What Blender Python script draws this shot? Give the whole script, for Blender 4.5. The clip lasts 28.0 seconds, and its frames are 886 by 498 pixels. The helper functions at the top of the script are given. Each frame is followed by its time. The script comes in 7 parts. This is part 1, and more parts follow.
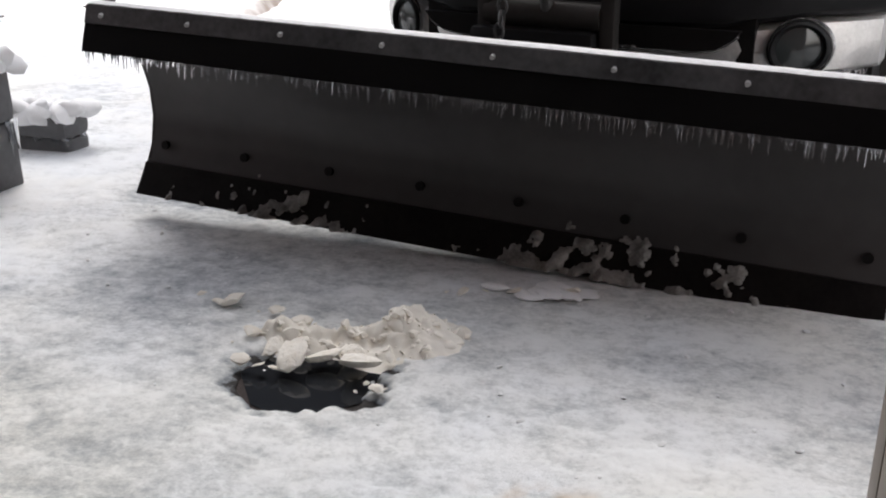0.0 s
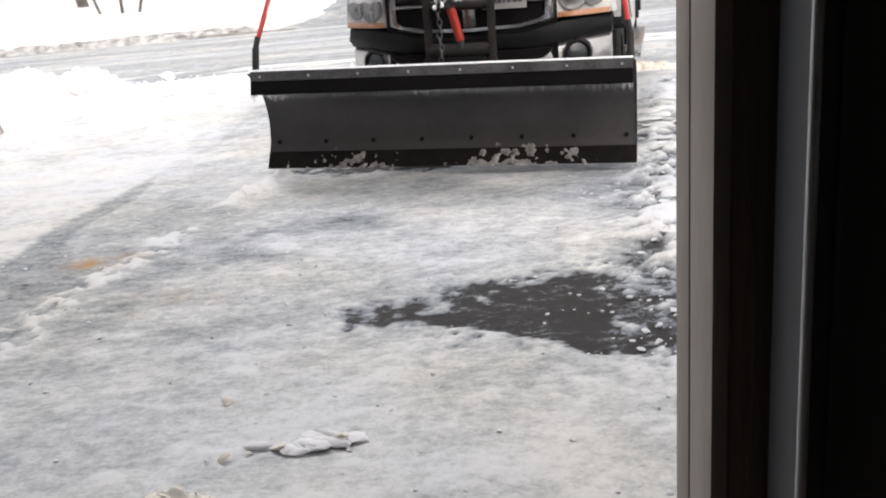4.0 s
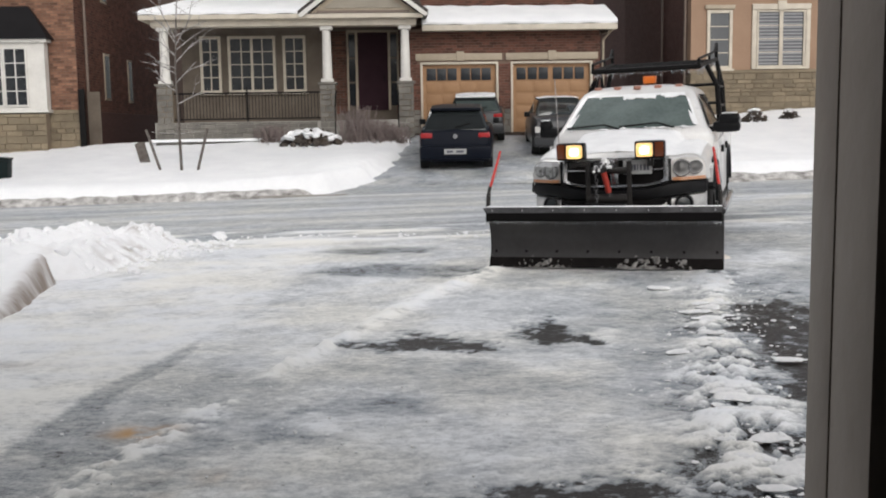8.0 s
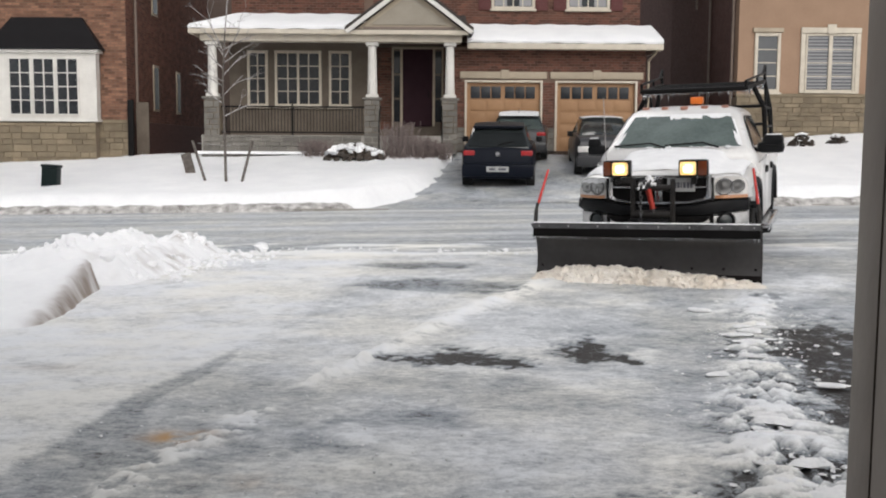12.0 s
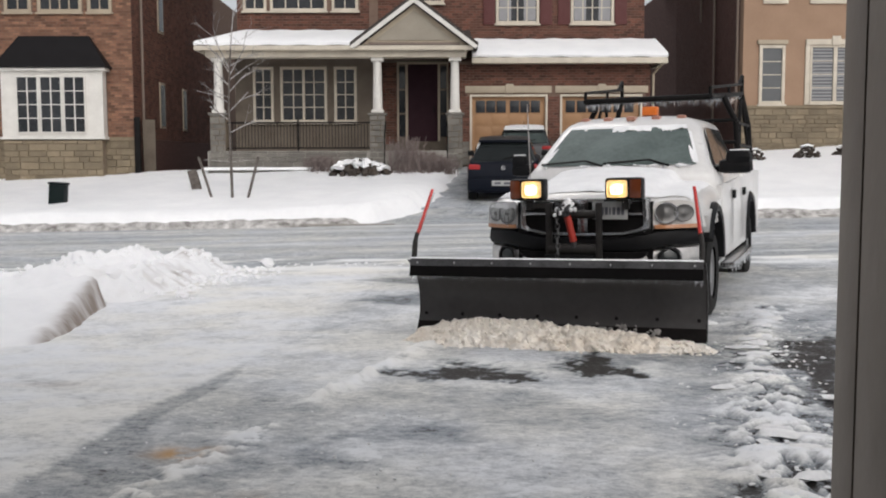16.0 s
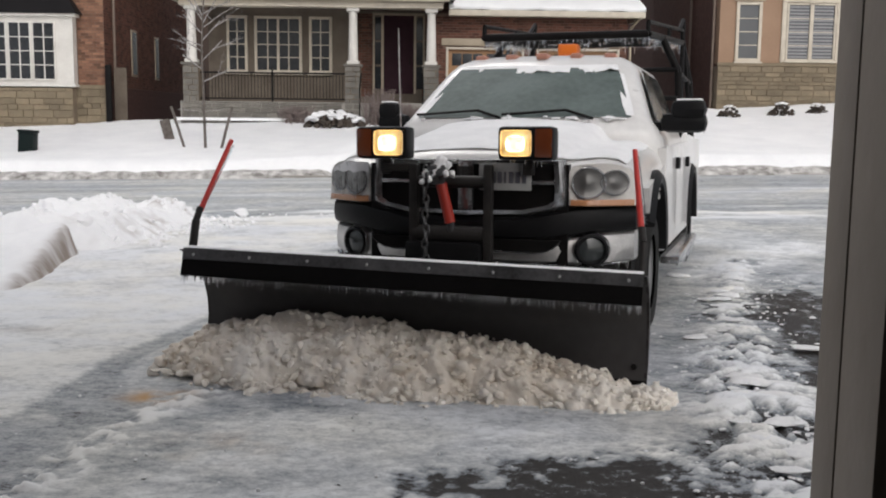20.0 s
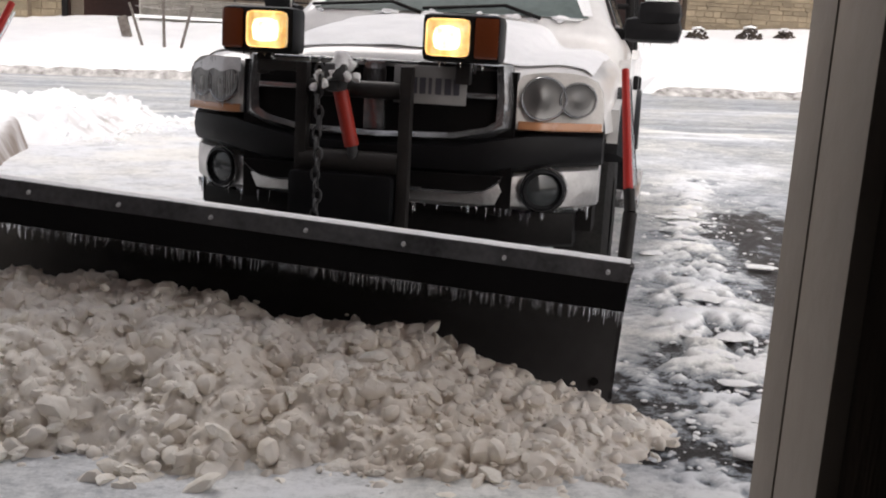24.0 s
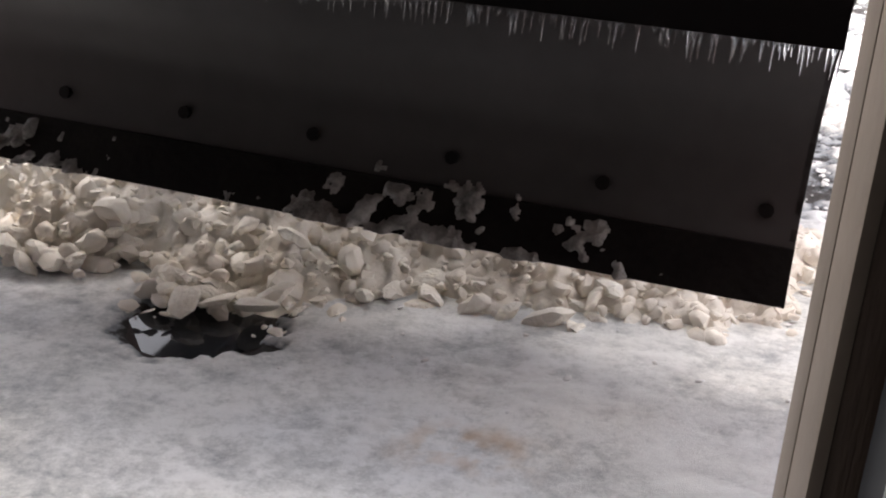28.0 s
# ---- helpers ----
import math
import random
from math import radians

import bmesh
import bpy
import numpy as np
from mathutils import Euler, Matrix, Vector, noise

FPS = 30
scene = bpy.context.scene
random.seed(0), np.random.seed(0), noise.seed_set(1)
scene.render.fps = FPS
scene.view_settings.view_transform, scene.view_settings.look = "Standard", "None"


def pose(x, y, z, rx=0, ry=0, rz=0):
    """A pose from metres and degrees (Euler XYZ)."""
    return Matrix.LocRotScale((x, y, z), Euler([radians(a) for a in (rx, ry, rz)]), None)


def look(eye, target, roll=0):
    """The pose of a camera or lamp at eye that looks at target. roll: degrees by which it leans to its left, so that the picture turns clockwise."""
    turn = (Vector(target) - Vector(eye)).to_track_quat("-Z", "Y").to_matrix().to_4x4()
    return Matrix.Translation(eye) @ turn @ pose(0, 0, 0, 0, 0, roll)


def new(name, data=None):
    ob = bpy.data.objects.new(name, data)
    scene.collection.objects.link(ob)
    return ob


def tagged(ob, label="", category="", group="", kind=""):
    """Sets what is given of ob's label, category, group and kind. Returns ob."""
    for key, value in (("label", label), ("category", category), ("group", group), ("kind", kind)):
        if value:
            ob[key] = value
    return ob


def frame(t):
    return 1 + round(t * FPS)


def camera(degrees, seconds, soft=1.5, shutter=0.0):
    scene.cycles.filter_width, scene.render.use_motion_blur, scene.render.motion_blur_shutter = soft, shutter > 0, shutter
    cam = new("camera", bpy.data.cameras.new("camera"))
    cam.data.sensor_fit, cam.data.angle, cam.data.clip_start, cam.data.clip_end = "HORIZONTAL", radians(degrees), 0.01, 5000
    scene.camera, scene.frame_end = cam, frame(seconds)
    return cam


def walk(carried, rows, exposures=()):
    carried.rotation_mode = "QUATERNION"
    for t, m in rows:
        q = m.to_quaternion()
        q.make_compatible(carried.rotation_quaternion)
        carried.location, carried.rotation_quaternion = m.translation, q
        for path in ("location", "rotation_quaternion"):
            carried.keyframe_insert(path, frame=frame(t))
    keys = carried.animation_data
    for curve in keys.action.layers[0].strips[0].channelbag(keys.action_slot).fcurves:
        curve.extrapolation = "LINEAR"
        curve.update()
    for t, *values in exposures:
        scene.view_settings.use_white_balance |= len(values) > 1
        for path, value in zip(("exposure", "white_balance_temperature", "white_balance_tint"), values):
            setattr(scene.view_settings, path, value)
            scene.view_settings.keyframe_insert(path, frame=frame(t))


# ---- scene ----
import functools

UNIT = 1.105  # metres to one unit of the plan
cam = camera(47.95, 28.0, soft=2.0)
PATH = [
    (0, pose(0.066, -0.200, 1.054, 68.32, 0.70, 18.58)),
    (0.5, pose(0.151, -0.190, 1.119, 65.19, 0.27, 16.56)),
    (1, pose(0.128, -0.245, 1.111, 66.02, 0.58, 13.64)),
    (1.5, pose(0.106, -0.217, 1.080, 65.73, 1.35, 10.79)),
    (2, pose(0.132, -0.204, 1.090, 67.21, 1.09, 10.22)),
    (2.5, pose(0.099, -0.193, 1.087, 67.72, 0.47, 8.91)),
    (3, pose(0.086, -0.186, 1.079, 68.74, 0.20, 7.76)),
    (3.5, pose(0.077, -0.161, 1.096, 69.78, 0.00, 5.37)),
    (4, pose(0.046, -0.083, 1.125, 73.58, 3.89, 2.37)),
    (4.5, pose(0.025, 0.016, 1.212, 78.76, 2.14, 4.00)),
    (6.5, pose(-0.025, -0.018, 1.227, 83.12, 2.44, 4.49)),
    (7, pose(-0.019, -0.007, 1.218, 82.86, 2.08, 4.53)),
    (7.5, pose(-0.003, 0.009, 1.210, 82.55, 1.01, 4.42)),
    (8, pose(-0.011, -0.000, 1.217, 83.19, 0.92, 5.17)),
    (8.5, pose(0.001, 0.005, 1.211, 84.27, 0.47, 6.02)),
    (9, pose(-0.001, 0.008, 1.204, 84.21, 0.46, 5.72)),
    (9.5, pose(-0.007, 0.005, 1.204, 84.16, 0.45, 6.30)),
    (10, pose(0.006, 0.002, 1.200, 84.16, 0.37, 6.73)),
    (10.5, pose(0.009, 0.004, 1.195, 84.35, 0.12, 6.96)),
    (11, pose(-0.006, 0.002, 1.197, 84.44, -0.24, 7.53)),
    (11.5, pose(-0.012, -0.003, 1.197, 84.14, -0.36, 7.67)),
    (13.5, pose(-0.006, 0.000, 1.197, 84.58, -0.15, 7.33)),
    (14, pose(-0.004, 0.000, 1.193, 84.50, 0.00, 7.61)),
    (14.5, pose(-0.001, -0.001, 1.196, 84.52, 0.00, 7.67)),
    (15, pose(-0.001, -0.000, 1.192, 84.66, 0.08, 7.69)),
    (15.5, pose(0.010, -0.000, 1.196, 84.72, 0.27, 7.81)),
    (16, pose(0.008, -0.006, 1.199, 85.03, 0.14, 7.96)),
    (16.5, pose(0.009, -0.007, 1.196, 85.10, 0.05, 8.02)),
    (17, pose(0.002, -0.001, 1.192, 84.82, 0.19, 7.78)),
    (17.5, pose(0.015, 0.002, 1.193, 84.87, 0.58, 7.68)),
    (18, pose(0.019, -0.007, 1.200, 85.22, 0.84, 7.36)),
    (18.5, pose(0.006, 0.000, 1.199, 85.73, 0.61, 7.24)),
    (19, pose(0.012, 0.002, 1.196, 85.67, 0.72, 7.05)),
    (19.5, pose(0.014, -0.000, 1.186, 85.18, 0.20, 6.57)),
    (20, pose(-0.006, -0.006, 1.158, 82.44, -0.64, 6.54)),
    (20.5, pose(0.012, 0.016, 1.148, 78.57, -1.04, 6.64)),
    (20.7, pose(-0.009, 0.001, 1.147, 78.56, -0.59, 6.41)),
    (21, pose(0.007, 0.036, 1.177, 79.96, -1.39, 5.40)),
    (21.5, pose(0.032, 0.041, 1.157, 81.52, -1.50, 3.30)),
    (22, pose(0.023, 0.048, 1.154, 80.32, -1.97, 2.43)),
    (22.5, pose(0.005, 0.062, 1.127, 78.31, -1.91, 2.32)),
    (24.5, pose(0.009, 0.061, 1.106, 77.53, -3.32, 5.11)),
    (25, pose(0.012, 0.054, 1.114, 77.62, -3.39, 4.91)),
    (25.5, pose(0.008, 0.026, 1.126, 78.00, -2.50, 4.68)),
    (26, pose(0.004, 0.003, 1.131, 77.54, -1.75, 4.95)),
    (26.5, pose(0.029, -0.022, 1.119, 72.98, -0.27, 7.00)),
    (27, pose(-0.011, -0.058, 1.128, 67.34, -0.26, 7.84)),
    (27.6, pose(0.025, -0.115, 1.046, 65.73, 0.30, 11.90)),
    (28, pose(0.010, -0.186, 0.994, 66.00, -1.37, 11.83)),
]
EXPO = [(0, 1.15, 6550, 12), (1.0, 1.5, 6650, 13), (2.2, 1.1, 6600, 12), (3.0, 0.8, 6550, 12), (4.0, 0.65, 6600, 12), (4.5, 0.3, 6500, 10),
        (6.5, -0.1, 6500, 10), (8, -0.08, 6500, 10), (11, -0.05, 6500, 10), (17, -0.14, 6500, 11), (20, -0.12, 6500, 11), (22, 0.02, 6600, 13),
        (24.5, 0.45, 6700, 14), (26, 0.78, 6750, 14), (27, 1.9, 6750, 14), (28, 2.0, 6850, 16)]
walk(cam, PATH, EXPO)

# ---- light: a white overcast sky ----
world = bpy.data.worlds.new("overcast_sky")
scene.world = world
world.use_nodes = True
wn = world.node_tree
wn.nodes.clear()
sky = wn.nodes.new("ShaderNodeTexSky")
sky.sky_type = "NISHITA"
sky.sun_disc = False
sky.sun_elevation, sky.sun_rotation = radians(38), radians(150)
sky.air_density, sky.dust_density, sky.ozone_density = 1.0, 4.0, 1.0
hsv = wn.nodes.new("ShaderNodeHueSaturation")
hsv.inputs["Saturation"].default_value = 0.25
bg = wn.nodes.new("ShaderNodeBackground")
bg.inputs["Strength"].default_value = 0.15
wout = wn.nodes.new("ShaderNodeOutputWorld")
wn.links.new(sky.outputs[0], hsv.inputs["Color"])
wn.links.new(hsv.outputs[0], bg.inputs[0])
wn.links.new(bg.outputs[0], wout.inputs[0])
sun = new("sun", bpy.data.lights.new("sun", "SUN"))
sun.data.energy, sun.data.angle, sun.data.color = 0.95, radians(30), (1.0, 0.97, 0.93)
sun.matrix_world = look((-3.2, 14.0, 7.6), (0, 8, 0))


# ---- materials ----
def material(name, color, rough=0.6, metal=0.0, spots=0.0, scale=6.0, second=None, bump=0.0, bump_scale=40.0, coat=0.0,
             emit=None, strength=0.0, spec=0.5, sss=0.0, island=0.0, stretch=(1, 1, 1), rough_var=0.12):
    m = bpy.data.materials.new(name)
    m.use_nodes = True
    n, l = m.node_tree.nodes, m.node_tree.links
    b = n["Principled BSDF"]
    b.inputs["Metallic"].default_value = metal
    b.inputs["Coat Weight"].default_value = coat
    b.inputs["Specular IOR Level"].default_value = spec
    if sss:
        b.inputs["Subsurface Weight"].default_value = sss
        b.inputs["Subsurface Radius"].default_value = (0.03, 0.027, 0.022)
        b.inputs["Subsurface Scale"].default_value = 1.0
    tc = n.new("ShaderNodeTexCoord")
    mp = n.new("ShaderNodeMapping")
    mp.inputs["Scale"].default_value = stretch
    l.new(tc.outputs["Object"], mp.inputs["Vector"])
    big = n.new("ShaderNodeTexNoise")
    big.inputs["Scale"].default_value, big.inputs["Detail"].default_value = scale, 6
    l.new(mp.outputs[0], big.inputs["Vector"])
    fine = n.new("ShaderNodeTexNoise")
    fine.inputs["Scale"].default_value, fine.inputs["Detail"].default_value = scale * 9, 4
    l.new(mp.outputs[0], fine.inputs["Vector"])
    add = n.new("ShaderNodeMath")
    add.operation = "MULTIPLY_ADD"
    add.inputs[1].default_value = 0.45
    l.new(fine.outputs[0], add.inputs[0])
    l.new(big.outputs[0], add.inputs[2])
    ramp = n.new("ShaderNodeValToRGB")
    ramp.color_ramp.elements[0].position, ramp.color_ramp.elements[1].position = 0.5, 0.95
    c1 = (*color, 1)
    c2 = (*(second or [v * (1 - 0.35 * (spots or 0.4)) for v in color]), 1)
    ramp.color_ramp.elements[0].color, ramp.color_ramp.elements[1].color = c1, c2
    l.new(add.outputs[0], ramp.inputs[0])
    out = ramp.outputs[0]
    if island:
        oi = n.new("ShaderNodeObjectInfo")
        geo = n.new("ShaderNodeNewGeometry")
        sm = n.new("ShaderNodeMath")
        l.new(oi.outputs["Random"], sm.inputs[0])
        l.new(geo.outputs["Random Per Island"], sm.inputs[1])
        fr = n.new("ShaderNodeMath")
        fr.operation = "FRACT"
        l.new(sm.outputs[0], fr.inputs[0])
        mr = n.new("ShaderNodeMapRange")
        mr.inputs["To Min"].default_value, mr.inputs["To Max"].default_value = 1 - island, 1 + island * 0.6
        l.new(fr.outputs[0], mr.inputs["Value"])
        vm = n.new("ShaderNodeVectorMath")
        vm.operation = "SCALE"
        l.new(out, vm.inputs[0])
        l.new(mr.outputs[0], vm.inputs["Scale"])
        out = vm.outputs[0]
    l.new(out, b.inputs["Base Color"])
    rr = n.new("ShaderNodeMapRange")
    rr.inputs["To Min"].default_value = max(0.02, rough - rough_var)
    rr.inputs["To Max"].default_value = min(1, rough + rough_var)
    l.new(big.outputs[0], rr.inputs["Value"])
    l.new(rr.outputs[0], b.inputs["Roughness"])
    if bump:
        bt = n.new("ShaderNodeTexNoise")
        bt.inputs["Scale"].default_value, bt.inputs["Detail"].default_value = bump_scale, 8
        l.new(mp.outputs[0], bt.inputs["Vector"])
        bp = n.new("ShaderNodeBump")
        bp.inputs["Strength"].default_value, bp.inputs["Distance"].default_value = bump, 0.01
        l.new(bt.outputs[0], bp.inputs["Height"])
        l.new(bp.outputs[0], b.inputs["Normal"])
    if emit:
        b.inputs["Emission Color"].default_value = (*emit, 1)
        b.inputs["Emission Strength"].default_value = strength
    return m


def glass_material(name, tint=(1, 1, 1), rough=0.02, alpha=1.0):
    m = bpy.data.materials.new(name)
    m.use_nodes = True
    b = m.node_tree.nodes["Principled BSDF"]
    b.inputs["Base Color"].default_value = (*tint, 1)
    b.inputs["Transmission Weight"].default_value = alpha
    b.inputs["Roughness"].default_value = rough
    b.inputs["IOR"].default_value = 1.45
    return m


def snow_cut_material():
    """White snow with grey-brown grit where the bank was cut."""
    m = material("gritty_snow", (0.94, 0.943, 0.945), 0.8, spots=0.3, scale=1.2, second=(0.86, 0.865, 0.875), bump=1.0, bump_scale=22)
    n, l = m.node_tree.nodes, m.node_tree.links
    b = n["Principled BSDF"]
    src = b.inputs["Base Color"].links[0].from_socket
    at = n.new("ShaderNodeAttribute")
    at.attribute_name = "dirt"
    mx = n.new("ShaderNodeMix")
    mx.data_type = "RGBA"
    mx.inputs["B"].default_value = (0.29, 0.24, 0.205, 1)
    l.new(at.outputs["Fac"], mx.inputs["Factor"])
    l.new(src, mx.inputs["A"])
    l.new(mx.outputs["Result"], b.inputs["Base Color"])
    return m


SNOW = material("snow", (0.94, 0.943, 0.945), 0.8, spots=0.3, scale=1.2, second=(0.86, 0.865, 0.875), bump=0.5, bump_scale=14)
def lamp_material(name, dim, bright, strength):
    """A lit lens, brighter and dimmer by its ribs and the ice on it."""
    m = material(name, bright, 0.35, coat=0.3)
    n, l = m.node_tree.nodes, m.node_tree.links
    b = n["Principled BSDF"]
    tc = n.new("ShaderNodeTexCoord")
    t = n.new("ShaderNodeTexNoise")
    t.inputs["Scale"].default_value, t.inputs["Detail"].default_value, t.inputs["Roughness"].default_value = 26, 6, 0.75
    l.new(tc.outputs["Object"], t.inputs["Vector"])
    r = n.new("ShaderNodeValToRGB")
    r.color_ramp.elements[0].position, r.color_ramp.elements[0].color = 0.36, (*[v * 0.25 for v in dim], 1)
    r.color_ramp.elements[1].position, r.color_ramp.elements[1].color = 0.62, (*bright, 1)
    q = r.color_ramp.elements.new(0.48)
    q.color = (*[v * 0.75 for v in dim], 1)
    l.new(t.outputs[0], r.inputs[0])
    l.new(r.outputs[0], b.inputs["Emission Color"])
    b.inputs["Emission Strength"].default_value = strength
    return m


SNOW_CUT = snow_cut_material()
SLAB = material("white_ice_slab", (0.88, 0.88, 0.87), 0.6, scale=6, second=(0.70, 0.71, 0.72), bump=0.5, bump_scale=30, island=0.06)
GREY_BLOCK = material("dull_grey_block", (0.15, 0.15, 0.155), 0.85, scale=4, second=(0.09, 0.09, 0.092), bump=0.6, bump_scale=25)
DIRTY_SNOW = material("dirty_snow", (0.72, 0.70, 0.675), 0.8, bump=0.8, bump_scale=20, second=(0.13, 0.118, 0.105), scale=5.0)
PILE = material("plowed_slush", (0.91, 0.875, 0.815), 0.85, scale=2.2, spec=0.2, island=0.03, bump=0.6, bump_scale=34, second=(0.76, 0.685, 0.59))
CHUNK = material("ice_chunk", (0.94, 0.905, 0.835), 0.8, scale=1.2, spec=0.2, island=0.07, bump=0.6, bump_scale=5, second=(0.90, 0.84, 0.74))
ASPHALT = material("wet_asphalt", (0.030, 0.021, 0.0195), 0.6, scale=5, bump=0.5, bump_scale=160, rough_var=0.2, spec=0.15, second=(0.046, 0.035, 0.032))
PUDDLE = material("puddle_water", (0.02, 0.022, 0.026), 0.06, scale=3, rough_var=0.03)
BRICK = material("red_brick", (0.165, 0.066, 0.042), 0.85, scale=3, bump=0.4, bump_scale=60, island=0.45, second=(0.105, 0.045, 0.032))
BRICK_TAN = material("mixed_brick", (0.285, 0.15, 0.092), 0.85, scale=3, second=(0.19, 0.09, 0.057), bump=0.4, bump_scale=60, island=0.5)
MORTAR = material("mortar", (0.18, 0.12, 0.09), 0.9, scale=8, bump=0.3)
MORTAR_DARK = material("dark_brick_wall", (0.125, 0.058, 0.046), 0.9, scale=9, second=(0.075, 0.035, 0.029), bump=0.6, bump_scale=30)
STONE = material("cut_stone", (0.26, 0.21, 0.14), 0.85, scale=2, second=(0.17, 0.135, 0.09), bump=0.7, bump_scale=25, island=0.25)
STONE_GREY = material("grey_stone", (0.21, 0.195, 0.17), 0.85, scale=3, second=(0.135, 0.125, 0.11), bump=0.7, bump_scale=25, island=0.2)
STONE_JOINT = material("stone_joint", (0.22, 0.17, 0.12), 0.9, scale=6)
STUCCO = material("peach_stucco", (0.345, 0.225, 0.15), 0.9, scale=1.5, bump=0.3, bump_scale=120, second=(0.30, 0.195, 0.13))
SIDING = material("taupe_wall", (0.165, 0.135, 0.105), 0.85, scale=2, bump=0.3, second=(0.115, 0.092, 0.072))
GABLE = material("gable_panel", (0.32, 0.285, 0.23), 0.8, scale=2, second=(0.27, 0.24, 0.195))
CLING = material("clinging_slush", (0.34, 0.325, 0.31), 0.6, island=0.0, bump=0.9, bump_scale=50, second=(0.10, 0.093, 0.088), scale=16)
TRIM = material("cream_trim", (0.62, 0.56, 0.46), 0.6, scale=3, second=(0.50, 0.445, 0.365))
TRIM_TAN = material("tan_trim", (0.42, 0.35, 0.26), 0.6, scale=3)
WHITE = material("white_paint", (0.72, 0.70, 0.655), 0.5, scale=3, second=(0.60, 0.58, 0.54))
DOOR_TAN = material("tan_garage_door", (0.36, 0.20, 0.095), 0.6, scale=4, second=(0.30, 0.165, 0.08))
DOOR_PLUM = material("dark_plum_door", (0.030, 0.010, 0.016), 0.7, spec=0.2, scale=3)
PANE = material("dark_window_pane", (0.016, 0.018, 0.021), 0.1, scale=0.8, second=(0.045, 0.048, 0.053), spec=0.22, rough_var=0.04)
BLIND = material("window_blind", (0.10, 0.105, 0.11), 0.5, scale=3)
CURTAIN = material("pale_curtain", (0.30, 0.30, 0.31), 0.8, scale=4)
ROOF_DARK = material("dark_metal_roof", (0.012, 0.011, 0.012), 0.7, spec=0.15, scale=2)
SHINGLE = material("dark_shingle", (0.05, 0.042, 0.038), 0.9, scale=3, bump=0.5)
SHUTTER = material("maroon_shutter", (0.10, 0.022, 0.02), 0.6, scale=4)
IRON = material("black_iron", (0.006, 0.0055, 0.0055), 0.5, scale=6, second=(0.012, 0.011, 0.011), spec=0.1)
PIPE = material("brown_downpipe", (0.20, 0.15, 0.12), 0.5, scale=4)
CONCRETE = material("concrete", (0.34, 0.32, 0.29), 0.85, scale=3, second=(0.25, 0.235, 0.21), bump=0.4)
BARK = material("grey_bark", (0.06, 0.048, 0.04), 0.85, scale=10, bump=0.5, second=(0.16, 0.14, 0.125))
FROST = material("frosted_twig", (0.13, 0.11, 0.10), 0.8, scale=12, second=(0.50, 0.48, 0.47))
BUSH = material("brown_frosted_stem", (0.13, 0.095, 0.085), 0.85, scale=12, second=(0.26, 0.215, 0.20))
LEAF_DARK = material("dark_evergreen", (0.035, 0.03, 0.024), 0.7, scale=6, second=(0.06, 0.042, 0.03))
BIN_GREEN = material("dark_green_box", (0.006, 0.012, 0.012), 0.45, scale=4, spec=0.15)
TRUCK_WHITE = material("icy_white_truck_paint", (0.76, 0.75, 0.735), 0.32, scale=2.5, coat=0.4, bump=0.05, bump_scale=18, second=(0.63, 0.62, 0.61))
ICE_STREAK = material("streaked_ice", (0.66, 0.67, 0.66), 0.35, scale=20, second=(0.45, 0.46, 0.46), bump=0.3)
ICY_CHROME = material("iced_chrome", (0.62, 0.61, 0.60), 0.36, metal=0.75, scale=9, second=(0.45, 0.445, 0.44), bump=0.25, bump_scale=60, rough_var=0.2)
TRUCK_SNOW = material("frost_on_paint", (0.90, 0.90, 0.905), 0.6, scale=5, second=(0.79, 0.79, 0.80), bump=0.6, bump_scale=60)
BLACK_PLASTIC = material("black_bumper_plastic", (0.006, 0.006, 0.0065), 0.45, scale=4, second=(0.011, 0.011, 0.012), spec=0.14)
BLACK_STEEL = material("black_plow_steel", (0.016, 0.015, 0.015), 0.45, scale=5, bump=0.15, second=(0.035, 0.032, 0.03), spec=0.2)
MOLDBOARD = material("grey_moldboard", (0.058, 0.055, 0.055), 0.4, scale=2.2, bump=0.08, bump_scale=9, second=(0.041, 0.039, 0.039), spec=0.3)
EDGE_STEEL = material("worn_cutting_edge", (0.006, 0.005, 0.005), 0.65, scale=7, bump=0.4, second=(0.014, 0.012, 0.011), spec=0.07)
STRIP_STEEL = material("grey_steel_strip", (0.112, 0.112, 0.115), 0.4, scale=6, bump=0.2, second=(0.035, 0.035, 0.036), metal=0.2, spec=0.3)
RIVET = material("rivet_steel", (0.42, 0.42, 0.42), 0.4, metal=0.3, scale=20)
RUBBER = material("black_rubber_flap", (0.004, 0.0036, 0.0036), 0.7, scale=4, second=(0.007, 0.0065, 0.0065), spec=0.06)
CHROME = material("icy_chrome", (0.50, 0.50, 0.51), 0.20, metal=0.85, scale=3, bump=0.25, bump_scale=30, rough_var=0.1, second=(0.36, 0.36, 0.37))
GLASS_DARK = material("frosted_windscreen", (0.075, 0.10, 0.095), 0.5, scale=2.6, bump=0.2, bump_scale=14, second=(0.14, 0.17, 0.165), spec=0.1)
GLASS_SIDE = material("dark_side_window", (0.03, 0.035, 0.036), 0.08, scale=2)
TYRE = material("black_tyre", (0.008, 0.008, 0.008), 0.8, spec=0.2, scale=8, second=(0.025, 0.024, 0.023), bump=0.4)
RIM = material("grey_rim", (0.30, 0.30, 0.30), 0.4, metal=0.6, scale=6)
HEADLAMP = material("frosted_headlamp", (0.70, 0.68, 0.65), 0.35, scale=9, coat=0.5, second=(0.52, 0.50, 0.475))
REFLECTOR = material("lamp_bowl", (0.15, 0.147, 0.143), 0.35, metal=0.5, scale=14)
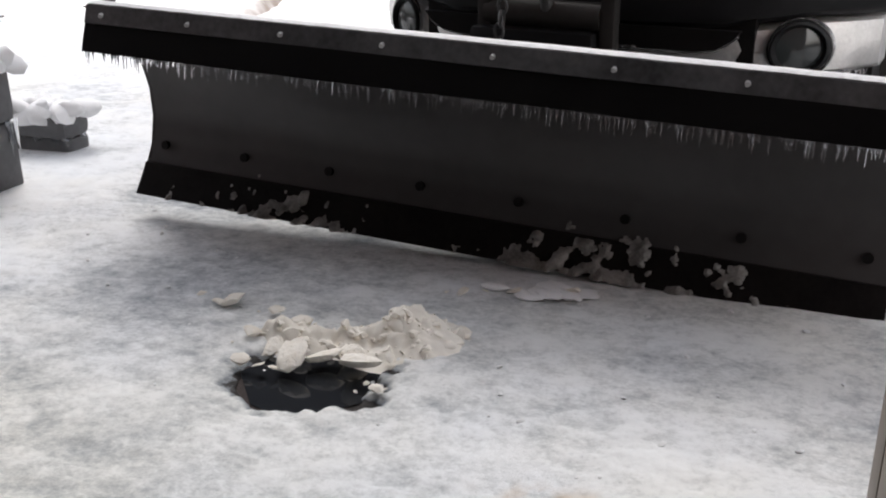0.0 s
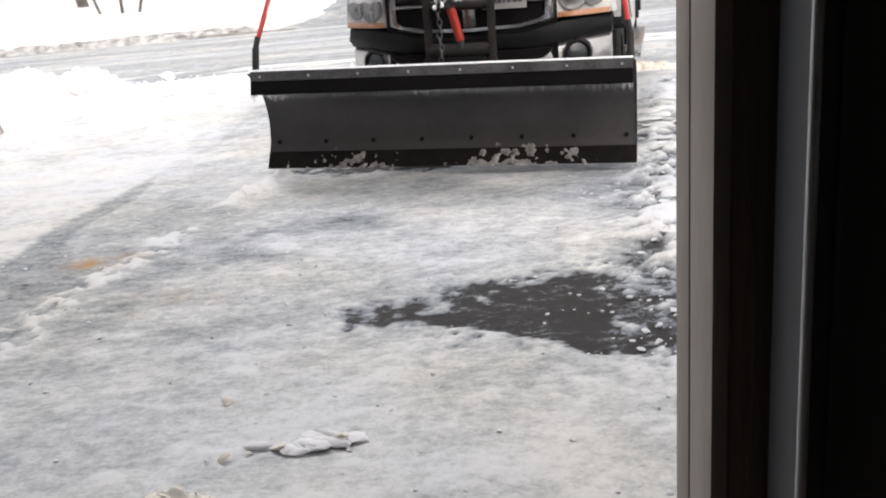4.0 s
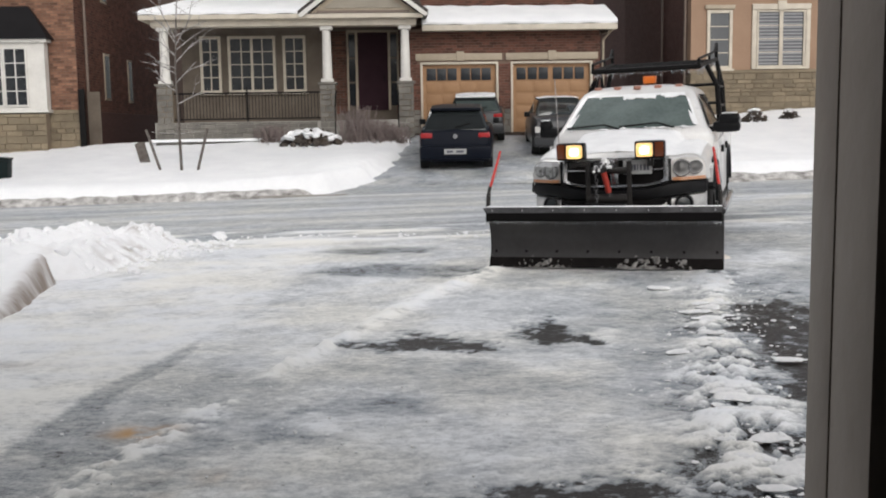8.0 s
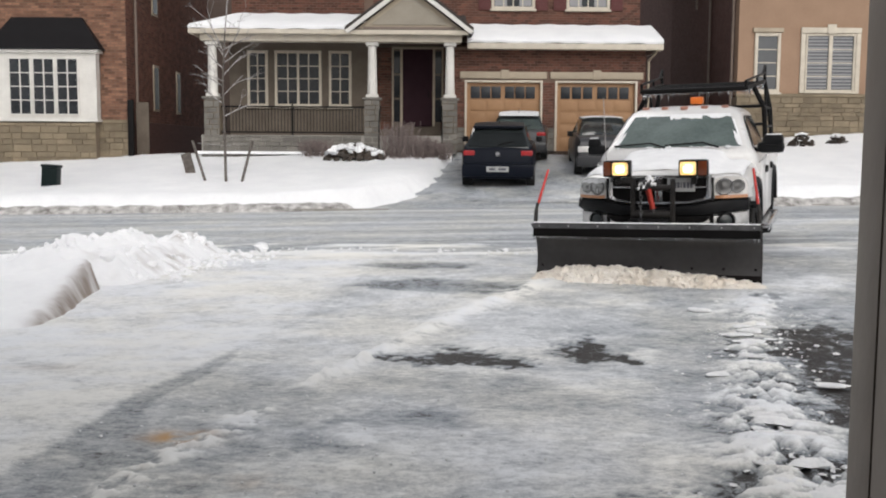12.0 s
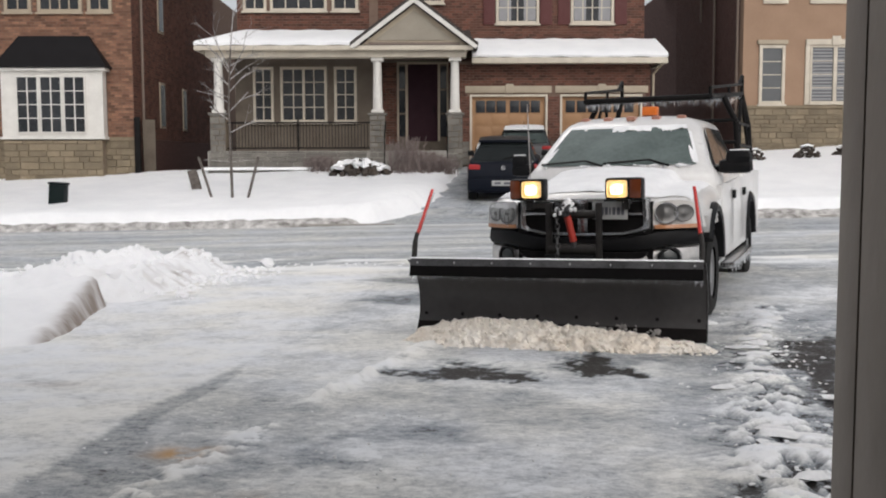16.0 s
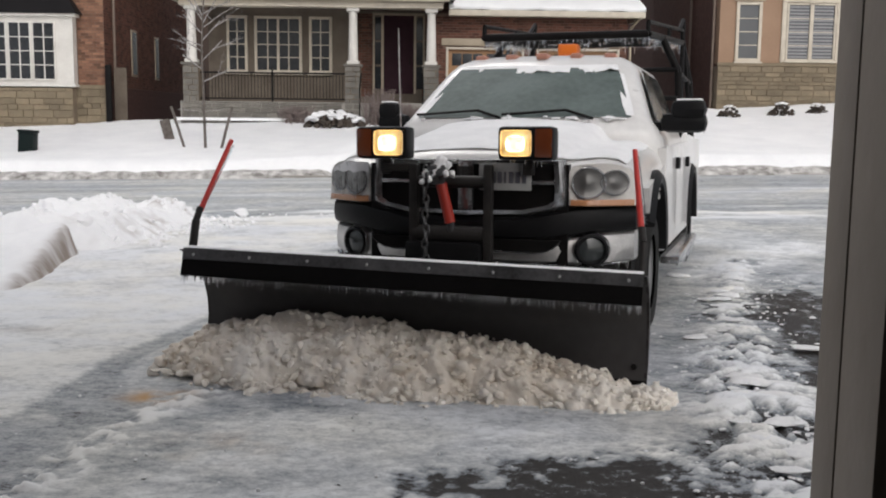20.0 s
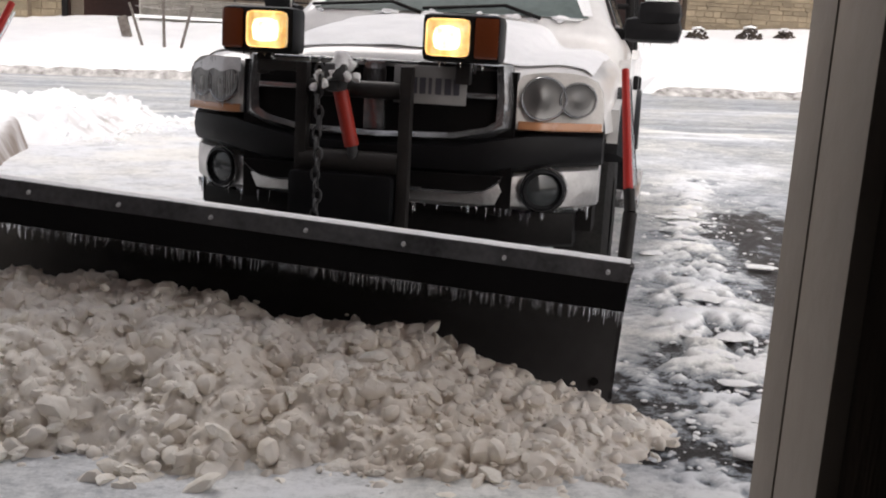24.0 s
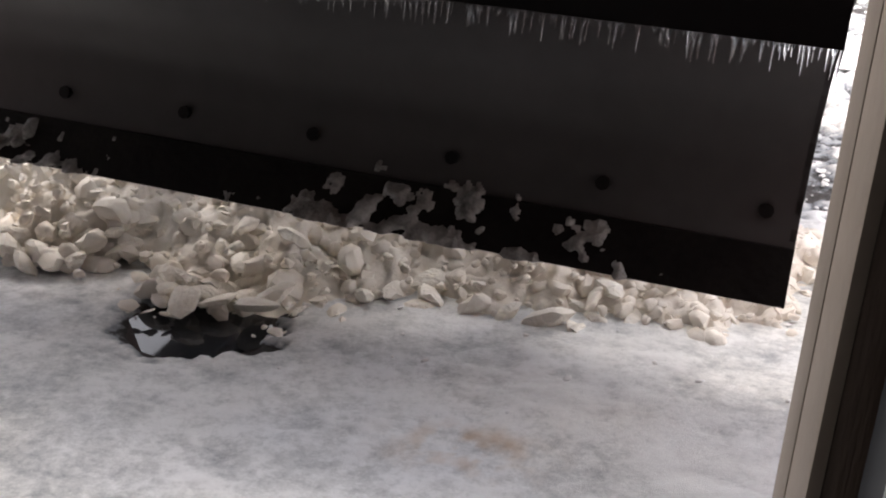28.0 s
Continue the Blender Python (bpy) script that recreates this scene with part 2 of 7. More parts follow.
AMBER = material("amber_lens", (0.5, 0.24, 0.12), 0.25, scale=8, coat=0.4)
AMBER_DARK = material("dark_amber_lens", (0.14, 0.035, 0.012), 0.25, scale=8, coat=0.4)
ORANGE = material("orange_beacon", (0.72, 0.17, 0.02), 0.35, scale=8, coat=0.3)
ROOF_LAMP = material("frosted_amber_marker", (0.45, 0.22, 0.16), 0.4, scale=9)
LAMP_GLOW = lamp_material("lit_plow_lamp", (1.0, 0.50, 0.12), (1.0, 0.86, 0.50), 0.45)
LAMP_CORE = lamp_material("lit_lamp_core", (1.0, 0.74, 0.34), (1.0, 0.94, 0.74), 2.5)
RED_POLE = material("red_marker_pole", (0.62, 0.03, 0.02), 0.4, scale=7)
RED_RAM = material("red_hydraulic_ram", (0.42, 0.035, 0.02), 0.45, scale=7)
PLATE = material("number_plate", (0.42, 0.42, 0.41), 0.5, scale=9)
PLATE_INK = material("plate_ink", (0.10, 0.10, 0.12), 0.5)
ICE = glass_material("clear_ice", (0.93, 0.95, 0.97), 0.12)
CAR_BLUE = material("dark_blue_car_paint", (0.004, 0.0055, 0.011), 0.35, scale=3, second=(0.006, 0.008, 0.014), spec=0.12, coat=0.0)
CAR_GREY = material("dark_grey_car_paint", (0.035, 0.035, 0.038), 0.35, scale=3, coat=0.2)
TAIL_RED = material("red_tail_lamp", (0.32, 0.015, 0.018), 0.3, emit=(1, 0.05, 0.03), strength=0.04)
JAMB_VINYL = material("grey_vinyl_jamb", (0.275, 0.232, 0.195), 0.55, scale=3, bump=0.1, second=(0.215, 0.18, 0.15))
JAMB_WOOD = material("dark_brown_jamb_board", (0.15, 0.11, 0.09), 0.65, scale=3, stretch=(6, 6, 0.6), bump=0.3, second=(0.06, 0.045, 0.038))
# far darker than the other garage walls: the shade is in this colour
SHADED_BOARD = material("shaded_garage_boards", (0.07, 0.062, 0.06), 0.85, scale=3, stretch=(5, 5, 0.6), bump=0.2)
DARK_WALL = material("dark_garage_wall", (0.45, 0.42, 0.39), 0.9, scale=2)
# one track steel in two tones: painted highlight on the edge, painted shade elsewhere
GALV_LIT = material("track_edge_highlight", (0.50, 0.50, 0.51), 0.42, metal=0.7, scale=6)
GALV_SHADED = material("shaded_galvanised_track", (0.05, 0.053, 0.057), 0.6, metal=0.25, scale=6)
FLOOR_C = material("garage_concrete", (0.22, 0.21, 0.20), 0.8, scale=2, bump=0.3)


# ---- mesh helpers ----
def mesh_ob(name, bm, mat, parent=None, label="", smooth=True, angle=40):
    me = bpy.data.meshes.new(name)
    bmesh.ops.recalc_face_normals(bm, faces=bm.faces)
    bm.to_mesh(me)
    bm.free()
    for m in (mat if isinstance(mat, (list, tuple)) else [mat]):
        me.materials.append(m)
    if smooth:
        me.shade_smooth()
        me.set_sharp_from_angle(angle=radians(angle))
    ob = new(name, me)
    if parent is not None:
        ob.parent = parent
    if label:
        tagged(ob, label)
    return ob


def part(name, bm, mat, parent, label="", smooth=True, angle=40):
    return mesh_ob(name, bm, mat, parent, label, smooth, angle)


def box(bm, x0, y0, z0, x1, y1, z1, bevel=0.0, m=None):
    r = bmesh.ops.create_cube(bm, size=1.0)
    vs = r["verts"]
    t = Matrix.Translation(((x0 + x1) / 2, (y0 + y1) / 2, (z0 + z1) / 2)) @ Matrix.Diagonal((abs(x1 - x0), abs(y1 - y0), abs(z1 - z0), 1))
    bmesh.ops.transform(bm, matrix=t, verts=vs)
    if bevel:
        es = list({e for v in vs for e in v.link_edges})
        r = bmesh.ops.bevel(bm, geom=es, offset=bevel, segments=2, affect="EDGES", profile=0.6)
        vs = list({v for f in r["faces"] for v in f.verts} | {v for v in vs if v.is_valid})
    if m is not None:
        bmesh.ops.transform(bm, matrix=m, verts=vs)
    return vs


def boxes(*specs, bevel=0.0):
    bm = bmesh.new()
    for s in specs:
        box(bm, *s, bevel=bevel)
    return bm


def tube(bm, a, b, r0, r1=None, seg=10, caps=True):
    a, b = Vector(a), Vector(b)
    d = b - a
    m = Matrix.Translation((a + b) / 2) @ d.to_track_quat("Z", "Y").to_matrix().to_4x4()
    bmesh.ops.create_cone(bm, cap_ends=caps, segments=seg, radius1=r0, radius2=r0 if r1 is None else r1, depth=d.length, matrix=m)


def tubes(*specs, seg=10):
    bm = bmesh.new()
    for s in specs:
        tube(bm, *s, seg=seg)
    return bm


def loft(sections, close=False, caps=False):
    """Skin between rows of points."""
    bm = bmesh.new()
    rows = [[bm.verts.new(p) for p in s] for s in sections]
    for a, b in zip(rows, rows[1:]):
        n = len(a)
        for i in range(n if close else n - 1):
            j = (i + 1) % n
            try:
                bm.faces.new((a[i], a[j], b[j], b[i]))
            except ValueError:
                pass
    if caps:
        for r in (rows[0], rows[-1]):
            bm.faces.new(r)
    bmesh.ops.remove_doubles(bm, verts=bm.verts, dist=1e-5)
    return bm


def prism(points, thick, axis="y", at=0.0):
    """A flat outline in x, z (axis y) or in y, z (axis x), made thick."""
    bm = bmesh.new()
    lo, hi = [], []
    for p in points:
        for k, o in ((lo, at), (hi, at + thick)):
            k.append(bm.verts.new((p[0], o, p[1]) if axis == "y" else (o, p[0], p[1])))
    bm.faces.new(lo)
    bm.faces.new(hi)
    n = len(points)
    for i in range(n):
        bm.faces.new((lo[i], lo[(i + 1) % n], hi[(i + 1) % n], hi[i]))
    return bm


def empty(name, m, label, category, group="", kind=""):
    ob = new(name)
    ob.matrix_basis = m
    return tagged(ob, label, category, group, kind)


def rock(bm, c, r, rng, flat=0.7):
    """One broken lump."""
    res = bmesh.ops.create_icosphere(bm, subdivisions=1, radius=1.0)
    turn = Euler((rng.uniform(0, 6), rng.uniform(0, 6), rng.uniform(0, 6))).to_matrix()
    sx, sy, sz = r * rng.uniform(0.7, 1.4), r * rng.uniform(0.7, 1.3), r * rng.uniform(0.45, 0.95)
    for v in res["verts"]:
        p = v.co * rng.uniform(0.8, 1.15)
        p = turn @ Vector((p.x * sx, p.y * sy, p.z * sz))
        v.co = Vector(c) + Vector((p.x, p.y, p.z * flat))


def blob(bm, c, size, rng, turn=True):
    """One broken lump of slush: flat fractures with crumbled corners."""
    res = bmesh.ops.create_icosphere(bm, subdivisions=2, radius=1.0)
    cut = [(Vector((rng.gauss(0, 1), rng.gauss(0, 1), rng.gauss(0, 1))).normalized(), rng.uniform(0.40, 0.80)) for _ in range(8)]
    spin = Euler((rng.uniform(-0.6, 0.6), rng.uniform(-0.6, 0.6), rng.uniform(0, 6.3))).to_matrix() if turn else Matrix.Identity(3)
    for v in res["verts"]:
        d = v.co.normalized()
        k = 1.0
        for q, far in cut:
            s = d.dot(q)
            if s > 0.2:
                k = min(k, far / s)
        k *= rng.uniform(0.93, 1.07)
        v.co = Vector(c) + spin @ Vector((d.x * k * size[0], d.y * k * size[1], d.z * k * size[2]))


def each(name, specs, mat, parent, bevel=0.0, label="", smooth=True):
    """Boxes, each a part of its own."""
    return [part(name, boxes(s, bevel=bevel), mat, parent, label, smooth) for s in specs]


def each_tube(name, specs, mat, parent, seg=10, label=""):
    return [part(name, tubes(s, seg=seg), mat, parent, label) for s in specs]


def templates(seed, n=10, flat=(0.22, 0.45)):
    """A few worn lumps, as points and faces, to scatter."""
    rng = random.Random(seed)
    out = []
    for _ in range(n):
        b = bmesh.new()
        blob(b, (0, 0, 0), (1.0, rng.uniform(0.6, 0.95), rng.uniform(*flat)), rng, turn=False)
        b.verts.index_update()
        out.append((np.array([v.co[:] for v in b.verts]), [[v.index for v in f.verts] for f in b.faces]))
        b.free()
    return out


def scatter(name, spots, kinds, mat, parent, rng, crease=36):
    """Many lumps at (x, y, z, size), joined into one mesh."""
    vs, fs, n = [], [], 0
    kinds = [(co, np.array(faces)) for co, faces in kinds]
    for x, y, z, r in spots:
        co, faces = rng.choice(kinds)
        a, b = rng.uniform(0, 6.3), rng.uniform(-1.2, 1.2)
        ca, sa, cb, sb = math.cos(a), math.sin(a), math.cos(b), math.sin(b)
        m = np.array([[ca * r, -sa * cb * r, sa * sb * r], [sa * r, ca * cb * r, -ca * sb * r], [0, sb * r, cb * r]])
        vs.append(co @ m.T + np.array([x, y, z]))
        fs.append(faces + n)
        n += len(co)
    me = bpy.data.meshes.new(name)
    me.from_pydata(np.concatenate(vs), [], np.concatenate(fs))
    me.materials.append(mat)
    me.shade_smooth()
    me.set_sharp_from_angle(angle=radians(crease))
    ob = new(name, me)
    ob.parent = parent
    return tagged(ob, kind="stuff")
# ---- ground ----
K_ST = 0.15  # the street runs at this slope across the plan


@functools.lru_cache(maxsize=None)
def table(seed, n, *more):
    return np.random.RandomState(seed).rand(n, n, *more)


def vnoise(x, y, seed=0):
    """Smooth value noise for arrays."""
    r = table(seed, 256)
    xi, yi = np.floor(x).astype(int), np.floor(y).astype(int)
    fx, fy = x - xi, y - yi
    fx, fy = fx * fx * (3 - 2 * fx), fy * fy * (3 - 2 * fy)
    a, b = r[xi % 256, yi % 256], r[(xi + 1) % 256, yi % 256]
    c, d = r[xi % 256, (yi + 1) % 256], r[(xi + 1) % 256, (yi + 1) % 256]
    return (a * (1 - fx) + b * fx) * (1 - fy) + (c * (1 - fx) + d * fx) * fy - 0.5


def fbm(x, y, seed=0, octaves=4):
    s, a = 0, 1.0
    for o in range(octaves):
        s = s + a * vnoise(x * 2 ** o, y * 2 ** o, seed + o)
        a *= 0.55
    return s


def domes(x, y, size, seed=0):
    """Rounded clumps of about the given size, 0 in the creases and 1 on top."""
    r = table(seed, 128, 2)
    gx, gy = np.asarray(x, float) / size + 0.35 * vnoise(x * 2 / size, y * 2 / size, seed), np.asarray(y, float) / size + 0.35 * vnoise(x * 2 / size + 9, y * 2 / size, seed)
    ix, iy = np.floor(gx).astype(int), np.floor(gy).astype(int)
    best = np.full(gx.shape, 9.0)
    for a in (-1, 0, 1):
        for b in (-1, 0, 1):
            c = r[(ix + a) % 128, (iy + b) % 128]
            best = np.minimum(best, (ix + a + c[..., 0] - gx) ** 2 + (iy + b + c[..., 1] - gy) ** 2)
    return np.sqrt(np.maximum(0, 1 - best / 0.85))


def ease(v):
    v = np.clip(v, 0, 1)
    return v * v * (3 - 2 * v)


def base_height(x, y):
    """The paved ground: a drive that falls to the street, the street, and the rise to the houses."""
    x, y = np.asarray(x, float), np.asarray(y, float)
    xs = np.clip(x, -40, 40)
    drive = 0.0095 * np.clip(x, -12, 12) - 0.0361 * np.maximum(y, -2)
    road = -0.27 + 0.016 * (xs + 4)
    g = drive + (road - drive) * ease((y - 5.5) / 4.5)
    n = y - K_ST * xs
    rise = np.interp(xs, [-30, -19, -15, -11.5, -4, 2, 5, 9, 20], [0.1, 0.33, 0.5, 0.72, 0.98, 1.03, 1.16, 1.4, 1.6])
    up = np.clip((n - 21.75) / (32.6 - 21.75), 0, 1.0) ** 1.5
    return g + (rise - road) * up


def height(x, y):
    return float(base_height(x, y))


def poly_sdf(px, py, pts):
    """Signed distance to an outline, below zero inside."""
    pts = np.asarray(pts, float)
    d = np.full(px.shape, 1e9)
    inside = np.zeros(px.shape, bool)
    for (ax, ay), (bx, by) in zip(pts, np.roll(pts, -1, 0)):
        ex, ey = bx - ax, by - ay
        wx, wy = px - ax, py - ay
        t = np.clip((wx * ex + wy * ey) / (ex * ex + ey * ey), 0, 1)
        d = np.minimum(d, (wx - ex * t) ** 2 + (wy - ey * t) ** 2)
        c = ((ay <= py) & (by > py)) | ((ay > py) & (by <= py))
        inside ^= c & (px < ax + (py - ay) / (by - ay + 1e-12) * ex)
    return np.sqrt(d) * np.where(inside, -1, 1)


def line_dist(px, py, pts):
    d = np.full(px.shape, 1e9)
    for (ax, ay), (bx, by) in zip(pts, pts[1:]):
        ex, ey = bx - ax, by - ay
        t = np.clip(((px - ax) * ex + (py - ay) * ey) / (ex * ex + ey * ey), 0, 1)
        d = np.minimum(d, np.hypot(px - ax - ex * t, py - ay - ey * t))
    return d


def sheet(name, X, Y, Z, mat, attrs=None, keep=None):
    h, w = X.shape
    me = bpy.data.meshes.new(name)
    co = np.stack([X, Y, Z], -1).reshape(-1, 3)
    i = np.arange(h * w).reshape(h, w)
    f = np.stack([i[:-1, :-1], i[:-1, 1:], i[1:, 1:], i[1:, :-1]], -1).reshape(-1, 4)
    if keep is not None:
        k = keep.reshape(-1)
        f = f[k[f].any(1)]
    me.from_pydata(co, [], f)
    for key, v in (attrs or {}).items():
        a = me.attributes.new(key, "FLOAT", "POINT")
        a.data.foreach_set("value", np.ascontiguousarray(v.reshape(-1), dtype=np.float32))
    me.materials.append(mat)
    me.shade_smooth()
    return new(name, me)


PATCHES = [
    [(-.53, 2.95), (-.5, 3.07), (-.23, 3.14), (-.12, 3.0), (-.12, 3.26), (.06, 3.29), (.21, 3.38), (.45, 3.43), (.5, 3.18), (.53, 2.71), (.42, 2.53), (.2, 2.6), (.05, 2.73), (-.2, 2.84)],
    [(-.93, 1.36), (-.86, 1.3), (-.8, 1.28), (-.72, 1.31), (-.64, 1.37), (-.65, 1.52), (-.69, 1.6), (-.78, 1.6), (-.9, 1.58), (-.97, 1.47)],
    [(-1.17, 6.0), (-1.02, 5.84), (-.9, 5.8), (-.63, 5.86), (-.43, 5.76), (-.25, 5.78), (-.27, 6.12), (-.48, 6.22), (-.74, 6.44), (-.86, 6.44), (-.78, 6.22), (-.95, 6.16)],
    [(-.13, 6.36), (-.04, 6.8), (.12, 6.98), (.2, 6.62), (.27, 6.4), (.22, 6.12), (.11, 6.03), (-.05, 6.08)],
    [(.44, 2.62), (.56, 2.58), (.64, 2.95), (.6, 3.3), (.5, 3.3)],
    [(.25, 6.15), (.36, 6.3), (.42, 6.05), (.33, 5.95)],
]
BARE = [(1.9, 9.3), (3.6, 9.2), (3.6, 4), (2.6, 3), (1.6, 2.2), (1.0, 2.6), (.98, 3.4), (1.02, 4.13), (1.02, 4.74), (1.0, 5.3), (1.2, 5.9), (1.3, 6.9), (1.55, 8.2)]
WEDGE = [(-1.95, 2.4), (-2.08, 3.0), (-2.11, 3.4), (-2.12, 3.7), (-2.17, 4.24), (-2.24, 4.85), (-2.19, 5.36), (-2.19, 6.26), (-2.04, 5.56), (-2.08, 4.77), (-2.03, 4.42), (-1.86, 4.08), (-1.70, 3.82), (-1.60, 3.70), (-1.62, 3.24), (-1.62, 2.4)]
SPECKS = [(-1.51, 4.5), (-1.49, 4.1), (-1.59, 3.7), (-1.61, 3.2), (-1.60, 2.7)]
THIN = [
    ([(-2.12, 9.25), (-1.97, 9.62), (-1.55, 9.78), (-1.04, 9.63), (-.4, 9.5), (-.35, 9.0), (-.81, 8.88), (-1.6, 8.95)], .34, .22),
    ([(-2.49, 10.89), (-2.23, 11.16), (-1.63, 11.19), (-1.1, 11.1), (-1.2, 10.7), (-1.88, 10.58)], .36, .22),
    ([(-1.16, 3.95), (-1.14, 4.3), (-1.0, 4.49), (-.71, 4.6), (-.47, 4.54), (-.5, 4.3), (-.68, 4.3), (-.96, 4.3), (-1.08, 4.1), (-.86, 3.92), (-.7, 3.88), (-.84, 3.78), (-1.13, 3.77)], .26, .12),
    ([(-.14, 6.3), (-.08, 7.17), (.57, 7.83), (1.18, 7.89), (1.08, 6.31), (.73, 5.5), (.74, 4.3), (.5, 4.4), (.42, 5.6)], .14, .3),
    ([(.44, 4.49), (.68, 4.62), (.76, 4.5), (.65, 4.28), (.55, 4.36)], .3, .1),
    ([(-.55, 5.2), (-.3, 5.5), (.0, 5.3), (-.2, 5.0)], .14, .15),
    ([(-.35, 3.7), (-.1, 3.9), (.1, 3.75), (-.1, 3.6)], .18, .1),
    ([(-2.22, 5.6), (-1.75, 5.4), (-1.35, 4.9), (-1.15, 4.2), (-1.25, 3.2), (-1.5, 2.4), (-1.95, 2.4), (-2.1, 3.4), (-2.22, 4.85)], .13, .3),
    ([(-3.35, 5.36), (-3.1, 5.50), (-2.9, 5.42), (-2.85, 5.32), (-3.1, 5.30)], .17, .1),
]
CRUST = [
    ([(-1.08, 3.9), (-.91, 4.09), (-.72, 4.04), (-.86, 3.86)], .3, .06),
    ([(-.25, 5.3), (.1, 5.75), (.45, 5.6), (.35, 5.1), (.0, 5.0)], .16, .25),
    ([(.3, 6.1), (.42, 6.6), (.58, 6.5), (.5, 5.95)], .28, .12),
    ([(-2.6, 6.2), (-2.4, 7.5), (-1.7, 7.9), (-1.2, 7.2), (-1.5, 6.4)], .10, .6),
    ([(1.0, 7.9), (1.6, 8.3), (2.6, 9.6), (2.4, 10.2), (1.3, 9.2)], .4, .3),
]
RIDGE = [(-1.42, 5.1), (-1.33, 5.6), (-1.22, 6.23), (-1.12, 6.95), (-.99, 7.5), (-.80, 8.25), (-.46, 9.1), (-.26, 9.7)]
LUMPY = [(.45, 2.2), (.52, 3.0), (.50, 3.6), (.66, 4.6), (.76, 5.3), (1.0, 6.6), (1.2, 7.6), (1.5, 9.1), (1.75, 9.0), (1.45, 7.6), (1.24, 6.3), (1.16, 5.1), (1.12, 4.3), (1.1, 3.4), (1.0, 2.2)]


def ice_cover(x, y):
    """How much ice lies on the paving: 0 bare and wet, 1 a white crust."""
    wx, wy = x + 0.13 * fbm(x * 4, y * 4, 3), y + 0.13 * fbm(x * 4, y * 4, 9)
    n = y - K_ST * x
    along = x + 0.15 * y
    road = ease((n - 12.6) / 0.8)
    speck = fbm(x * 11, y * 11, 50, 4)
    near = ease((3.2 - y) / 1.6)
    c = 0.73 + 0.17 * near + 0.22 * fbm(x * 0.8, y * 0.8, 20) + 0.22 * fbm(x * 2.0, y * 3.2, 30) + 0.20 * fbm(x * 6, y * 8, 40, 4)
    rd = 0.50 + 0.40 * fbm(along * 0.14, n * 1.5, 60, 3) + 0.22 * fbm(along * 0.5, n * 5, 66, 3) + 0.08 * fbm(along * 3, n * 12, 67, 3)
    c = c * (1 - road) + rd * road
    win = ease((n - 12.0) / 0.5) * (1 - ease((n - 13.8) / 0.5))
    c = c + 1.4 * win * np.maximum(-0.1, fbm(along * 0.9, n * 3, 90) + 0.06)
    c = c + 0.24 * ease((-x - 1.2 - 0.08 * y) / 0.8) * (1 - road) - 0.13 * ease((x - 0.1) / 0.9) * (1 - road)
    c = c - 0.42 * ease(0.5 - poly_sdf(x + 0.03 * speck, y + 0.03 * speck, WEDGE) / 0.05) + 0.10 * ease((-2.15 - x) / 0.1) * (1 - road)
    for p, k, soft in THIN[2:]:
        c = c - 1.3 * k * ease(0.5 - poly_sdf(wx, wy, p) / soft)
    for p, k, soft in CRUST:
        c = c + k * ease(0.5 - poly_sdf(wx, wy, p) / soft) * (0.7 + 0.8 * np.clip(speck + 0.3, 0, 1))
    # pits and crusts in the trodden ice before the garage
    fore = ease((5.2 - y) / 1.5)
    c = c - fore * 0.45 * np.maximum(0, fbm(x * 15, y * 15, 52, 3) - 0.17) + fore * 0.6 * np.maximum(0, fbm(x * 8, y * 12, 53, 4) - 0.16)
    c = np.maximum(c, 0.34)
    for p, k, soft in THIN[:2]:
        c = c - 1.6 * k * ease(0.5 - poly_sdf(wx, wy, p) / soft)
    # old footpath of trodden dirt, and the line of crumbs that the blade left
    d = line_dist(x + 0.05 * speck, y + 0.05 * speck, RIDGE)
    c = c + 0.85 * np.exp(-(d / np.interp(y, [4.9, 6, 8, 9.7], [0.035, 0.07, 0.12, 0.18])) ** 2) * np.clip(0.85 + 1.4 * speck, 0, 1.5)
    d = line_dist(x + 0.04 * speck, y + 0.04 * speck, SPECKS)
    c = c + 1.1 * np.exp(-(d / 0.075) ** 2) * np.clip(0.15 + 3.4 * fbm(x * 18, y * 18, 58, 3), 0, 1.5)
    bare = ease(0.5 - (poly_sdf(wx, wy, BARE) + 0.25 * speck) / 0.20) * (1 - 0.85 * ease((y - 7.3 + 1.5 * fbm(x * 2.5, y * 2.5, 57)) / 0.7))
    c = c * (1 - bare) + bare * (-0.10 + 1.6 * np.maximum(0, fbm(x * 9, y * 9, 55, 4) - 0.16) + 0.5 * ease((y - 6.8) / 2) * np.maximum(0, fbm(x * 2, y * 6, 56) + 0.1))
    lump = ease(0.5 - poly_sdf(wx, wy, LUMPY) / 0.30)
    cells = 0.8 * fbm(x * 5.5, y * 6.5, 80, 5) + 0.75 * fbm(x * 19, y * 19, 81, 4)
    c = c * (1 - lump) + lump * np.clip(0.50 + 2.7 * cells, 0.0, 1.25)
    for k, p in enumerate(PATCHES):
        sd = poly_sdf(wx, wy, p) if k != 1 else poly_sdf(x + 0.05 * speck, y + 0.05 * speck, p)
        hole = ease(0.5 - (sd + (0.14 if k not in (1, 5) else 0.06) * (speck + 0.9 * fbm(x * 26, y * 26, 51, 3))) / (0.15 if k not in (1, 5) else 0.04))
        c = c * (1 - hole) - hole * (0.12 - 0.3 * np.maximum(0, speck - 0.22))
    return c


